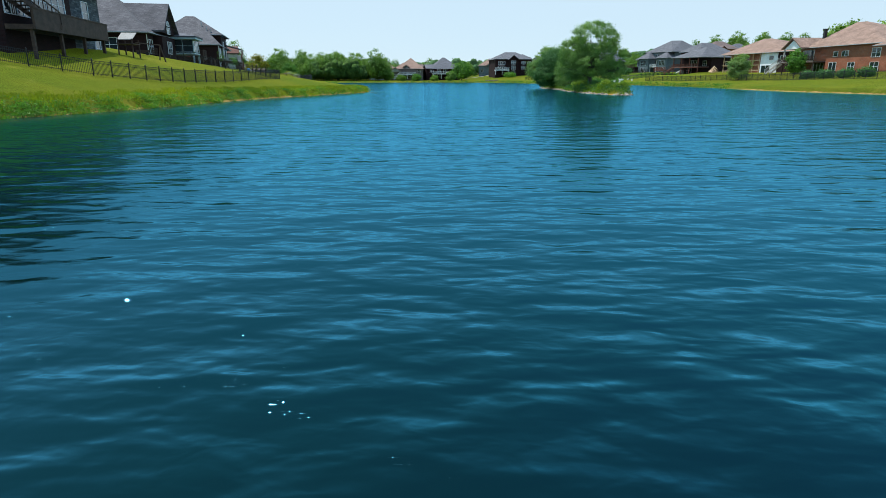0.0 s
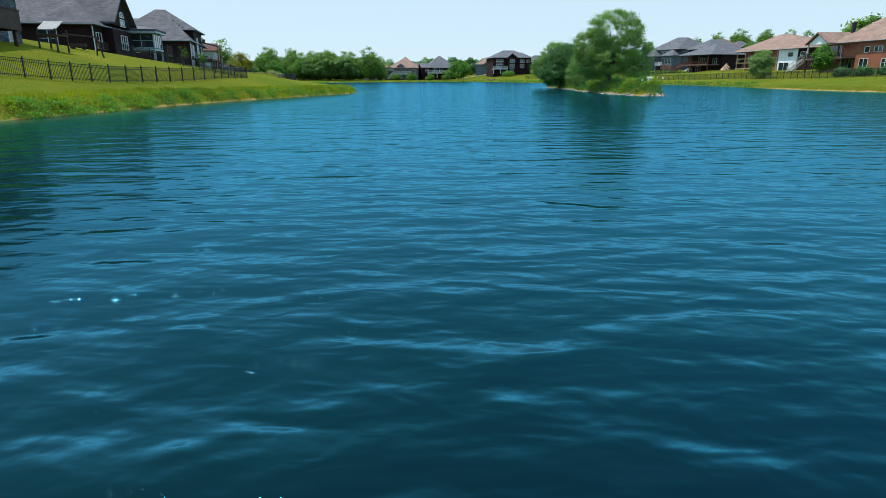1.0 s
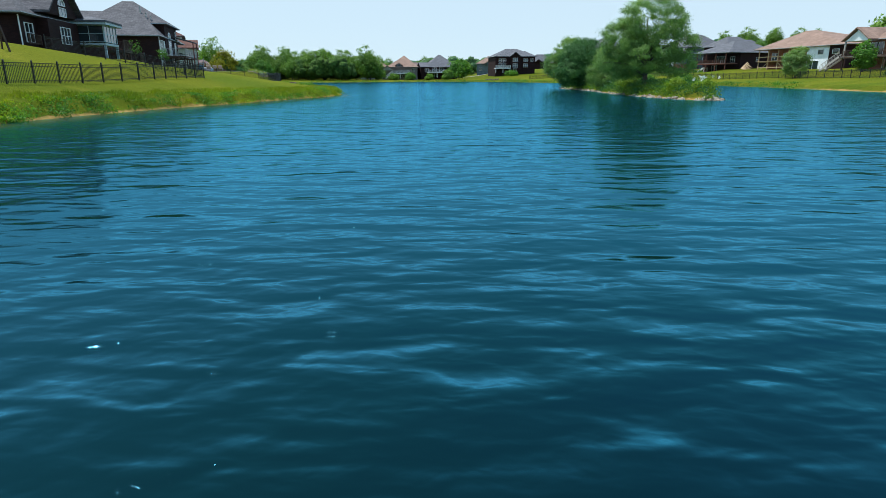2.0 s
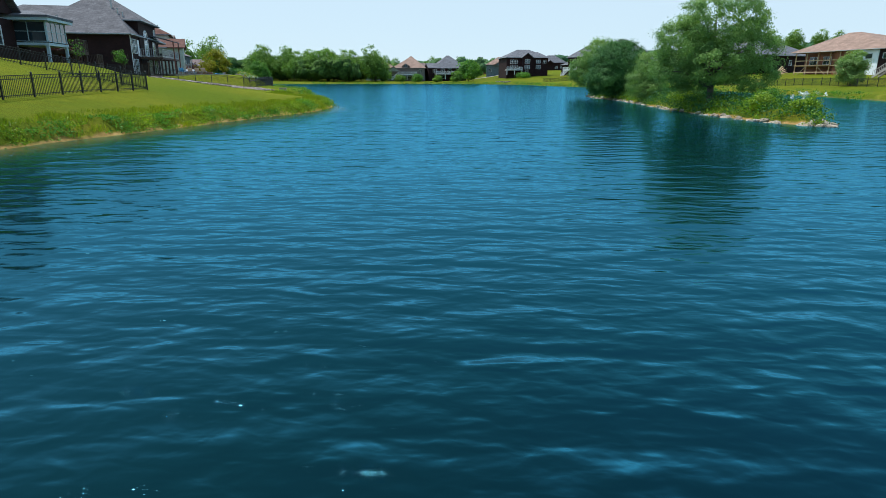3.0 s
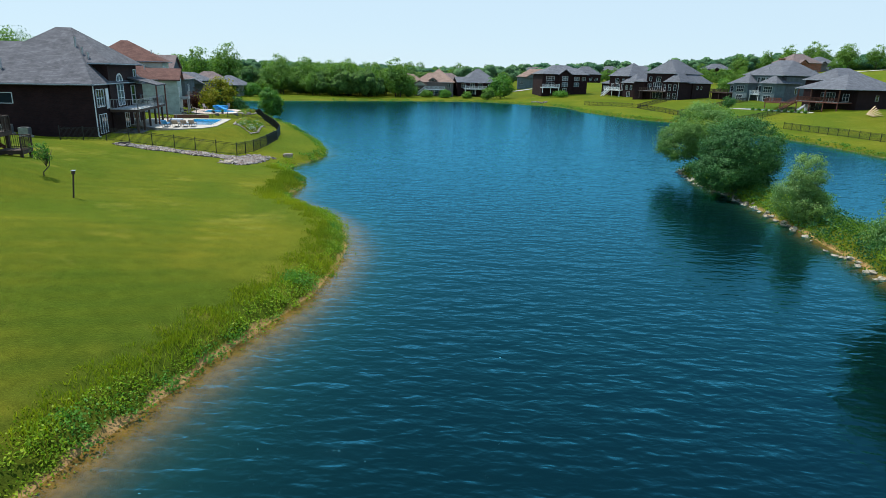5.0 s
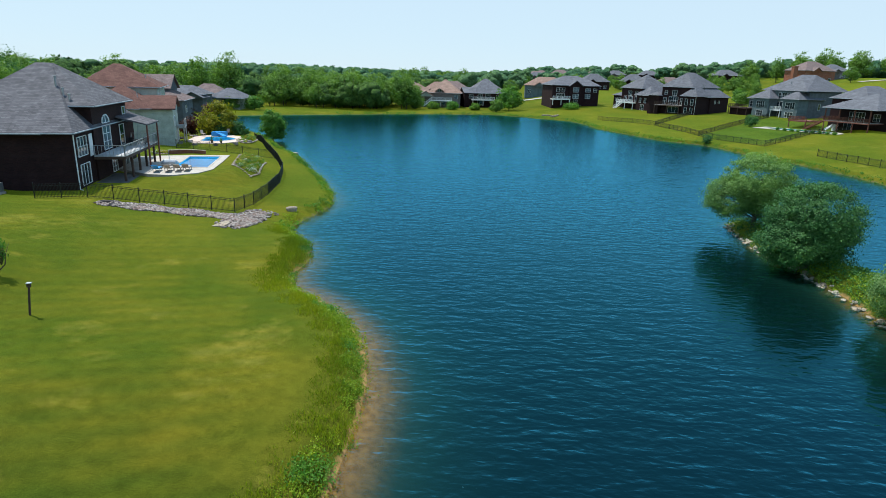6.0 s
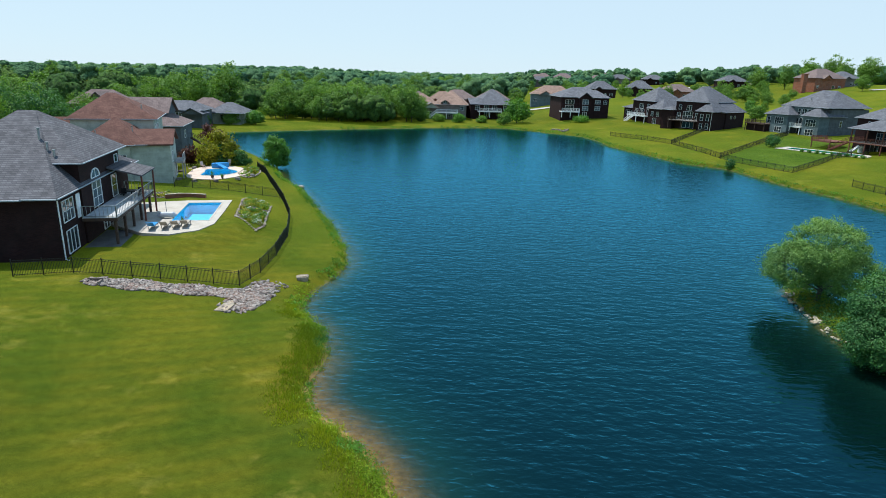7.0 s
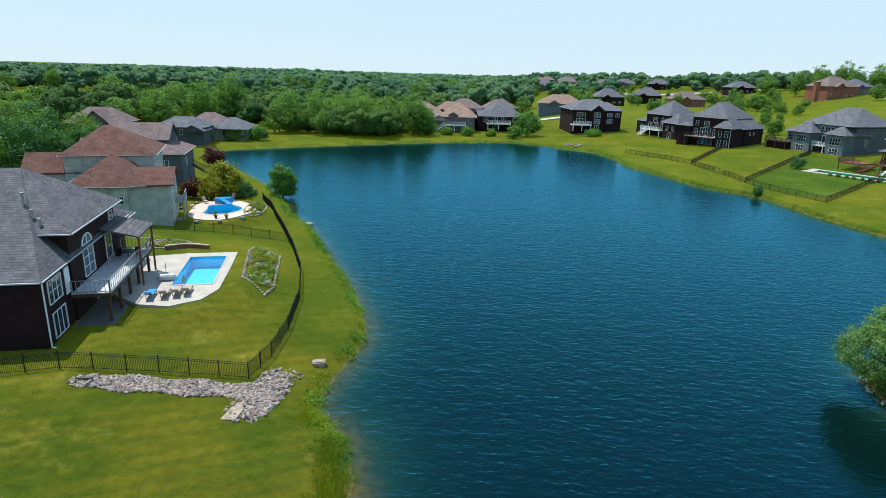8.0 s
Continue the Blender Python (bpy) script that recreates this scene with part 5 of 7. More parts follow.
HILL = [(-33, 236, 5, 15, 11, 4.2, 0.6, BRICK_GREY, ROOF_BROWN), (-14, 250, -10, 16, 12, 4.4, 0.62, BRICK_RED, ROOF_BROWN), (3, 258, 12, 15, 11, 4.2, 0.65, BRICK_GREY, ROOF_BROWN),
        (31, 252, -5, 20, 12, 4.4, 0.6, SIDING_TEAL, ROOF_TAN), (63, 285, 10, 15, 11, 4.4, 0.7, BRICK_DARK, ROOF_SLATE), (95, 312, -15, 16, 12, 4.8, 0.7, BRICK_DARK, ROOF_SLATE),
        (110, 296, 12, 18, 12, 4.0, 0.6, BRICK_RED, ROOF_BROWN), (52, 420, 5, 18, 12, 4.2, 0.6, BRICK_GREY, ROOF_SLATE), (78, 450, -8, 18, 12, 4.2, 0.6, BRICK_GREY, ROOF_BROWN),
        (105, 430, 12, 19, 12, 4.2, 0.6, BRICK_RED, ROOF_BROWN), (128, 445, 0, 18, 12, 4.2, 0.6, BRICK_GREY, ROOF_SLATE), (150, 425, -10, 18, 12, 4.2, 0.6, BRICK_DARK, ROOF_SLATE),
        (66, 520, -8, 18, 12, 4.2, 0.6, BRICK_GREY, ROOF_BROWN), (98, 540, 9, 20, 12, 4.2, 0.6, BRICK_PALE, ROOF_SLATE), (140, 520, 9, 20, 12, 4.2, 0.6, BRICK_PALE, ROOF_BROWN),
        (-190, 420, 5, 26, 10, 3.6, 0.3, BRICK_PALE, ROOF_SLATE), (52, 570, 8, 18, 12, 4.2, 0.6, BRICK_RED, ROOF_BROWN), (78, 555, -6, 17, 12, 4.2, 0.6, BRICK_GREY, ROOF_BROWN), (109, 573, 14, 19, 12, 4.4, 0.6, BRICK_PALE, ROOF_SLATE), (153, 567, -12, 18, 12, 4.2, 0.6, BRICK_RED, ROOF_SLATE),
        (185, 551, 6, 18, 12, 4.2, 0.6, BRICK_GREY, ROOF_BROWN), (216, 573, -4, 19, 12, 4.2, 0.6, BRICK_PALE, ROOF_BROWN), (172, 350, 10, 18, 12, 4.2, 0.6, BRICK_DARK, ROOF_SLATE), (-30, 222, 8, 15, 10, 4.2, 0.62, SIDING_GREEN, ROOF_TAN), (-20, 229, -6, 13, 10, 4.6, 0.7, BRICK_RED, ROOF_TAN),
        (180, 286, 25, 20, 14, 6.0, 0.65, BRICK_RED, ROOF_BROWN), (196, 292, 20, 14, 11, 4.4, 0.6, BRICK_GREY, ROOF_SLATE)]
for x, y, turn, w, d, eave, slope, wm, rm in HILL:
    small_house(x, y, turn, w, d, eave, slope, wm, rm, "distant %s house with %s hip roof on a hill" % ("brick" if wm is not SIDING_TEAL else "teal sided", "slate-grey" if rm is ROOF_SLATE else "brown"))
hx, hy = 167.5, 280
ch = empty("chimney_stack", hx, hy, floor_z(hx, hy), 20, "broad red brick chimney beside the hill house", "chimney")
part("chimney_shaft", Geo().box(-1.2, 1.2, -1, 1, -1, 9.5).box(-1.35, 1.35, -1.15, 1.15, 9.5, 9.9), BRICK_RED, ch)

# ---- plants ----
def leaf_quads(centers, size, r, flat=0.0, aspect=0.55, out=None):
    """Diamond leaves at the centres; where out is given they lie roughly square to it, as in a crown."""
    n = len(centers)
    d = r.normal(size=(n, 3))
    d[:, 2] *= 1 - flat
    if out is not None:
        m = out + r.normal(size=(n, 3)) * 0.42
        d = np.cross(m, d)
        d /= np.linalg.norm(d, axis=1)[:, None] + 1e-9
        e = np.cross(m, d)
    else:
        d /= np.linalg.norm(d, axis=1)[:, None]
        e = np.cross(d, r.normal(size=(n, 3)))
    e /= np.linalg.norm(e, axis=1)[:, None] + 1e-9
    s = (size * r.uniform(0.6, 1.3, n))[:, None]
    return np.stack([centers - d * s, centers - e * s * aspect, centers + d * s, centers + e * s * aspect], 1)


def crown_points(lobes, clumps, leaves, r, spread=0.33, hollow=0.55):
    """Clump centres near the skin of the lobes (x, y, z, rx, ry, rz), leaf places round them and which way is outwards there."""
    vol = np.array([l[3] * l[4] * l[5] for l in lobes]) ** 0.7
    pick = r.choice(len(lobes), clumps, p=vol / vol.sum())
    L = np.array(lobes)[pick]
    u = r.normal(size=(clumps, 3))
    u /= np.linalg.norm(u, axis=1)[:, None]
    rad = hollow + (1 - hollow) * r.random(clumps) ** 0.5
    c = L[:, :3] + u * L[:, 3:] * rad[:, None]
    k = r.integers(0, clumps, leaves)
    sp = spread * r.uniform(0.5, 1.4, clumps)
    off = np.clip(r.normal(size=(leaves, 3)), -1.9, 1.9) * np.array([1, 1, 0.7])
    near = off / (np.linalg.norm(off, axis=1)[:, None] + 1e-9)
    out = 0.75 * u[k] + 0.75 * near + np.array([0, 0, 0.25])
    out /= np.linalg.norm(out, axis=1)[:, None] + 1e-9
    return c, c[k] + off * sp[k][:, None], out


def trunk_geo(height, radius, targets, r, lean=0.3):
    g = Geo()
    top = Vector((r.normal() * lean, r.normal() * lean, height))
    pts = [Vector((0, 0, -0.3)), Vector((0.02, 0, 0.2)), top * 0.35 + Vector((r.normal() * 0.1, r.normal() * 0.1, 0)), top * 0.7, top]
    g.tube(pts, [radius * 1.5, radius, radius * 0.8, radius * 0.5, radius * 0.12], 9)
    for t in targets:
        t = Vector(t)
        k = min(0.85, max(0.18, t.z / height * 0.5))
        a = top * k
        mid = a.lerp(t, 0.5) + Vector((0, 0, 0.12 * (t - a).length))
        g.tube([a, mid, t], [radius * 0.42 * (1 - k * 0.5), radius * 0.22, 0.015], 5)
    return g


def tree(label, x, y, lobes, leaves, size, mat, z=None, trunk=(3.0, 0.16), clumps=160, seed=1, category="tree", name="tree", spread=0.33, hollow=0.55, group="", turn=0.0):
    r = np.random.default_rng(seed)
    z = floor_z(x, y) if z is None else z
    ob = empty(name, x, y, z, turn, label, category, group)
    c, pts, out = crown_points(lobes, clumps, leaves, r, spread, hollow)
    if trunk:
        part("trunk", trunk_geo(trunk[0], trunk[1], c[r.choice(len(c), min(26, len(c)), replace=False)], r), BARK, ob, smooth=True)
    part("crown", quad_mesh("crown", leaf_quads(pts, size, r, out=out), mat), None, ob)
    return ob


def scatter_plants(name, label, category, centers, heights, mat, per, size, seed, flat=0.0, kind="stuff", blades=False):
    """Low weeds: leaves piled over each place."""
    r = np.random.default_rng(seed)
    centers = np.stack(metres(centers[:, 0], centers[:, 1], centers[:, 2]), 1)
    n = len(centers)
    k = np.repeat(np.arange(n), per)
    u = r.normal(size=(len(k), 3)) * np.array([0.22, 0.22, 0.0])
    h = r.random(len(k)) ** 0.8
    p = centers[k] + u * (0.7 + heights[k][:, None])
    p[:, 2] += h * heights[k]
    if blades:
        p[:, 2] = centers[k][:, 2] + 0.4 * heights[k]
        up = np.array([0, 0, 1.0]) + r.normal(0, 0.35, p.shape)
        up /= np.linalg.norm(up, axis=1)[:, None]
        side = np.cross(up, r.normal(size=p.shape))
        side /= np.linalg.norm(side, axis=1)[:, None]
        s = (size + 0.35 * heights[k] * r.random(len(k)))[:, None]
        quads = np.stack([p - up * s, p - side * 0.016, p + up * s, p + side * 0.016], 1)
    else:
        quads = leaf_quads(p, size, r, flat)
    ob = new(name, quad_mesh(name, quads, mat))
    return tagged(ob, label, category, kind=kind)


# island trees
tree("tall spreading tree with airy green crown on a rocky islet", 18.5, 53.6, [(0.2, 0, 5.7, 2.9, 3.0, 2.1), (-1.9, 0.6, 4.1, 2.1, 2.4, 1.8), (2.0, -0.5, 3.9, 2.1, 2.3, 1.8), (-2.1, 1.2, 2.3, 1.9, 1.9, 1.4), (2.4, -0.8, 2.1, 1.8, 2.0, 1.3), (-0.2, -1.2, 2.9, 2.0, 2.0, 1.6), (-0.6, 2.2, 2.6, 2.2, 2.0, 1.9)],
     105000, 0.062, LEAF_ISLET, trunk=(6.0, 0.24), clumps=820, seed=11, spread=0.25, hollow=0.62)
tree("pale weeping shrub tree at the waterline of the islet", 18.7, 64.0, [(0, 0, 3.0, 1.0, 1.3, 1.6), (-0.5, 0.4, 1.6, 1.3, 1.5, 1.4), (0.3, -0.6, 1.2, 1.1, 1.3, 1.1)], 26000, 0.055, LEAF_PALE, trunk=(3.4, 0.09), clumps=260, seed=12, spread=0.2)
tree("dense dark green round tree overhanging the lake", 18.9, 71.2, [(0, 0, 3.6, 3.0, 3.0, 2.5), (-1.6, -0.6, 1.9, 2.3, 2.4, 1.7), (0.8, 0.8, 2.0, 2.6, 2.6, 1.8)], 80000, 0.075, LEAF_DARK, trunk=(4.0, 0.2), clumps=520, seed=13, spread=0.29, hollow=0.7)
tree("broad mid-green tree leaning over the water", 19.6, 78.4, [(-0.2, 0, 4.2, 2.7, 2.8, 2.4), (-1.8, 0.8, 2.5, 2.3, 2.4, 1.7), (1.2, -0.6, 2.6, 2.2, 2.4, 1.9)], 74000, 0.072, LEAF_ISLET, trunk=(4.5, 0.18), clumps=480, seed=14, spread=0.28, hollow=0.68)
for i, (bx, by, br, bh, m, lab) in enumerate([(18.6, 48.6, 0.6, 0.7, LEAF_WEED, "yellow-green bush on the islet's stones"), (19.6, 46.6, 0.7, 0.8, LEAF_WEED, "leafy bush with white flower heads among stones"), (18.4, 57.0, 1.1, 0.9, LEAF_WEED, "rank green shrub on the islet's bank"),
                                              (19.0, 64.6, 1.0, 0.8, LEAF_WEED, "rank green shrub on the islet's bank"), (19.2, 73.4, 1.1, 0.9, LEAF_WEED, "light green shrub on the islet's bank"), (20.6, 50.8, 0.9, 1.0, LEAF_MID, "green shrub under the tall tree"), (21.0, 66, 1.3, 1.2, LEAF_MID, "green shrub behind the dark tree"), (20.6, 58.2, 1.2, 1.1, LEAF_MID, "green shrub beside the willow")]):
    ob = tree(lab, bx, by, [(0, 0, bh * 0.55, br, br, bh * 0.6), (0.4 * br, 0.5 * br, bh * 0.4, br * 0.8, br * 0.8, bh * 0.5)], 2600, 0.075, m, trunk=None, clumps=70, seed=30 + i, category="bush", name="bush", spread=0.22, hollow=0.2, group="bushes on the islet")
    if "white" in lab:
        r = np.random.default_rng(3)
        c = np.stack([r.normal(0, 0.35, 16), r.normal(0, 0.35, 16), r.uniform(0.8, 1.15, 16)], 1)
        k = np.repeat(c, 14, 0) + r.normal(0, 0.045, (16 * 14, 3))
        part("flower", quad_mesh("flower", leaf_quads(k, 0.05, r), PETAL_WHITE), None, ob, "white flower heads")


# loose stones
def stone_meshes(count, seed, mat, low=False):
    out = []
    r = np.random.default_rng(seed)
    for _ in range(count):
        bm = bmesh.new()
        bmesh.ops.create_icosphere(bm, subdivisions=1, radius=1.0)
        s = Vector((r.uniform(0.8, 1.3), r.uniform(0.6, 1.0), r.uniform(0.4, 0.7)))
        for v in bm.verts:
            v.co = Vector((v.co.x * s.x, v.co.y * s.y, v.co.z * s.z)) * r.uniform(0.8, 1.15)
        me = bpy.data.meshes.new("stone")
        bm.to_mesh(me)
        bm.free()
        me.materials.append(mat)
        out.append(me)
    return out


STONES = stone_meshes(7, 5, STONE)
RUBBLES = stone_meshes(7, 6, RUBBLE)


def stone_bed(label, category, places, meshes, r, low, high, single=300, name="stone_bed"):
    """Stones laid on the ground; the first ones are pieces of their own."""
    x0, y0 = places[0]
    ob = empty(name, x0, y0, floor_z(x0, y0), 0, label, category, size=(1, 1, 1))
    base = ob.matrix_world.translation
    zs = land([p[0] for p in places], [p[1] for p in places])
    rest_v, rest_f = [], []
    for i, ((x, y), z) in enumerate(zip(places, zs)):
        me = meshes[int(r.integers(len(meshes)))]
        s = r.uniform(low, high)
        m = Matrix.Translation(Vector(metres(x, y, z + s * 0.2)) - base) @ Euler((r.normal() * 0.3, r.normal() * 0.3, r.uniform(0, 6.3))).to_matrix().to_4x4() @ Matrix.Scale(s, 4)
        if i < single:
            p = new("stone", me)
            p.parent = ob
            p.matrix_basis = m
        else:
            k = len(rest_v)
            rest_v += [tuple(m @ v.co) for v in me.vertices]
            rest_f += [tuple(k + j for j in q.vertices) for q in me.polygons]
    if rest_v:
        tagged(part("rubble_fill", add_mesh("rubble_fill", rest_v, rest_f, meshes[0].materials[0]), None, ob), kind="stuff")
    return ob


r = np.random.default_rng(21)
rim = [tuple(p + r.normal(0, 0.22, 2)) for p in np.repeat(ISLAND_LINE, 7, 0) if (p[0] < 19.6 and noise.noise((p[0] * 0.6, p[1] * 0.35, 8.0)) > -0.1) or p[1] < 49 or r.random() < 0.3]
r.shuffle(rim)
stone_bed("pale tumbled limestone edging round the islet", "stones", [tuple(p) for p in rim], STONES, r, 0.1, 0.36)
# rubble swale below the fence, with a paler concrete apron
bed = []
while len(bed) < 2100:
    x, v = r.uniform(-35.8, -24.6), r.uniform(-0.75, 0.75)
    if abs(v) < 0.62 + 0.12 * math.sin(x * 1.7) and abs(v) < 0.35 * (x + 36.6):
        bed.append((x, 74.0 + 0.09 * (x + 36.5) + v))
while len(bed) < 3100:
    x, y = r.normal(-24.3, 0.75), r.normal(75.0, 1.3)
    if 72.6 < y < 77.4 and -26 < x < -22.5 and abs(x + 24.3 - 0.25 * (y - 75)) < 1.3:
        bed.append((x, y))
r.shuffle(bed)
stone_bed("grey and pinkish rubble stone drainage swale", "rubble", [tuple(p) for p in bed], RUBBLES, r, 0.08, 0.22)
ap = empty("drain_apron", -25.4, 73.3, floor_z(-25.4, 73.3), 15, "pale concrete drain apron beside the rubble", "concrete")
part("slab", Geo().prism([(-0.6, -0.9), (0.3, -1.0), (0.6, 0.2), (0.3, 1.0), (-0.2, 0.4)], -0.15, 0.1), STONE, ap)
db = empty("drain_box", -35.0, 74.0, floor_z(-35.0, 74.0), 10, "dark concrete drain box at the head of the swale", "drain", size=(0.8, 0.8, 0.9))
part("headwall", Geo().box(-0.7, 0.7, 0.1, 0.3, -0.3, 0.35).box(-0.7, -0.5, -0.6, 0.1, -0.3, 0.25).box(0.5, 0.7, -0.6, 0.1, -0.3, 0.25), RUBBLE, db)


def boulder(x, y, sx, sy, sz, label, seed, mat=None, turn=0):
    rr = np.random.default_rng(seed)
    bm = bmesh.new()
    bmesh.ops.create_cube(bm, size=1.0)
    bmesh.ops.bevel(bm, geom=bm.edges[:], offset=0.12, segments=2, affect="EDGES")
    for v in bm.verts:
        n = noise.noise_vector(v.co * 2.3 + Vector((seed, 0, 0))) * 0.12
        v.co = Vector(((v.co.x + n.x) * sx, (v.co.y + n.y) * sy, (v.co.z + n.z + 0.35) * sz))
    me = bpy.data.meshes.new("boulder")
    bm.to_mesh(me)
    bm.free()
    me.materials.append(mat or STONE)
    ob = new("boulder", me)
    ob.matrix_world = pose(*metres(x, y, floor_z(x, y) - 0.05), 0, 0, turn)
    return tagged(ob, label, "boulder")


boulder(-21.9, 78.2, 1.0, 0.75, 0.55, "pale squared limestone block on the bank", 4, turn=10)
boulder(-33.8, 107.3, 1.2, 0.8, 0.5, "pale limestone block at the waterline", 9, turn=40)
for i in range(9):
    boulder(18 + r.uniform(0, 5), 178 + r.uniform(0, 3), r.uniform(0.8, 1.6), r.uniform(0.6, 1.1), 0.5, "pale flat stone on the far bank", 40 + i, turn=i * 40)

# fences
fence_run([(-36, 17.6), (-31, 21.5), (-26.2, 25.3), (-22.7, 27.9), (-21.2, 30.6), (-20.2, 33.4), (-19.4, 38), (-18.8, 43), (-18.4, 48.2), (-23, 48.7), (-31, 49.6)], "black metal picket fence along the lawn bank", h=1.1, each=(66, 78), step=1.8)
fence_run([(-40.6, 73.8), (-37.2, 74.8), (-31.5, 75.6), (-25.9, 76.1), (-25.4, 78.4), (-25.5, 81.5), (-26.4, 86), (-28.5, 91.5), (-31.6, 97), (-35.4, 103), (-39.8, 109.5), (-44.2, 115.5)], "black metal picket fence curving round the pool garden", each=(122, 134))
fence_run([(-33.0, 99.0), (-40, 99.6), (-46.4, 98.6)], "black metal picket fence between two gardens")
fence_run([(32.6, 169), (42.6, 153.2), (46, 137.6), (52, 125.0), (67, 134.0), (85.5, 143.6)], "dark green-black fence round sloping back gardens")
fence_run([(42.6, 153.2), (62, 172), (74, 184)], "dark fence between two back gardens")
fence_run([(46, 138.0), (62, 150), (76.5, 161)], "dark fence between two back gardens")
fence_run([(55, 116), (58, 104), (60, 92), (60, 80), (59, 68), (61, 52)], "dark metal fence along the east bank")

# pools
def pool(name, label, x, y, turn, outline, water_line, deck_m, liner, z=None, true=False):
    ob = empty(name, x, y, z, turn, label, "pool", size=(*stretch(turn), 1.1), true=true)
    n = len(water_line)
    g = Geo()
    # paving ring between the outer edge and the basin
    m = len(outline)
    g.add([(px, py, 0) for px, py in outline] + [(px, py, 0) for px, py in water_line] + [(px, py, -0.6) for px, py in outline], [(i, (i + 1) % m, m + (i + 1) % m, m + i) for i in range(m)] + [(i, 2 * m + i, 2 * m + (i + 1) % m, (i + 1) % m) for i in range(m)])
    part("paving", g, deck_m, ob)
    b = Geo()
    b.add([(px, py, 0) for px, py in water_line] + [(px, py, -1.2) for px, py in water_line], [(i, (i + 1) % n, n + (i + 1) % n, n + i) for i in range(n)] + [tuple(range(n, 2 * n))])
    part("basin", b, liner, ob)
    for i in range(n):
        a, d = water_line[i], water_line[(i + 1) % n]
        part("coping_slab", Geo().beam((*a, 0.012), (*d, 0.012), 0.16, 0.04), CONCRETE, ob)
    w = Geo()
    w.add([(px, py, -0.12) for px, py in water_line], [tuple(range(n))])
    part("pool_water", w, POOL_WATER, ob)
    return ob


def pool_water_mat():
    m, nt, bs = node_mat("pool_water")
    tr = nt.nodes.new("ShaderNodeBsdfTransparent")
    tr.inputs["Color"].default_value = (0.55, 0.85, 0.95, 1)
    gl = nt.nodes.new("ShaderNodeBsdfGlossy")
    gl.inputs["Roughness"].default_value = 0.05
    fr = nt.nodes.new("ShaderNodeFresnel")
    fr.inputs["IOR"].default_value = 1.33
    ms = nt.nodes.new("ShaderNodeMixShader")
    nt.links.new(fr.outputs[0], ms.inputs[0])
    nt.links.new(tr.outputs[0], ms.inputs[1])
    nt.links.new(gl.outputs[0], ms.inputs[2])
    nt.links.new(ms.outputs[0], nt.nodes["Material Output"].inputs["Surface"])
    return m


POOL_WATER = pool_water_mat()
# the long pool beside the brown house: corners in the garden's own axes
pool("swimming_pool", "rectangular blue swimming pool with pale concrete deck", -36.5, 88.2, 19,
     [(-3.2, -6.0), (-0.8, -6.5), (1.4, -5.6), (2.4, -3.9), (2.55, 0), (2.55, 3.9), (-2.0, 3.9), (-7.2, 3.2), (-7.0, -3.2)],
     [(-1.75, -3.0), (-0.5, -3.0), (0.5, -3.0), (1.75, -3.0), (1.75, 0.2), (1.75, 3.0), (-1.75, 3.0), (-1.75, 1.0), (-1.75, -1.2)], CONCRETE, POOL_BLUE, 2.62)
pool("garden_pool", "freeform blue pool with a pinkish paved surround", -45.4, 106.4, 20,
     [(4.2 * math.cos(a) * (1 + 0.1 * math.cos(3 * a)), 4.4 * math.sin(a)) for a in np.linspace(0, 2 * math.pi, 24, endpoint=False)],
     [(2.3 * math.cos(a) * (1 + 0.22 * math.cos(3 * a)), 2.5 * math.sin(a) * (1 + 0.1 * math.cos(2 * a))) for a in np.linspace(0, 2 * math.pi, 24, endpoint=False)], PAVING, POOL_BLUE, 2.17)
pool("covered_pool", "long pool under a green cover on the east bank", 77.5, 226.0, -49.5,
     [(-10, -3.6), (10, -3.6), (10, 3.6), (-10, 3.6)], [(-8, -2.0), (8, -2.0), (8, 2.0), (-8, 2.0)], CONCRETE, POOL_TEAL, 3.02, true=True)


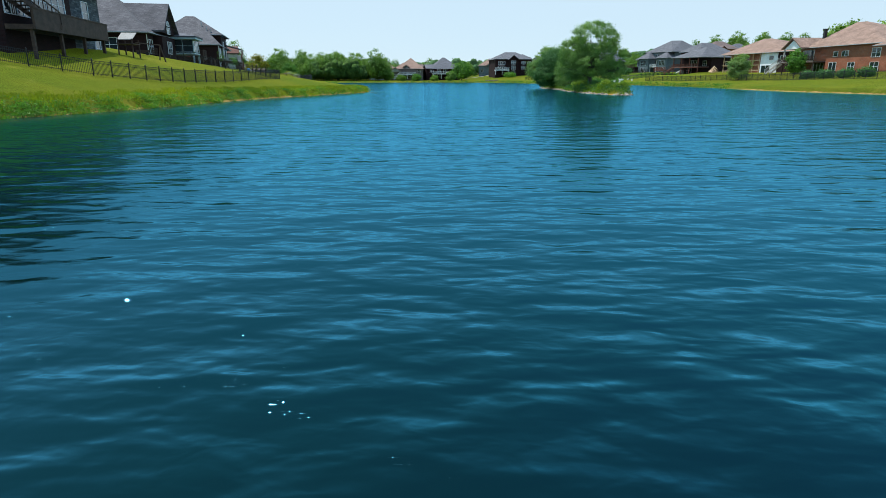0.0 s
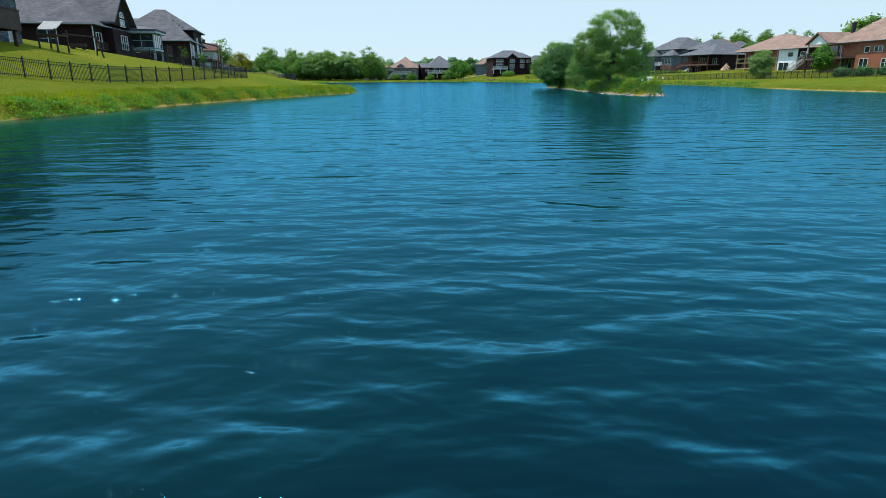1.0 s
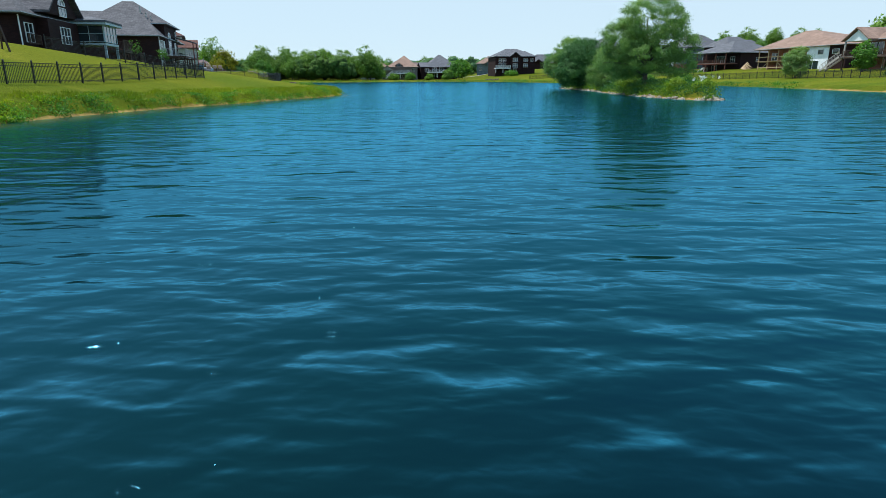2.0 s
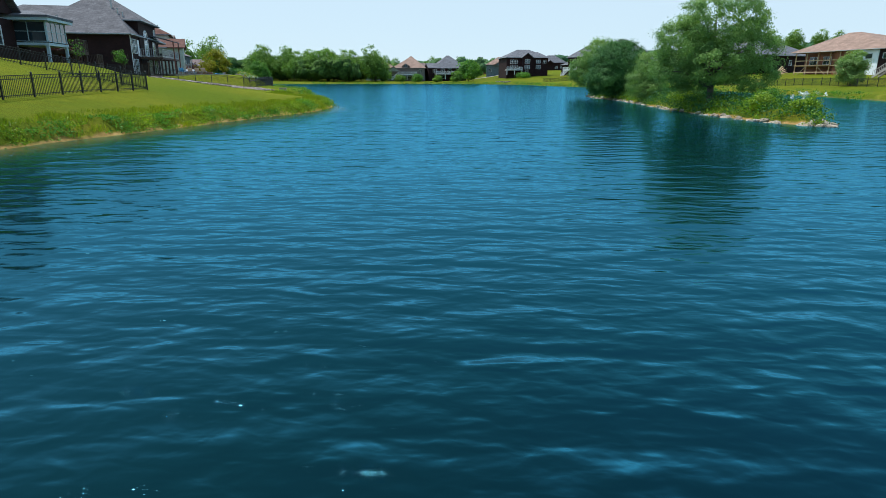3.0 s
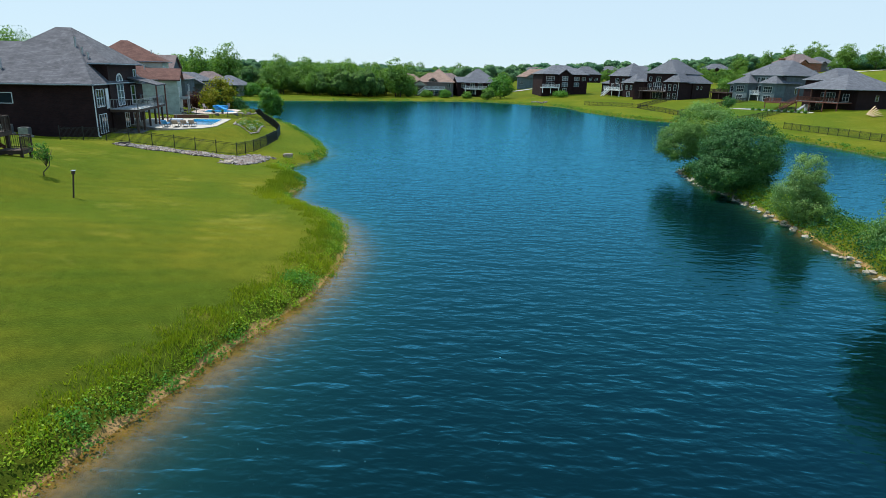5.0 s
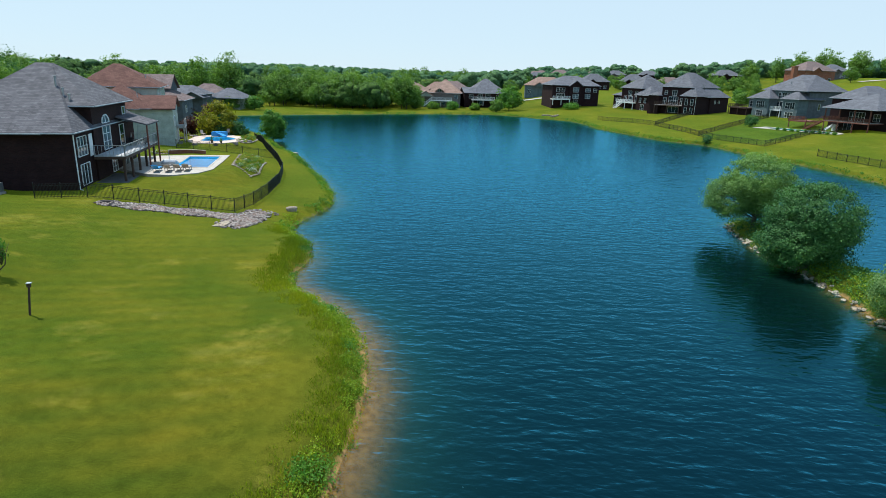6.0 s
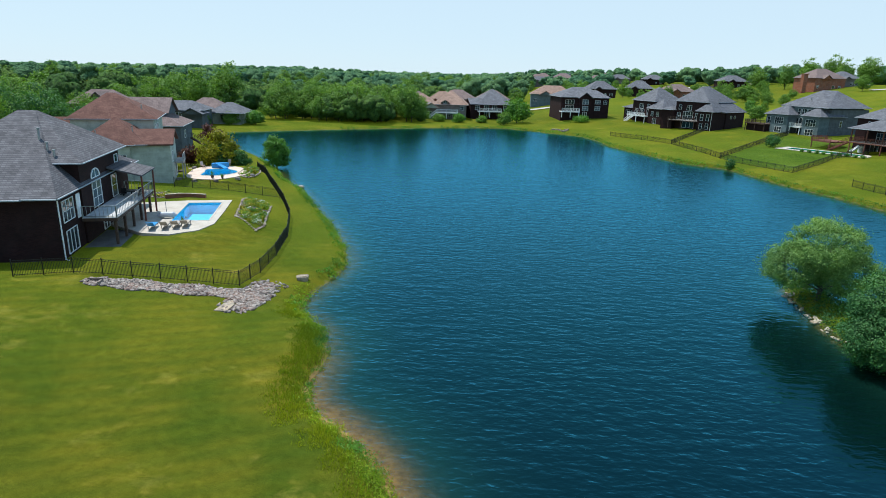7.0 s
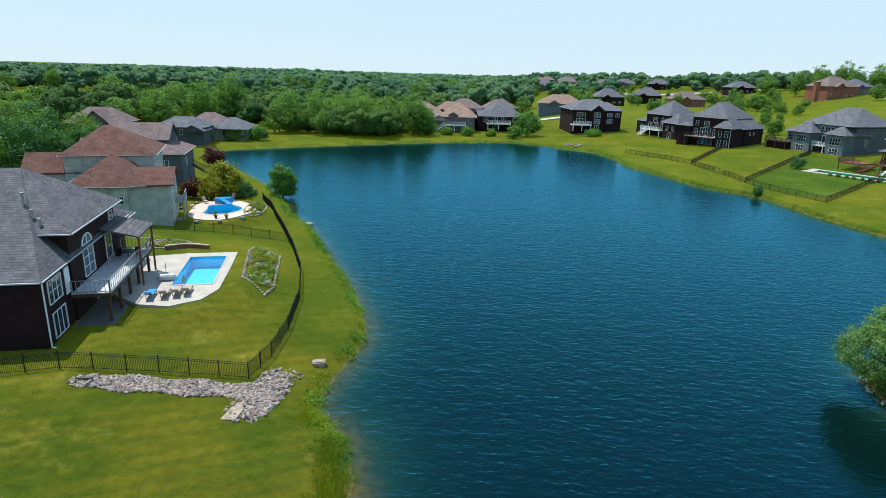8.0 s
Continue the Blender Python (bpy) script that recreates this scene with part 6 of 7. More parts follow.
def woods_mesh(trees, seed, mat, leafy, knobs):
    """Crowns heaped from small rough lobes, with loose leaf sprays over them. trees: rows of x, y, z, height, radius, spray size."""
    r = np.random.default_rng(seed)
    bm = bmesh.new()
    bmesh.ops.create_icosphere(bm, subdivisions=1, radius=1.0)
    bm.verts.ensure_lookup_table()
    sv = np.array([v.co[:] for v in bm.verts])
    sf = np.array([[v.index for v in f.verts] for f in bm.faces])
    bm.free()
    models, sprays = [], []
    for k in range(9):
        tall = r.uniform(0.85, 1.1)
        lobes = [(0, 0, 0.45, 0.36, 0.36, 0.34 * tall)]
        for j in range(knobs - 1):
            up, a = r.uniform(-0.25, 1.0), r.uniform(0, 6.28) + 2.4 * j
            w = math.sqrt(max(0.0, 1 - up * up)) * r.uniform(0.75, 1.1)
            q = r.uniform(0.14, 0.27)
            lobes.append((0.34 * w * math.cos(a), 0.34 * w * math.sin(a), 0.45 + 0.36 * tall * up, q, q, q * 0.85))
        vs = []
        for l in lobes:
            turn = Euler(r.uniform(0, 6.28, 3)).to_matrix()
            p = sv @ np.array(turn).T * r.uniform(0.78, 1.2, (len(sv), 1))
            vs.append(np.array(l[:3]) + p * np.array(l[3:]))
        models.append(np.concatenate(vs))
        sprays.append(crown_points(lobes[1:], 90, leafy, np.random.default_rng(seed + k), 0.05, 0.85)[1:])
    t = np.array(trees)
    t[:, 0], t[:, 1], t[:, 2] = metres(t[:, 0], t[:, 1], t[:, 2])
    t[:, 3:] *= 1.1
    n = len(t)
    pick = r.integers(0, 9, n)
    a = r.uniform(0, 6.28, n)
    ca, sa = np.cos(a)[:, None], np.sin(a)[:, None]

    def put(pts):
        return np.stack([(pts[..., 0] * ca - pts[..., 1] * sa) * t[:, 4:5] * 2 + t[:, 0:1], (pts[..., 0] * sa + pts[..., 1] * ca) * t[:, 4:5] * 2 + t[:, 1:2], pts[..., 2] * t[:, 3:4] + t[:, 2:3]], -1)

    m = len(sv) * knobs
    V1 = put(np.stack([models[k] for k in pick])).reshape(-1, 3)
    f1 = np.concatenate([sf + i * len(sv) for i in range(knobs)])
    F1 = (f1[None] + (np.arange(n) * m)[:, None, None]).reshape(-1, 3)
    o = np.stack([sprays[k][1] for k in pick])
    o = np.stack([o[..., 0] * ca - o[..., 1] * sa, o[..., 0] * sa + o[..., 1] * ca, o[..., 2]], -1).reshape(-1, 3)
    Q = leaf_quads(put(np.stack([sprays[k][0] for k in pick])).reshape(-1, 3), np.repeat(t[:, 5], leafy), r, 0.0, 0.8, o)
    V = np.concatenate([V1, Q.reshape(-1, 3)]).astype(np.float32)
    q0 = len(V1) + 4 * np.arange(len(Q))
    F = np.concatenate([F1, np.stack([q0, q0 + 1, q0 + 2], 1), np.stack([q0, q0 + 2, q0 + 3], 1)]).astype(np.int32)
    me = bpy.data.meshes.new("woods")
    me.vertices.add(len(V))
    me.vertices.foreach_set("co", V.ravel())
    me.loops.add(F.size)
    me.loops.foreach_set("vertex_index", F.ravel())
    me.polygons.add(len(F))
    me.polygons.foreach_set("loop_start", np.arange(0, F.size, 3, dtype=np.int32))
    me.polygons.foreach_set("loop_total", np.full(len(F), 3, np.int32))
    me.polygons.foreach_set("use_smooth", np.arange(len(F)) < len(F1))
    tone = r.beta(1.4, 1.6, n)
    tones = np.concatenate([np.repeat(tone, m), np.clip(np.repeat(tone, leafy * 4) + np.repeat(r.normal(0, 0.18, n * leafy), 4), 0, 1)])
    me.attributes.new("tone", "FLOAT", "POINT").data.foreach_set("value", tones.astype(np.float32))
    me.materials.append(mat)
    me.update(calc_edges=True)
    return me


KEEP_OFF = [(-48, 82, 18), (-55, 104, 18), (-70, 130, 16), (-107, 154, 15), (-92, 170, 14), (-83, 182, 14), (-17, 207, 13), (0, 212, 13), (31, 204, 15), (48, 200, 16), (66, 182, 18), (82, 165, 18), (88, 138, 20), (90, 114, 18), (88, 85, 26), (-42, 57, 14), (-38, 34, 12)]
KEEP_OFF += [(q[0], q[1], 15) for q in HILL]


def free(x, y, pad=0.0):
    return all((x - a) ** 2 + (y - b) ** 2 > (c + pad) ** 2 for a, b, c in KEEP_OFF)


def woods(count, rule, hgt, rad, clump, seed):
    r = np.random.default_rng(seed)
    xy = []
    x0, x1, y0, y1 = rule[:4]
    xs, ys = r.uniform(x0, x1, count), r.uniform(y0, y1, count)
    keep = rule[4](xs, ys)
    xs, ys = xs[keep], ys[keep]
    ok = np.array([free(a, b) for a, b in zip(xs, ys)], bool)
    xs, ys = xs[ok], ys[ok]
    ok = signed(xs, ys, LAKE_LINE) > 7
    xs, ys = xs[ok], ys[ok]
    zs = land(xs, ys)
    h = r.uniform(*hgt, len(xs))
    return [(a, b, c - 0.6, d, d * e, clump * d / 12) for a, b, c, d, e in zip(xs, ys, zs, h, r.uniform(*rad, len(xs)))]


# the wood behind the dam and the hills beyond it
belt = woods(680, (-190, -24, 178, 300, lambda x, y: (y > 181 + (x + 30) * -0.08) & (y > 172 + 0.36 * (x + 60)) & ((x > -72) | (y > 192))), (5, 11), (0.3, 0.5), 0.36, 61)
left = woods(260, (-260, -88, 60, 200, lambda x, y: (x < -100 - 0.22 * (y - 90)) & ((y < 140) | (x < -118))), (8, 15), (0.3, 0.46), 0.42, 62)
mid = woods(2500, (-520, 330, 262, 760, lambda x, y: (y > 285 - 0.1 * x) & ((x < 20) | (y > 340 + 0.0 * x)) & ~((x > 25) & (x < 190) & (y < 560) & (np.sin(x * 0.05 + y * 0.021) > -0.15))), (8, 15), (0.42, 0.62), 0.6, 63)
far_w = woods(1500, (-1500, 1500, 700, 2000, lambda x, y: y > 720), (9, 15), (0.7, 1.2), 1.0, 64)
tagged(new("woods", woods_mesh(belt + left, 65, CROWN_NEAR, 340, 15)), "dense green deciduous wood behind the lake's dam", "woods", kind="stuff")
tagged(new("hill_woods", woods_mesh(mid, 66, CROWN_HAZED, 60, 13)), "wooded slopes beyond the lakeside houses", "woods", kind="stuff")
tagged(new("far_woods", woods_mesh(far_w, 67, CROWN_HAZED, 12, 7)), "far wooded hills in hazy green", "woods", kind="stuff")

# single trees and shrubs
def round_tree(label, x, y, h, w, mat, seed, leaves=6000, size=0.2, name="tree", category="tree", group=""):
    return tree(label, x, y, [(0, 0, h * 0.62, w * 0.46, w * 0.46, h * 0.36), (w * 0.14, w * 0.1, h * 0.42, w * 0.42, w * 0.42, h * 0.3), (-w * 0.16, -w * 0.1, h * 0.36, w * 0.4, w * 0.4, h * 0.26)], leaves, size, mat,
                trunk=(h * 0.6, 0.03 * h * 0.5 + 0.05), clumps=110, seed=seed, name=name, category=category, spread=0.09 * w, group=group)


round_tree("round mid-green tree on the lake's edge", -42.6, 119.0, 6.0, 3.9, LEAF_MID, 71, 9000, 0.18)
round_tree("yellow-green ornamental tree behind the garden pool", -48.2, 111.6, 5.6, 5.2, LEAF_YELLOW, 72, 6000, 0.2)
round_tree("plum-red shrub beside the pale green house", -53.2, 112, 3.2, 3.0, LEAF_RED, 73, 3000, 0.16, "shrub", "shrub")
round_tree("plum-red tree by the far bank", -65.5, 137.5, 4.2, 4.2, LEAF_RED, 74, 3000, 0.2)
round_tree("dark green clipped shrub by the garden pool", -46.4, 113.6, 3.0, 3.6, LEAF_DARK, 75, 3500, 0.15, "shrub", "shrub")
for i, (tx, ty) in enumerate([(-50.2, 111.2), (-47.4, 111.0)]):
    tree("dark green conical evergreen", tx, ty, [(0, 0, 0.8, 0.9, 0.9, 0.8), (0, 0, 1.8, 0.65, 0.65, 0.9), (0, 0, 2.9, 0.35, 0.35, 0.8)], 3500, 0.1, LEAF_DARK, trunk=(3, 0.07), clumps=90, seed=76 + i, spread=0.15, group="evergreens by the garden pool")
tree("young staked sapling on the lawn", -29.7, 61.5, [(0, 0, 1.55, 0.48, 0.48, 0.5), (0.15, 0, 1.05, 0.38, 0.36, 0.3)], 900, 0.055, LEAF_MID, trunk=(1.7, 0.035), clumps=40, seed=80, name="sapling", spread=0.13)
tree("thin half-bare sapling on the lawn", -28.6, 55.9, [(0, 0, 1.75, 0.5, 0.5, 0.6), (0.1, 0, 1.25, 0.4, 0.4, 0.3)], 220, 0.055, LEAF_MID, trunk=(1.7, 0.035), clumps=40, seed=80, name="sapling", spread=0.13)
tree("pale weeping willow on the east bank", 60.8, 88, [(0, 0, 3.6, 1.9, 1.9, 1.4), (-0.9, 0, 2.3, 1.3, 1.4, 2.0), (0.9, 0.2, 2.2, 1.3, 1.4, 2.0), (0, -0.9, 2.0, 1.4, 1.2, 1.9)], 14000, 0.11, LEAF_PALE, trunk=(3.6, 0.15), clumps=180, seed=82, spread=0.3)
round_tree("small green tree in front of the red brick house", 72, 88, 5.0, 3.6, LEAF_MID, 83, 3000, 0.2)
round_tree("young round tree on the east lawn", 100, 214, 4.6, 4.2, LEAF_MID, 84, 2500, 0.25)
round_tree("round dark bush at the east waterline", 44.4, 131.3, 1.9, 1.9, LEAF_DARK, 85, 1500, 0.12, "bush", "bush")
round_tree("dark bush beside the covered pool", 63.0, 147.0, 3.0, 3.4, LEAF_DARK, 86, 1800, 0.16, "bush", "bush")
for i, (tx, ty, th, tw) in enumerate([(8.5, 196, 8.5, 8), (3.5, 191, 4.2, 4), (-19, 194, 2.6, 4), (-12, 193.5, 3.0, 4), (-4, 194.5, 2.4, 3.4), (-78, 168, 4, 4.5), (-72, 170, 4.2, 4.5), (-84, 163, 3.8, 4.2), (128, 262, 8, 7),
                                     (30, 192.5, 2.2, 5), (75, 200, 6, 5), (88, 192, 5, 5)]):
    round_tree("leafy green garden tree by the far houses" if ty < 220 else "large tree on the hill's edge", tx, ty, th, tw, LEAF_WOODS if i % 3 else LEAF_MID, 90 + i, 3200, 0.035 * th + 0.12, group="far trees")
round_tree("big tree behind the half-built house", 118, 128, 13, 10, LEAF_WOODS, 120, 4000, 0.5)
round_tree("big tree behind the half-built house", 112, 108, 12, 10, LEAF_WOODS, 121, 4000, 0.5)

# leafy trees of the wood's edge and between the hill's houses: a few built, the rest copies of them
MASTERS = []
for i, (mh, mw) in enumerate([(11, 8.5), (13, 8), (9.5, 9), (12, 10.5), (8, 6.5), (14, 9)]):
    MASTERS.append(tree("leafy deciduous tree in the wood behind the dam", -70 + 8 * i, 186 + 2.5 * (i % 3), [(0, 0, mh * 0.70, mw * 0.34, mw * 0.36, mh * 0.27), (mw * 0.2, mw * 0.12, mh * 0.48, mw * 0.34, mw * 0.32, mh * 0.24), (-mw * 0.22, 0, mh * 0.44, mw * 0.33, mw * 0.33, mh * 0.25),
                                                                                       (0, -mw * 0.22, mh * 0.36, mw * 0.36, mw * 0.34, mh * 0.24), (mw * 0.1, mw * 0.24, mh * 0.58, mw * 0.3, mw * 0.3, mh * 0.22)],
                        4200, 0.30, LEAF_WOODS, trunk=(mh * 0.7, 0.17), clumps=190, seed=300 + i, spread=0.62, hollow=0.7, group="trees of the wood"))
r = np.random.default_rng(310)


def plant(x, y, grow, label=""):
    ob = copy_thing(MASTERS[int(r.integers(6))], pose(*metres(x, y, floor_z(x, y) - 0.2), 0, 0, r.uniform(0, 360)) @ Matrix.Diagonal((grow * 1.1, grow * 1.1, grow * r.uniform(1.0, 1.25), 1)))
    if label:
        tagged(ob, label, "tree", "trees on the hill")


for k in range(64):
    tx = r.uniform(-76, -24)
    ty = 182.5 + 0.36 * max(0, tx + 60) * 0.55 + r.uniform(0, 1) ** 1.6 * 26
    if free(tx, ty, -5):
        plant(tx, ty, r.uniform(0.55, 0.9))
for k in range(60):
    tx, ty = r.uniform(8, 150), r.uniform(232, 420)
    if free(tx, ty, -4) and abs(ty - 240) > 4:
        plant(tx, ty, r.uniform(0.4, 0.72), "leafy tree between the houses on the hill")
for k in range(12):
    tx, ty = r.uniform(66, 140), r.uniform(216, 262)
    if free(tx, ty, -4):
        plant(tx, ty, r.uniform(0.3, 0.55), "young leafy tree behind the east gardens")
for tx, ty, g in ((150, 262, 0.9), (146, 276, 1.1), (160, 300, 1.2), (176, 305, 1.3), (190, 306, 1.35), (204, 300, 1.4), (216, 296, 1.4), (228, 292, 1.35), (182, 262, 0.8), (198, 318, 1.5), (214, 320, 1.5), (232, 318, 1.5), (136, 268, 0.8), (126, 272, 0.75), (116, 268, 0.7), (246, 300, 1.4), (168, 318, 1.4)):
    plant(tx, ty, g * (0.74 if tx > 165 else 0.5), "large leafy tree on the hill's edge")
for k in range(46):
    tx, ty = r.uniform(-330, 10), r.uniform(300, 430)
    plant(tx, ty, r.uniform(0.7, 1.12), "tall tree rising over the far wood")
for k in range(34):
    tx, ty = r.uniform(-150, -98), r.uniform(118, 215)
    if free(tx, ty, -2):
        plant(tx, ty, r.uniform(0.8, 1.2))
for i, (sx_, sy_) in enumerate([(-50.8, 112.5), (-49.6, 113.2), (-48.4, 113.8), (-47.2, 114.2)]):
    tree("narrow dark evergreen shrub in a row behind the garden pool", sx_, sy_, [(0, 0, 1.3, 0.6, 0.6, 1.2), (0, 0, 2.2, 0.35, 0.35, 0.9)], 1500, 0.09, LEAF_DARK, trunk=(1.5, 0.05), clumps=60, seed=340 + i, category="shrub", name="evergreen_shrub", spread=0.16, hollow=0.4, group="evergreens by the garden pool")

# weeds along the western bank, tallest near the camera's start
def along(line, x0, x1, y0, y1, lo, hi, dens, seed):
    r = np.random.default_rng(seed)
    sel = line[(line[:, 0] > x0) & (line[:, 0] < x1) & (line[:, 1] > y0) & (line[:, 1] < y1)]
    p = np.repeat(sel, dens, 0)
    nxt = np.roll(sel, -1, 0)
    t = nxt - sel
    t[np.linalg.norm(t, axis=1) > 4] = (0, 1)
    t /= np.linalg.norm(t, axis=1)[:, None] + 1e-9
    nrm = np.repeat(np.stack([-t[:, 1], t[:, 0]], 1), dens, 0)
    off = r.uniform(lo, hi, len(p))[:, None]
    q = p + nrm * off + r.normal(0, 0.5, p.shape)
    d = signed(q[:, 0], q[:, 1], line)
    q = q[(d > lo * 0.5) & (d < hi * 1.4)]
    return np.column_stack([q, land(q[:, 0], q[:, 1])])


def patchy(q, scale, seed):
    return np.array([noise.noise(Vector((a * scale, b * scale, seed))) for a, b in q[:, :2]])


# mounds of broad leaves over the water's edge, thinning into long grass towards the lawn
wc = along(LAKE_LINE, -30, -8, 4, 74, 0.12, 1.6, 84, 131)
back = signed(wc[:, 0], wc[:, 1], LAKE_LINE)
wh = np.random.default_rng(5).uniform(0.22, 0.5, len(wc)) * np.interp(wc[:, 1], [15, 28, 45, 60, 66], [0.9, 0.75, 0.9, 0.85, 0.5]) * np.interp(back, [0, 0.4, 0.9, 1.6], [0.75, 1.0, 0.6, 0.15])
nearby = along(LAKE_LINE, -30, -8, 4, 31, -0.12, 0.55, 46, 142)
scatter_plants("shore_weeds", "dark rank weeds hanging over the water", "weeds", nearby, np.random.default_rng(14).uniform(0.16, 0.42, len(nearby)) * np.clip(1 + patchy(nearby, 0.6, 3.0), 0.4, 1.7), LEAF_MID, 40, 0.055, 143)
wh = wh * np.clip(0.9 + 1.3 * patchy(wc, 0.5, 2.0), 0.25, 1.9)
dark = patchy(wc, 0.8, 7.0) - 0.5 * back > -0.15
low = (wh < 0.16) & ~dark
scatter_plants("bank_weeds", "rank broad-leaved weeds along the clay bank", "weeds", wc[~low & ~dark], wh[~low & ~dark], LEAF_WEED, 34, 0.05, 132)
scatter_plants("dark_weeds", "darker broad-leaved weeds at the water's edge", "weeds", wc[dark], wh[dark] * 1.15, LEAF_MID, 34, 0.055, 134)
scatter_plants("bank_grass", "long yellow-green grass along the clay bank", "grass", wc[low], wh[low] + 0.1, LEAF_GRASS, 18, 0.12, 138, blades=True)
nc = along(LAKE_LINE, -48, -8, 66, 124, 0.0, 0.75, 34, 144)
nc = nc[patchy(nc, 0.3, 5.0) > -0.22]
scatter_plants("bank_fringe", "uneven fringe of weeds along the northern bank", "weeds", nc, np.random.default_rng(15).uniform(0.12, 0.42, len(nc)) * np.clip(1 + patchy(nc, 0.5, 6.0), 0.4, 1.6), LEAF_WEED, 18, 0.065, 145)
ec = along(LAKE_LINE, -48, 56, 74, 186, 0.0, 0.8, 16, 135)
ec = ec[(ec[:, 0] > 0) | (patchy(ec, 0.35, 4.0) > -0.1)]
scatter_plants("shore_grass", "long grass tufts along the far shore", "grass", ec, np.random.default_rng(7).uniform(0.15, 0.5, len(ec)), LEAF_MID, 12, 0.11, 136)
ic = np.column_stack([np.random.default_rng(8).uniform(16.8, 23, 2600), np.random.default_rng(9).uniform(44, 82, 2600)])
ic = ic[signed(ic[:, 0], ic[:, 1], ISLAND_LINE) < -0.2]
ic = np.column_stack([ic, land(ic[:, 0], ic[:, 1])])
scatter_plants("islet_weeds", "mixed weeds and grass covering the islet", "weeds", ic[::2], np.random.default_rng(10).uniform(0.15, 0.7, len(ic[::2])), LEAF_WEED, 26, 0.075, 137)
scatter_plants("islet_undergrowth", "dark shrubby undergrowth beneath the islet's trees", "undergrowth", ic[1::2], np.random.default_rng(12).uniform(0.3, 1.0, len(ic[1::2])), LEAF_DARK, 30, 0.075, 141)

# big garden trees behind the brown house
for i, (tx, ty, th, tw) in enumerate([(-77, 100, 11, 9), (-84, 108, 12, 10), (-90, 117, 12, 10), (-82, 118, 10, 8), (-96, 126, 12, 10), (-92, 104, 12, 10), (-100, 112, 13, 11), (-76, 90, 10, 9), (-88, 94, 12, 10), (-104, 138, 11, 9), (-96, 140, 9, 8), (-84, 128, 7, 6)]):
    round_tree("tall leafy green garden tree behind the houses", tx, ty, th, tw, LEAF_WOODS if i % 3 == 1 else LEAF_DARK, 200 + i, 11000, 0.19, group="trees behind the west houses")

# ---- small things of the gardens ----
def flower_bed(label, outline, seed, flowers, count=34):
    """A bed draped on the ground inside a stone edging; the outline is in the world."""
    r = np.random.default_rng(seed)
    cx, cy = np.mean(outline, 0)
    z0 = floor_z(cx, cy)
    ob = empty("flower_bed", cx, cy, z0, 0, label, "flower bed", size=(1, 1, 1))
    n = len(outline)
    g = Geo()
    base = ob.matrix_world.translation.copy()

    def rest(px, py, up):
        return Vector(metres(px, py, floor_z(px, py) + up)) - base

    g.add([rest(*p, 0.05) for p in outline] + [(0, 0, 0.1)], [(i, (i + 1) % n, n) for i in range(n)])
    part("soil", g, BARK, ob, "dark soil")
    for i in range(n):
        a, b = outline[i], outline[(i + 1) % n]
        m = max(2, int(math.dist((1.1 * a[0], 1.6 * a[1]), (1.1 * b[0], 1.6 * b[1])) / 0.36))
        for k in range(m):
            s = new("edging_stone", STONES[int(r.integers(7))])
            s.parent = ob
            px, py = a[0] + (b[0] - a[0]) * k / m, a[1] + (b[1] - a[1]) * k / m
            s.matrix_basis = pose(*rest(px, py, 0.06), 0, 0, r.uniform(0, 360)) @ Matrix.Scale(r.uniform(0.13, 0.2), 4)
    xs, ys = [p[0] for p in outline], [p[1] for p in outline]
    made = 0
    for k in range(900):
        px, py = r.uniform(min(xs), max(xs)), r.uniform(min(ys), max(ys))
        if made >= count or signed(np.array([px]), np.array([py]), np.array(outline))[0] > -0.3:
            continue
        made += 1
        w, hh = r.uniform(0.18, 0.48), r.uniform(0.15, 0.5)
        c, pts, out = crown_points([(0, 0, hh * 0.5, w, w, hh * 0.6)], 16, 240, r, 0.1, 0.4)
        m = (LEAF_WEED, LEAF_MID, LEAF_PALE, LEAF_YELLOW)[int(r.integers(4))]
        pl = part("plant", quad_mesh("plant", leaf_quads(pts, 0.055, r, out=out), m), None, ob)
        pl.location = rest(px, py, 0)
        if r.random() < flowers:
            part("blossom", quad_mesh("blossom", leaf_quads(pts[:70] + out[:70] * 0.07, 0.055, r, out=out[:70]), PETAL_YELLOW if r.random() < 0.75 else PETAL_WHITE), None, pl)
    return ob


flower_bed("stone-edged bed of yellow flowers and shrubs on the lawn", [(-29.3, 85.6), (-29.1, 86.9), (-30.4, 90.8), (-31.8, 94.2), (-34.6, 94.2), (-34.2, 92.6), (-32.0, 87.2)], 151, 0.42, 95)
flower_bed("rounded stone-edged bed with rusty shrubs by the garden pool", [(-41.2 + 1.3 * math.cos(a) - 0.6 * math.sin(a), 107.6 + 3.0 * math.sin(a)) for a in np.linspace(0, 6.28, 12, endpoint=False)], 152, 0.1, 40)
flower_bed("curved planting bed with a low stone wall by the patio", [(-44.0 + 2.2 * math.cos(a), 94.4 + 1.5 * math.sin(a)) for a in np.linspace(0, 6.28, 12, endpoint=False)], 153, 0.15, 40)


def lounger(x, y, z, turn, mat, label):
    ob = empty("sun_lounger", x, y, z, turn, label, "sun lounger", "loungers by the pool")
    g = Geo()
    for s in (-0.29, 0.29):
        g.beam((s, -0.95, 0.3), (s, 0.35, 0.3), 0.05)
        for yy in (-0.85, 0.25):
            g.beam((s, yy, 0.0), (s, yy, 0.3), 0.05)
    part("lounger_frame", g, GREY_WOOD, ob)
    part("seat", Geo().box(-0.3, 0.3, -0.98, 0.35, 0.32, 0.38), mat, ob)
    part("backrest", Geo().beam((0, 0.36, 0.34), (0, 0.95, 0.78), 0.6, 0.06), mat, ob)
    return ob


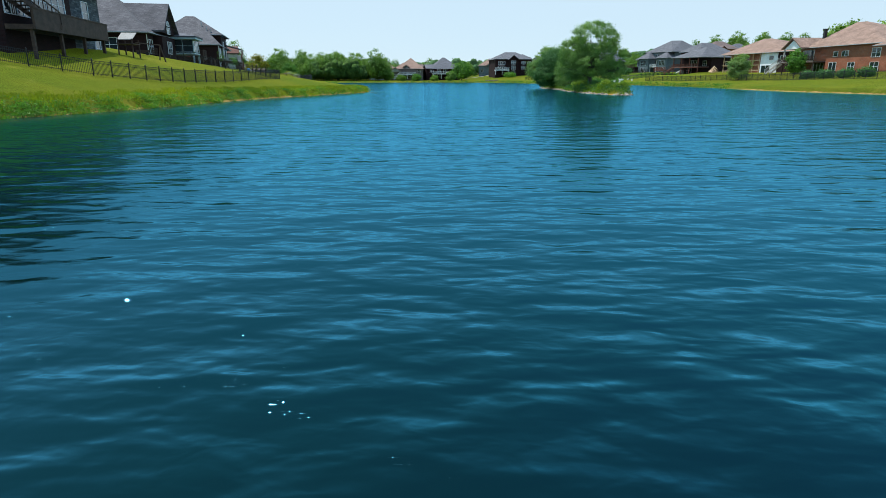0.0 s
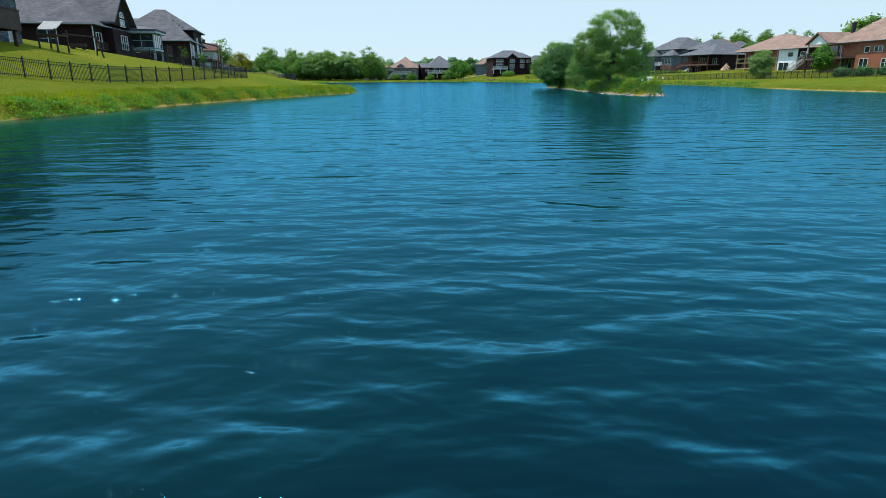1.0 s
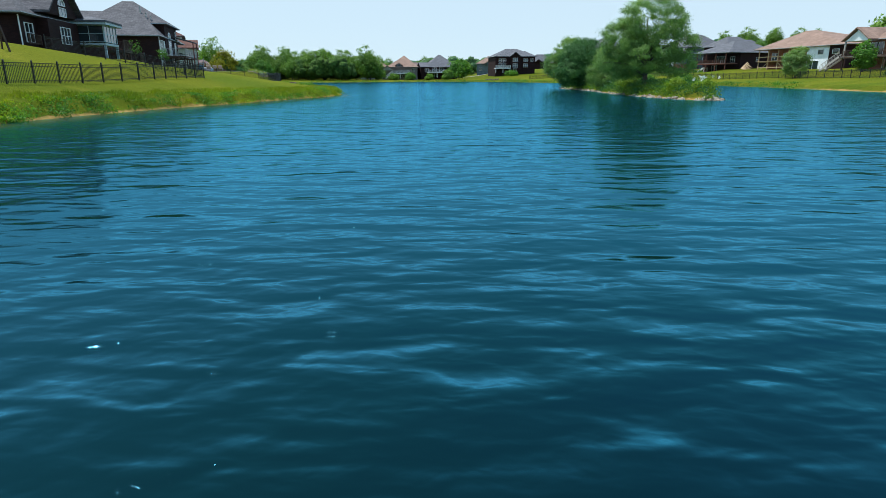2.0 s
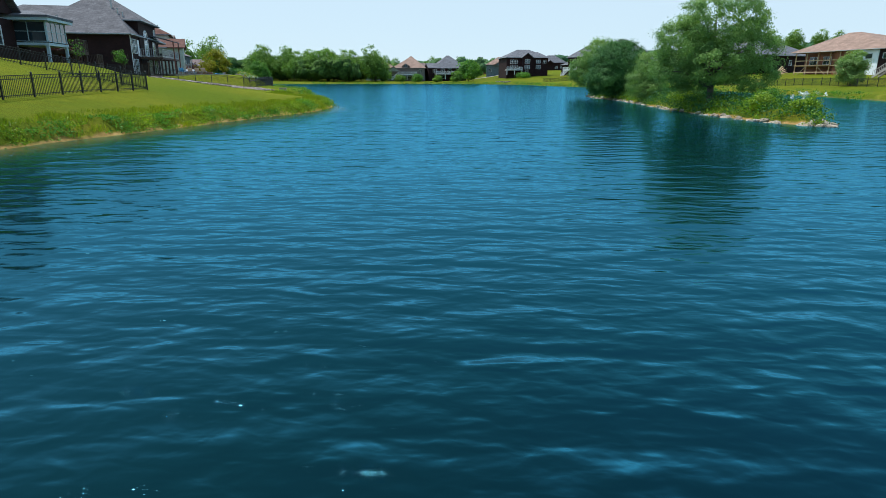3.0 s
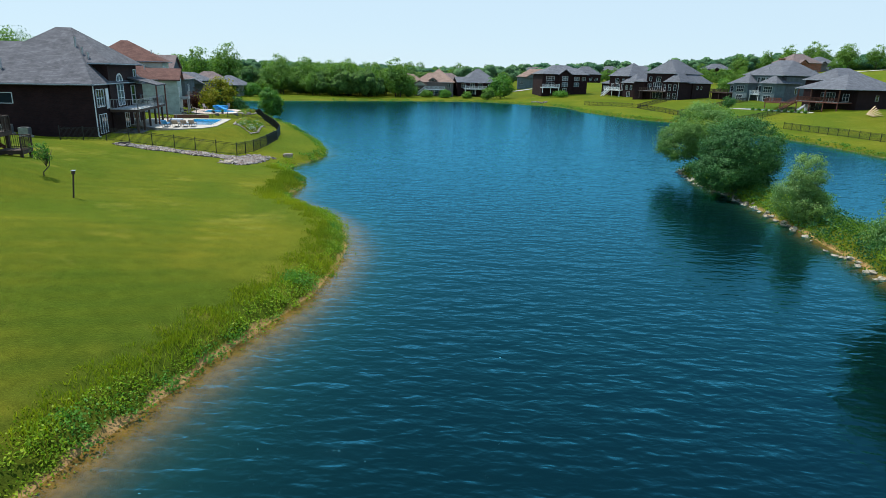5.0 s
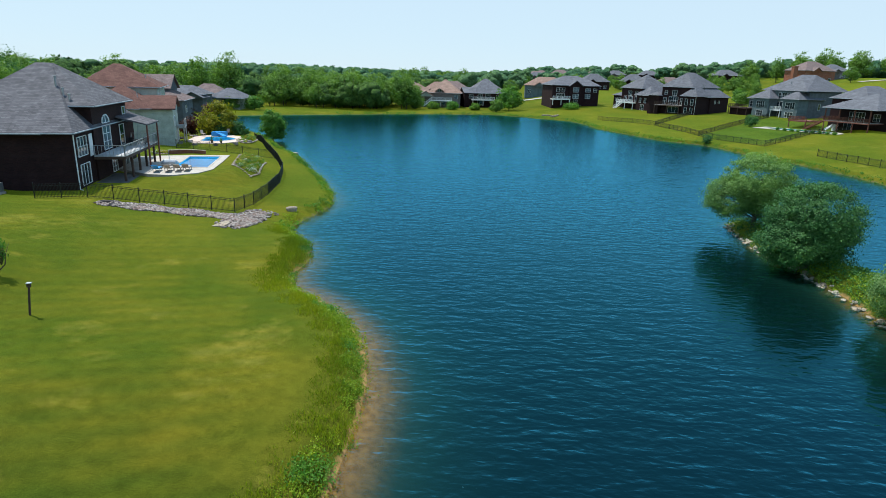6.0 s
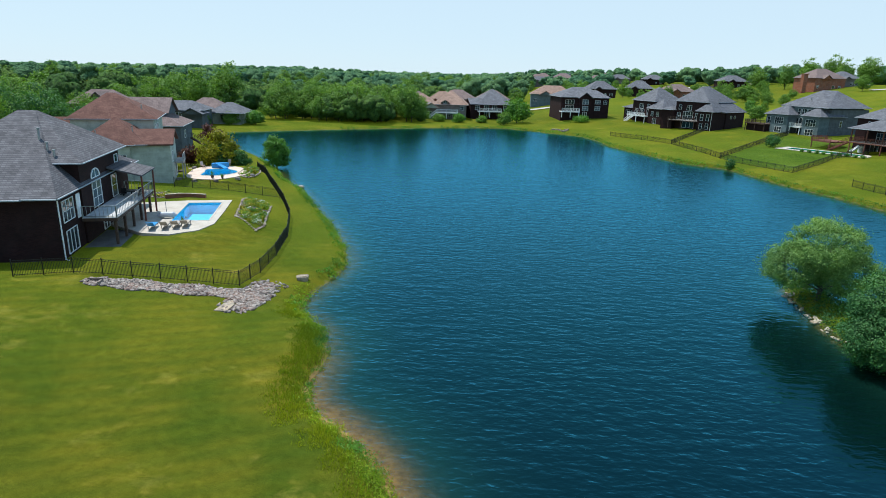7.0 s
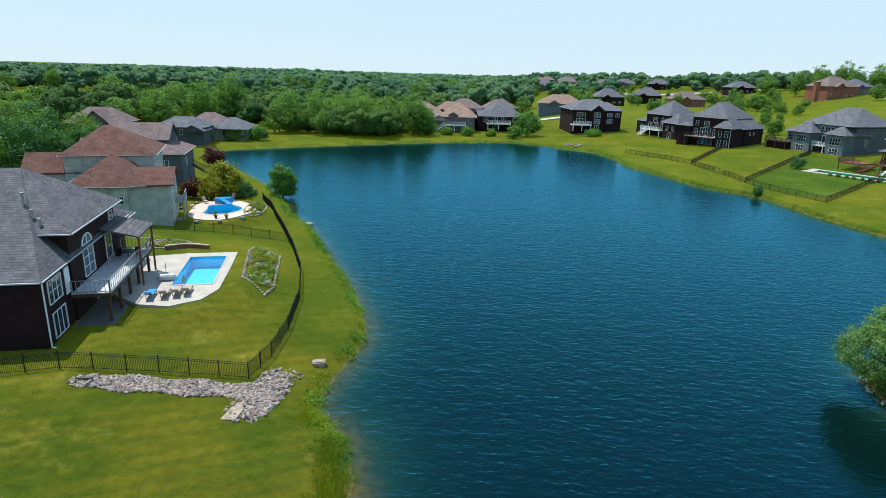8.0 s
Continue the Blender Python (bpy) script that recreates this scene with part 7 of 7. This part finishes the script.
MESH_TAN = plain("tan_sling_fabric", (0.30, 0.25, 0.2), (0.38, 0.32, 0.26), 0.8, 4)
for i, (lx, ly) in enumerate([(-36.5, 83.4), (-35.7, 83.7), (-35.0, 84.0)]):
    lounger(lx, ly, 2.63, 200, MESH_TAN, "tan sling sun lounger on the pool deck")
lounger(-37.5, 83.1, 2.63, 200, BLUE_PLASTIC, "blue-covered sun lounger on the pool deck")
ps = empty("pool_ladder_seat", -38.1, 85.9, 2.62, 20, "pale folded pool float beside the ladder", "pool float")
part("float", Geo().tube([(-0.9, 0, 0.25), (-0.6, 0, 0.36), (0.6, 0, 0.36), (0.9, 0, 0.25)], [0.1, 0.28, 0.28, 0.1], 10), GUTTER, ps)
part("pole", Geo().tube([(-0.2, 0.7, 0), (-0.2, 0.7, 1.5)], [0.04, 0.03], 6), PIPE, ps)
wl = empty("retaining_wall", -40.8, 92.6, 2.5, 15, "low curved brick retaining wall at the paving's edge", "garden wall")
g = Geo()
arc = [(-2.2 + 4.4 * k / 8, 0.6 * math.sin(math.pi * k / 8)) for k in range(9)]
for a, b in zip(arc, arc[1:]):
    g.beam((*a, 0.2), (*b, 0.2), 0.28, 0.45)
part("wall_course", g, BRICK_RED, wl)
g = Geo()
for a, b in zip(arc, arc[1:]):
    g.beam((*a, 0.46), (*b, 0.46), 0.36, 0.07)
part("cap", g, STONE, wl)

# slide, chairs and pots by the garden pool
sl = empty("pool_slide", -46.2, 109.2, 2.17, 30, "bright blue pool slide at the garden pool", "pool slide")
part("chute", Geo().beam((-0.9, 0, 0.75), (0, -1.0, 0.35), 0.7, 0.12).beam((0, -1.0, 0.35), (0.5, -1.9, 0.15), 0.7, 0.12), BLUE_PLASTIC, sl)
part("tower", Geo().prism([(-1.6, -0.2), (-0.6, -0.5), (0.5, 0.1), (0.9, 0.8), (-0.4, 1.0), (-1.4, 0.6)], 0, 0.7), BLUE_PLASTIC, sl)


def garden_chair(x, y, z, turn, mat, label, group):
    ob = empty("garden_chair", x, y, z, turn, label, "chair", group)
    part("seat", Geo().box(-0.25, 0.25, -0.25, 0.25, 0.38, 0.44), mat, ob)
    part("backrest", Geo().beam((0, 0.25, 0.42), (0, 0.38, 0.95), 0.5, 0.05), mat, ob)
    for sx in (-0.22, 0.22):
        for sy in (-0.22, 0.22):
            part("leg", Geo().box(sx - 0.025, sx + 0.025, sy - 0.025, sy + 0.025, 0, 0.38), mat, ob)
    return ob


for i, (cx, cy, ct) in enumerate([(-48.9, 108.6, 70), (-49.4, 106.4, 110), (-47.6, 110.4, 20), (-46.2, 110.8, -10)]):
    garden_chair(cx, cy, 2.18, ct, PAVING, "pinkish wooden garden chair by the pool", "chairs by the garden pool")


def pot(x, y, z, label, s=1.0):
    ob = empty("plant_pot", x, y, z, 0, label, "plant pot")
    part("pot", Geo().tube([(0, 0, 0), (0, 0, 0.36 * s), (0, 0, 0.4 * s)], [0.15 * s, 0.22 * s, 0.24 * s], 12), BARK, ob)
    rr = np.random.default_rng(int(abs(x * 10)))
    c, pts, out = crown_points([(0, 0, 0.6 * s, 0.28 * s, 0.28 * s, 0.3 * s)], 14, 220, rr, 0.08, 0.3)
    part("plant", quad_mesh("plant", leaf_quads(pts, 0.05, rr, out=out), LEAF_MID), None, ob)
    return ob


pot(-44.0, 102.9, 2.18, "dark pot with a green shrub at the pool's edge")
pot(-42.6, 102.9, 2.18, "dark pot with a low green plant at the pool's edge", 0.8)
for k in range(9):
    a = 2.2 + k * 0.5
    boulder(-45.4 + 6.0 * math.cos(a) * 0.9, 106.4 + 5.2 * math.sin(a), 0.7, 0.6, 0.45, "rounded brown boulder edging the garden pool", 60 + k, RUBBLE, k * 50)

# lawn post with a box on top, and air conditioners by the brown house
bx, by = -25.75, 59.06
bp_ = empty("bird_box_post", bx, by, floor_z(bx, by), 15, "leaning dark wooden post with a pale-topped nest box", "post")
part("pole", Geo().box(-0.035, 0.035, -0.035, 0.035, -0.3, 1.4), DARK_WOOD, bp_)
bp_.matrix_world = bp_.matrix_world @ pose(0, 0, 0, 0, 7, 0)
bxo = part("box", Geo().box(-0.07, 0.07, -0.07, 0.07, 1.36, 1.54), DARK_WOOD, bp_)
part("lid", Geo().beam((-0.1, 0, 1.55), (0.1, 0, 1.57), 0.2, 0.03), GUTTER, bxo)
for k in range(2):
    ax, ay = -45.8 + 1.4 * k, 74.2 + 0.2 * k
    ac = empty("air_conditioner", ax, ay, floor_z(ax, ay), 20, "grey outdoor air conditioning unit by a brick wall", "air conditioner")
    part("case", Geo().box(-0.4, 0.4, -0.4, 0.4, 0.08, 0.85), PIPE, ac)
    part("grille", Geo().tube([(0, 0, 0.86), (0, 0, 0.89)], [0.34, 0.34], 18), BLACK_METAL, ac)
    part("pad", Geo().box(-0.5, 0.5, -0.5, 0.5, -0.2, 0.075), CONCRETE, ac)

# play fort and swing
fx, fy = -28.8, 40.2
pf = empty("play_fort", fx, fy, floor_z(fx, fy), 12, "wooden play fort with slanted pale roof and a swing beam", "playset")
fz = floor_z(fx, fy)
top = 5.0 - fz
for sx in (-0.6, 0.6):
    for sy in (-0.9, 0.9):
        part("post", Geo().box(sx - 0.05, sx + 0.05, sy - 0.05, sy + 0.05, -0.4, top), DARK_WOOD, pf)
part("floor_boards", Geo().box(-0.7, 0.7, -1, 1, 1.05, 1.13), DARK_WOOD, pf)
part("roof", Geo().add([(-0.65, 0.5, top + 0.55), (0.65, 0.5, top + 0.55), (0.65, -0.9, top - 0.1), (-0.65, -0.9, top - 0.1), (-0.65, 0.5, top + 0.6), (0.65, 0.5, top + 0.6), (0.65, -0.9, top - 0.05), (-0.65, -0.9, top - 0.05)],
                       [(3, 2, 1, 0), (4, 5, 6, 7), (0, 1, 5, 4), (1, 2, 6, 5), (2, 3, 7, 6), (3, 0, 4, 7)]), CANVAS, pf, "slanted pale canvas roof")
part("swing_beam", Geo().beam((0.3, 0.9, top - 0.25), (1.6, 3.9, top - 0.3), 0.1).beam((1.6, 3.9, top - 0.3), (1.3, 4.3, -0.5), 0.09).beam((1.6, 3.9, top - 0.3), (2.1, 3.6, -0.5), 0.09), DARK_WOOD, pf)
wg = empty("wagon", -30.6, 44.6, floor_z(-30.6, 44.6), 30, "small cluttered garden cart on the lawn", "cart")
part("tray", Geo().box(-0.6, 0.6, -0.3, 0.3, 0.25, 0.5), DARK_WOOD, wg)
for sx in (-0.4, 0.4):
    for sy in (-0.34, 0.34):
        part("wheel", Geo().tube([(sx, sy - 0.03, 0.15), (sx, sy + 0.03, 0.15)], [0.15, 0.15], 12), BLACK_METAL, wg)

# east bank things: white slide, hedges, timber stack
ws = empty("garden_slide", 78.5, 142.0, floor_z(78.5, 142.0), 200, "white plastic garden slide on the lawn", "slide")
part("chute", Geo().beam((0, 0, 1.5), (2.2, 0, 0.25), 0.7, 0.1).beam((0, 0.35, 1.6), (2.2, 0.35, 0.35), 0.06, 0.25).beam((0, -0.35, 1.6), (2.2, -0.35, 0.35), 0.06, 0.25), WHITE, ws)
part("tower", Geo().box(-0.8, 0, -0.45, 0.45, 0, 1.5), WHITE, ws)
for i, (hx_, hy_) in enumerate([(63, 74), (63.4, 71), (63.8, 68), (64.2, 65)]):
    tree("clipped dark green hedge shrub along the garden", hx_, hy_, [(0, 0, 0.6, 1.2, 1.2, 0.7)], 2600, 0.12, LEAF_DARK, trunk=None, clumps=80, seed=160 + i, category="hedge", name="hedge_shrub", spread=0.3, hollow=0.4, group="hedge on the east bank")
for i in range(9):
    tree("small clipped shrub in a row by the covered pool", 65.0 + 0.95 * i, 140.6 - 0.78 * i, [(0, 0, 0.3, 0.42, 0.42, 0.4)], 300, 0.11, LEAF_MID, trunk=None, clumps=20, seed=170 + i, category="shrub", name="shrub", spread=0.12, hollow=0.3, group="shrubs by the covered pool")
tp = empty("timber_pile", 77.5, 124, floor_z(77.5, 124), 40, "slanted pile of raw boards by the building site", "timber")
for i in range(6):
    part("board", Geo().beam((-1.5 + 0.2 * i, -1 + 0.35 * i, 0.15 + 0.05 * i), (2.0, -1 + 0.35 * i, 0.3 + 0.35 * i), 0.25, 0.06), RAW_WOOD, tp)
# roads among the hill houses
def road_strip(name, pts, width, mat, label):
    line = []
    for (ax, ay), (bx_, by_) in zip(pts, pts[1:]):
        n = max(2, int(math.dist((ax, ay), (bx_, by_)) / 4))
        line += [(ax + (bx_ - ax) * k / n, ay + (by_ - ay) * k / n) for k in range(n)]
    line.append(pts[-1])
    L = np.array(line)
    t = np.gradient(L, axis=0)
    t /= np.linalg.norm(t, axis=1)[:, None]
    nn = np.stack([-t[:, 1], t[:, 0]], 1) * width / 2
    v, f = [], []
    for k in range(len(L)):
        for q in (L[k] + nn[k], L[k], L[k] - nn[k]):
            v.append(metres(q[0], q[1], floor_z(q[0], q[1]) + 0.25))
        if k:
            a = 3 * (k - 1)
            f += [(a, a + 1, a + 4, a + 3), (a + 1, a + 2, a + 5, a + 4)]
    return tagged(new(name, add_mesh(name, v, f, mat)), label, "road", kind="structure")


road_strip("road", [(12, 238), (30, 236), (46, 238)], 5, CONCRETE, "pale concrete street behind the lakeside houses")
road_strip("road", [(186, 262), (205, 257), (235, 250)], 4, CONCRETE, "pale concrete drive up to the hill house")
road_strip("road", [(60, 400), (100, 395), (150, 380), (200, 360)], 8, CONCRETE, "pale concrete street on the far hill")
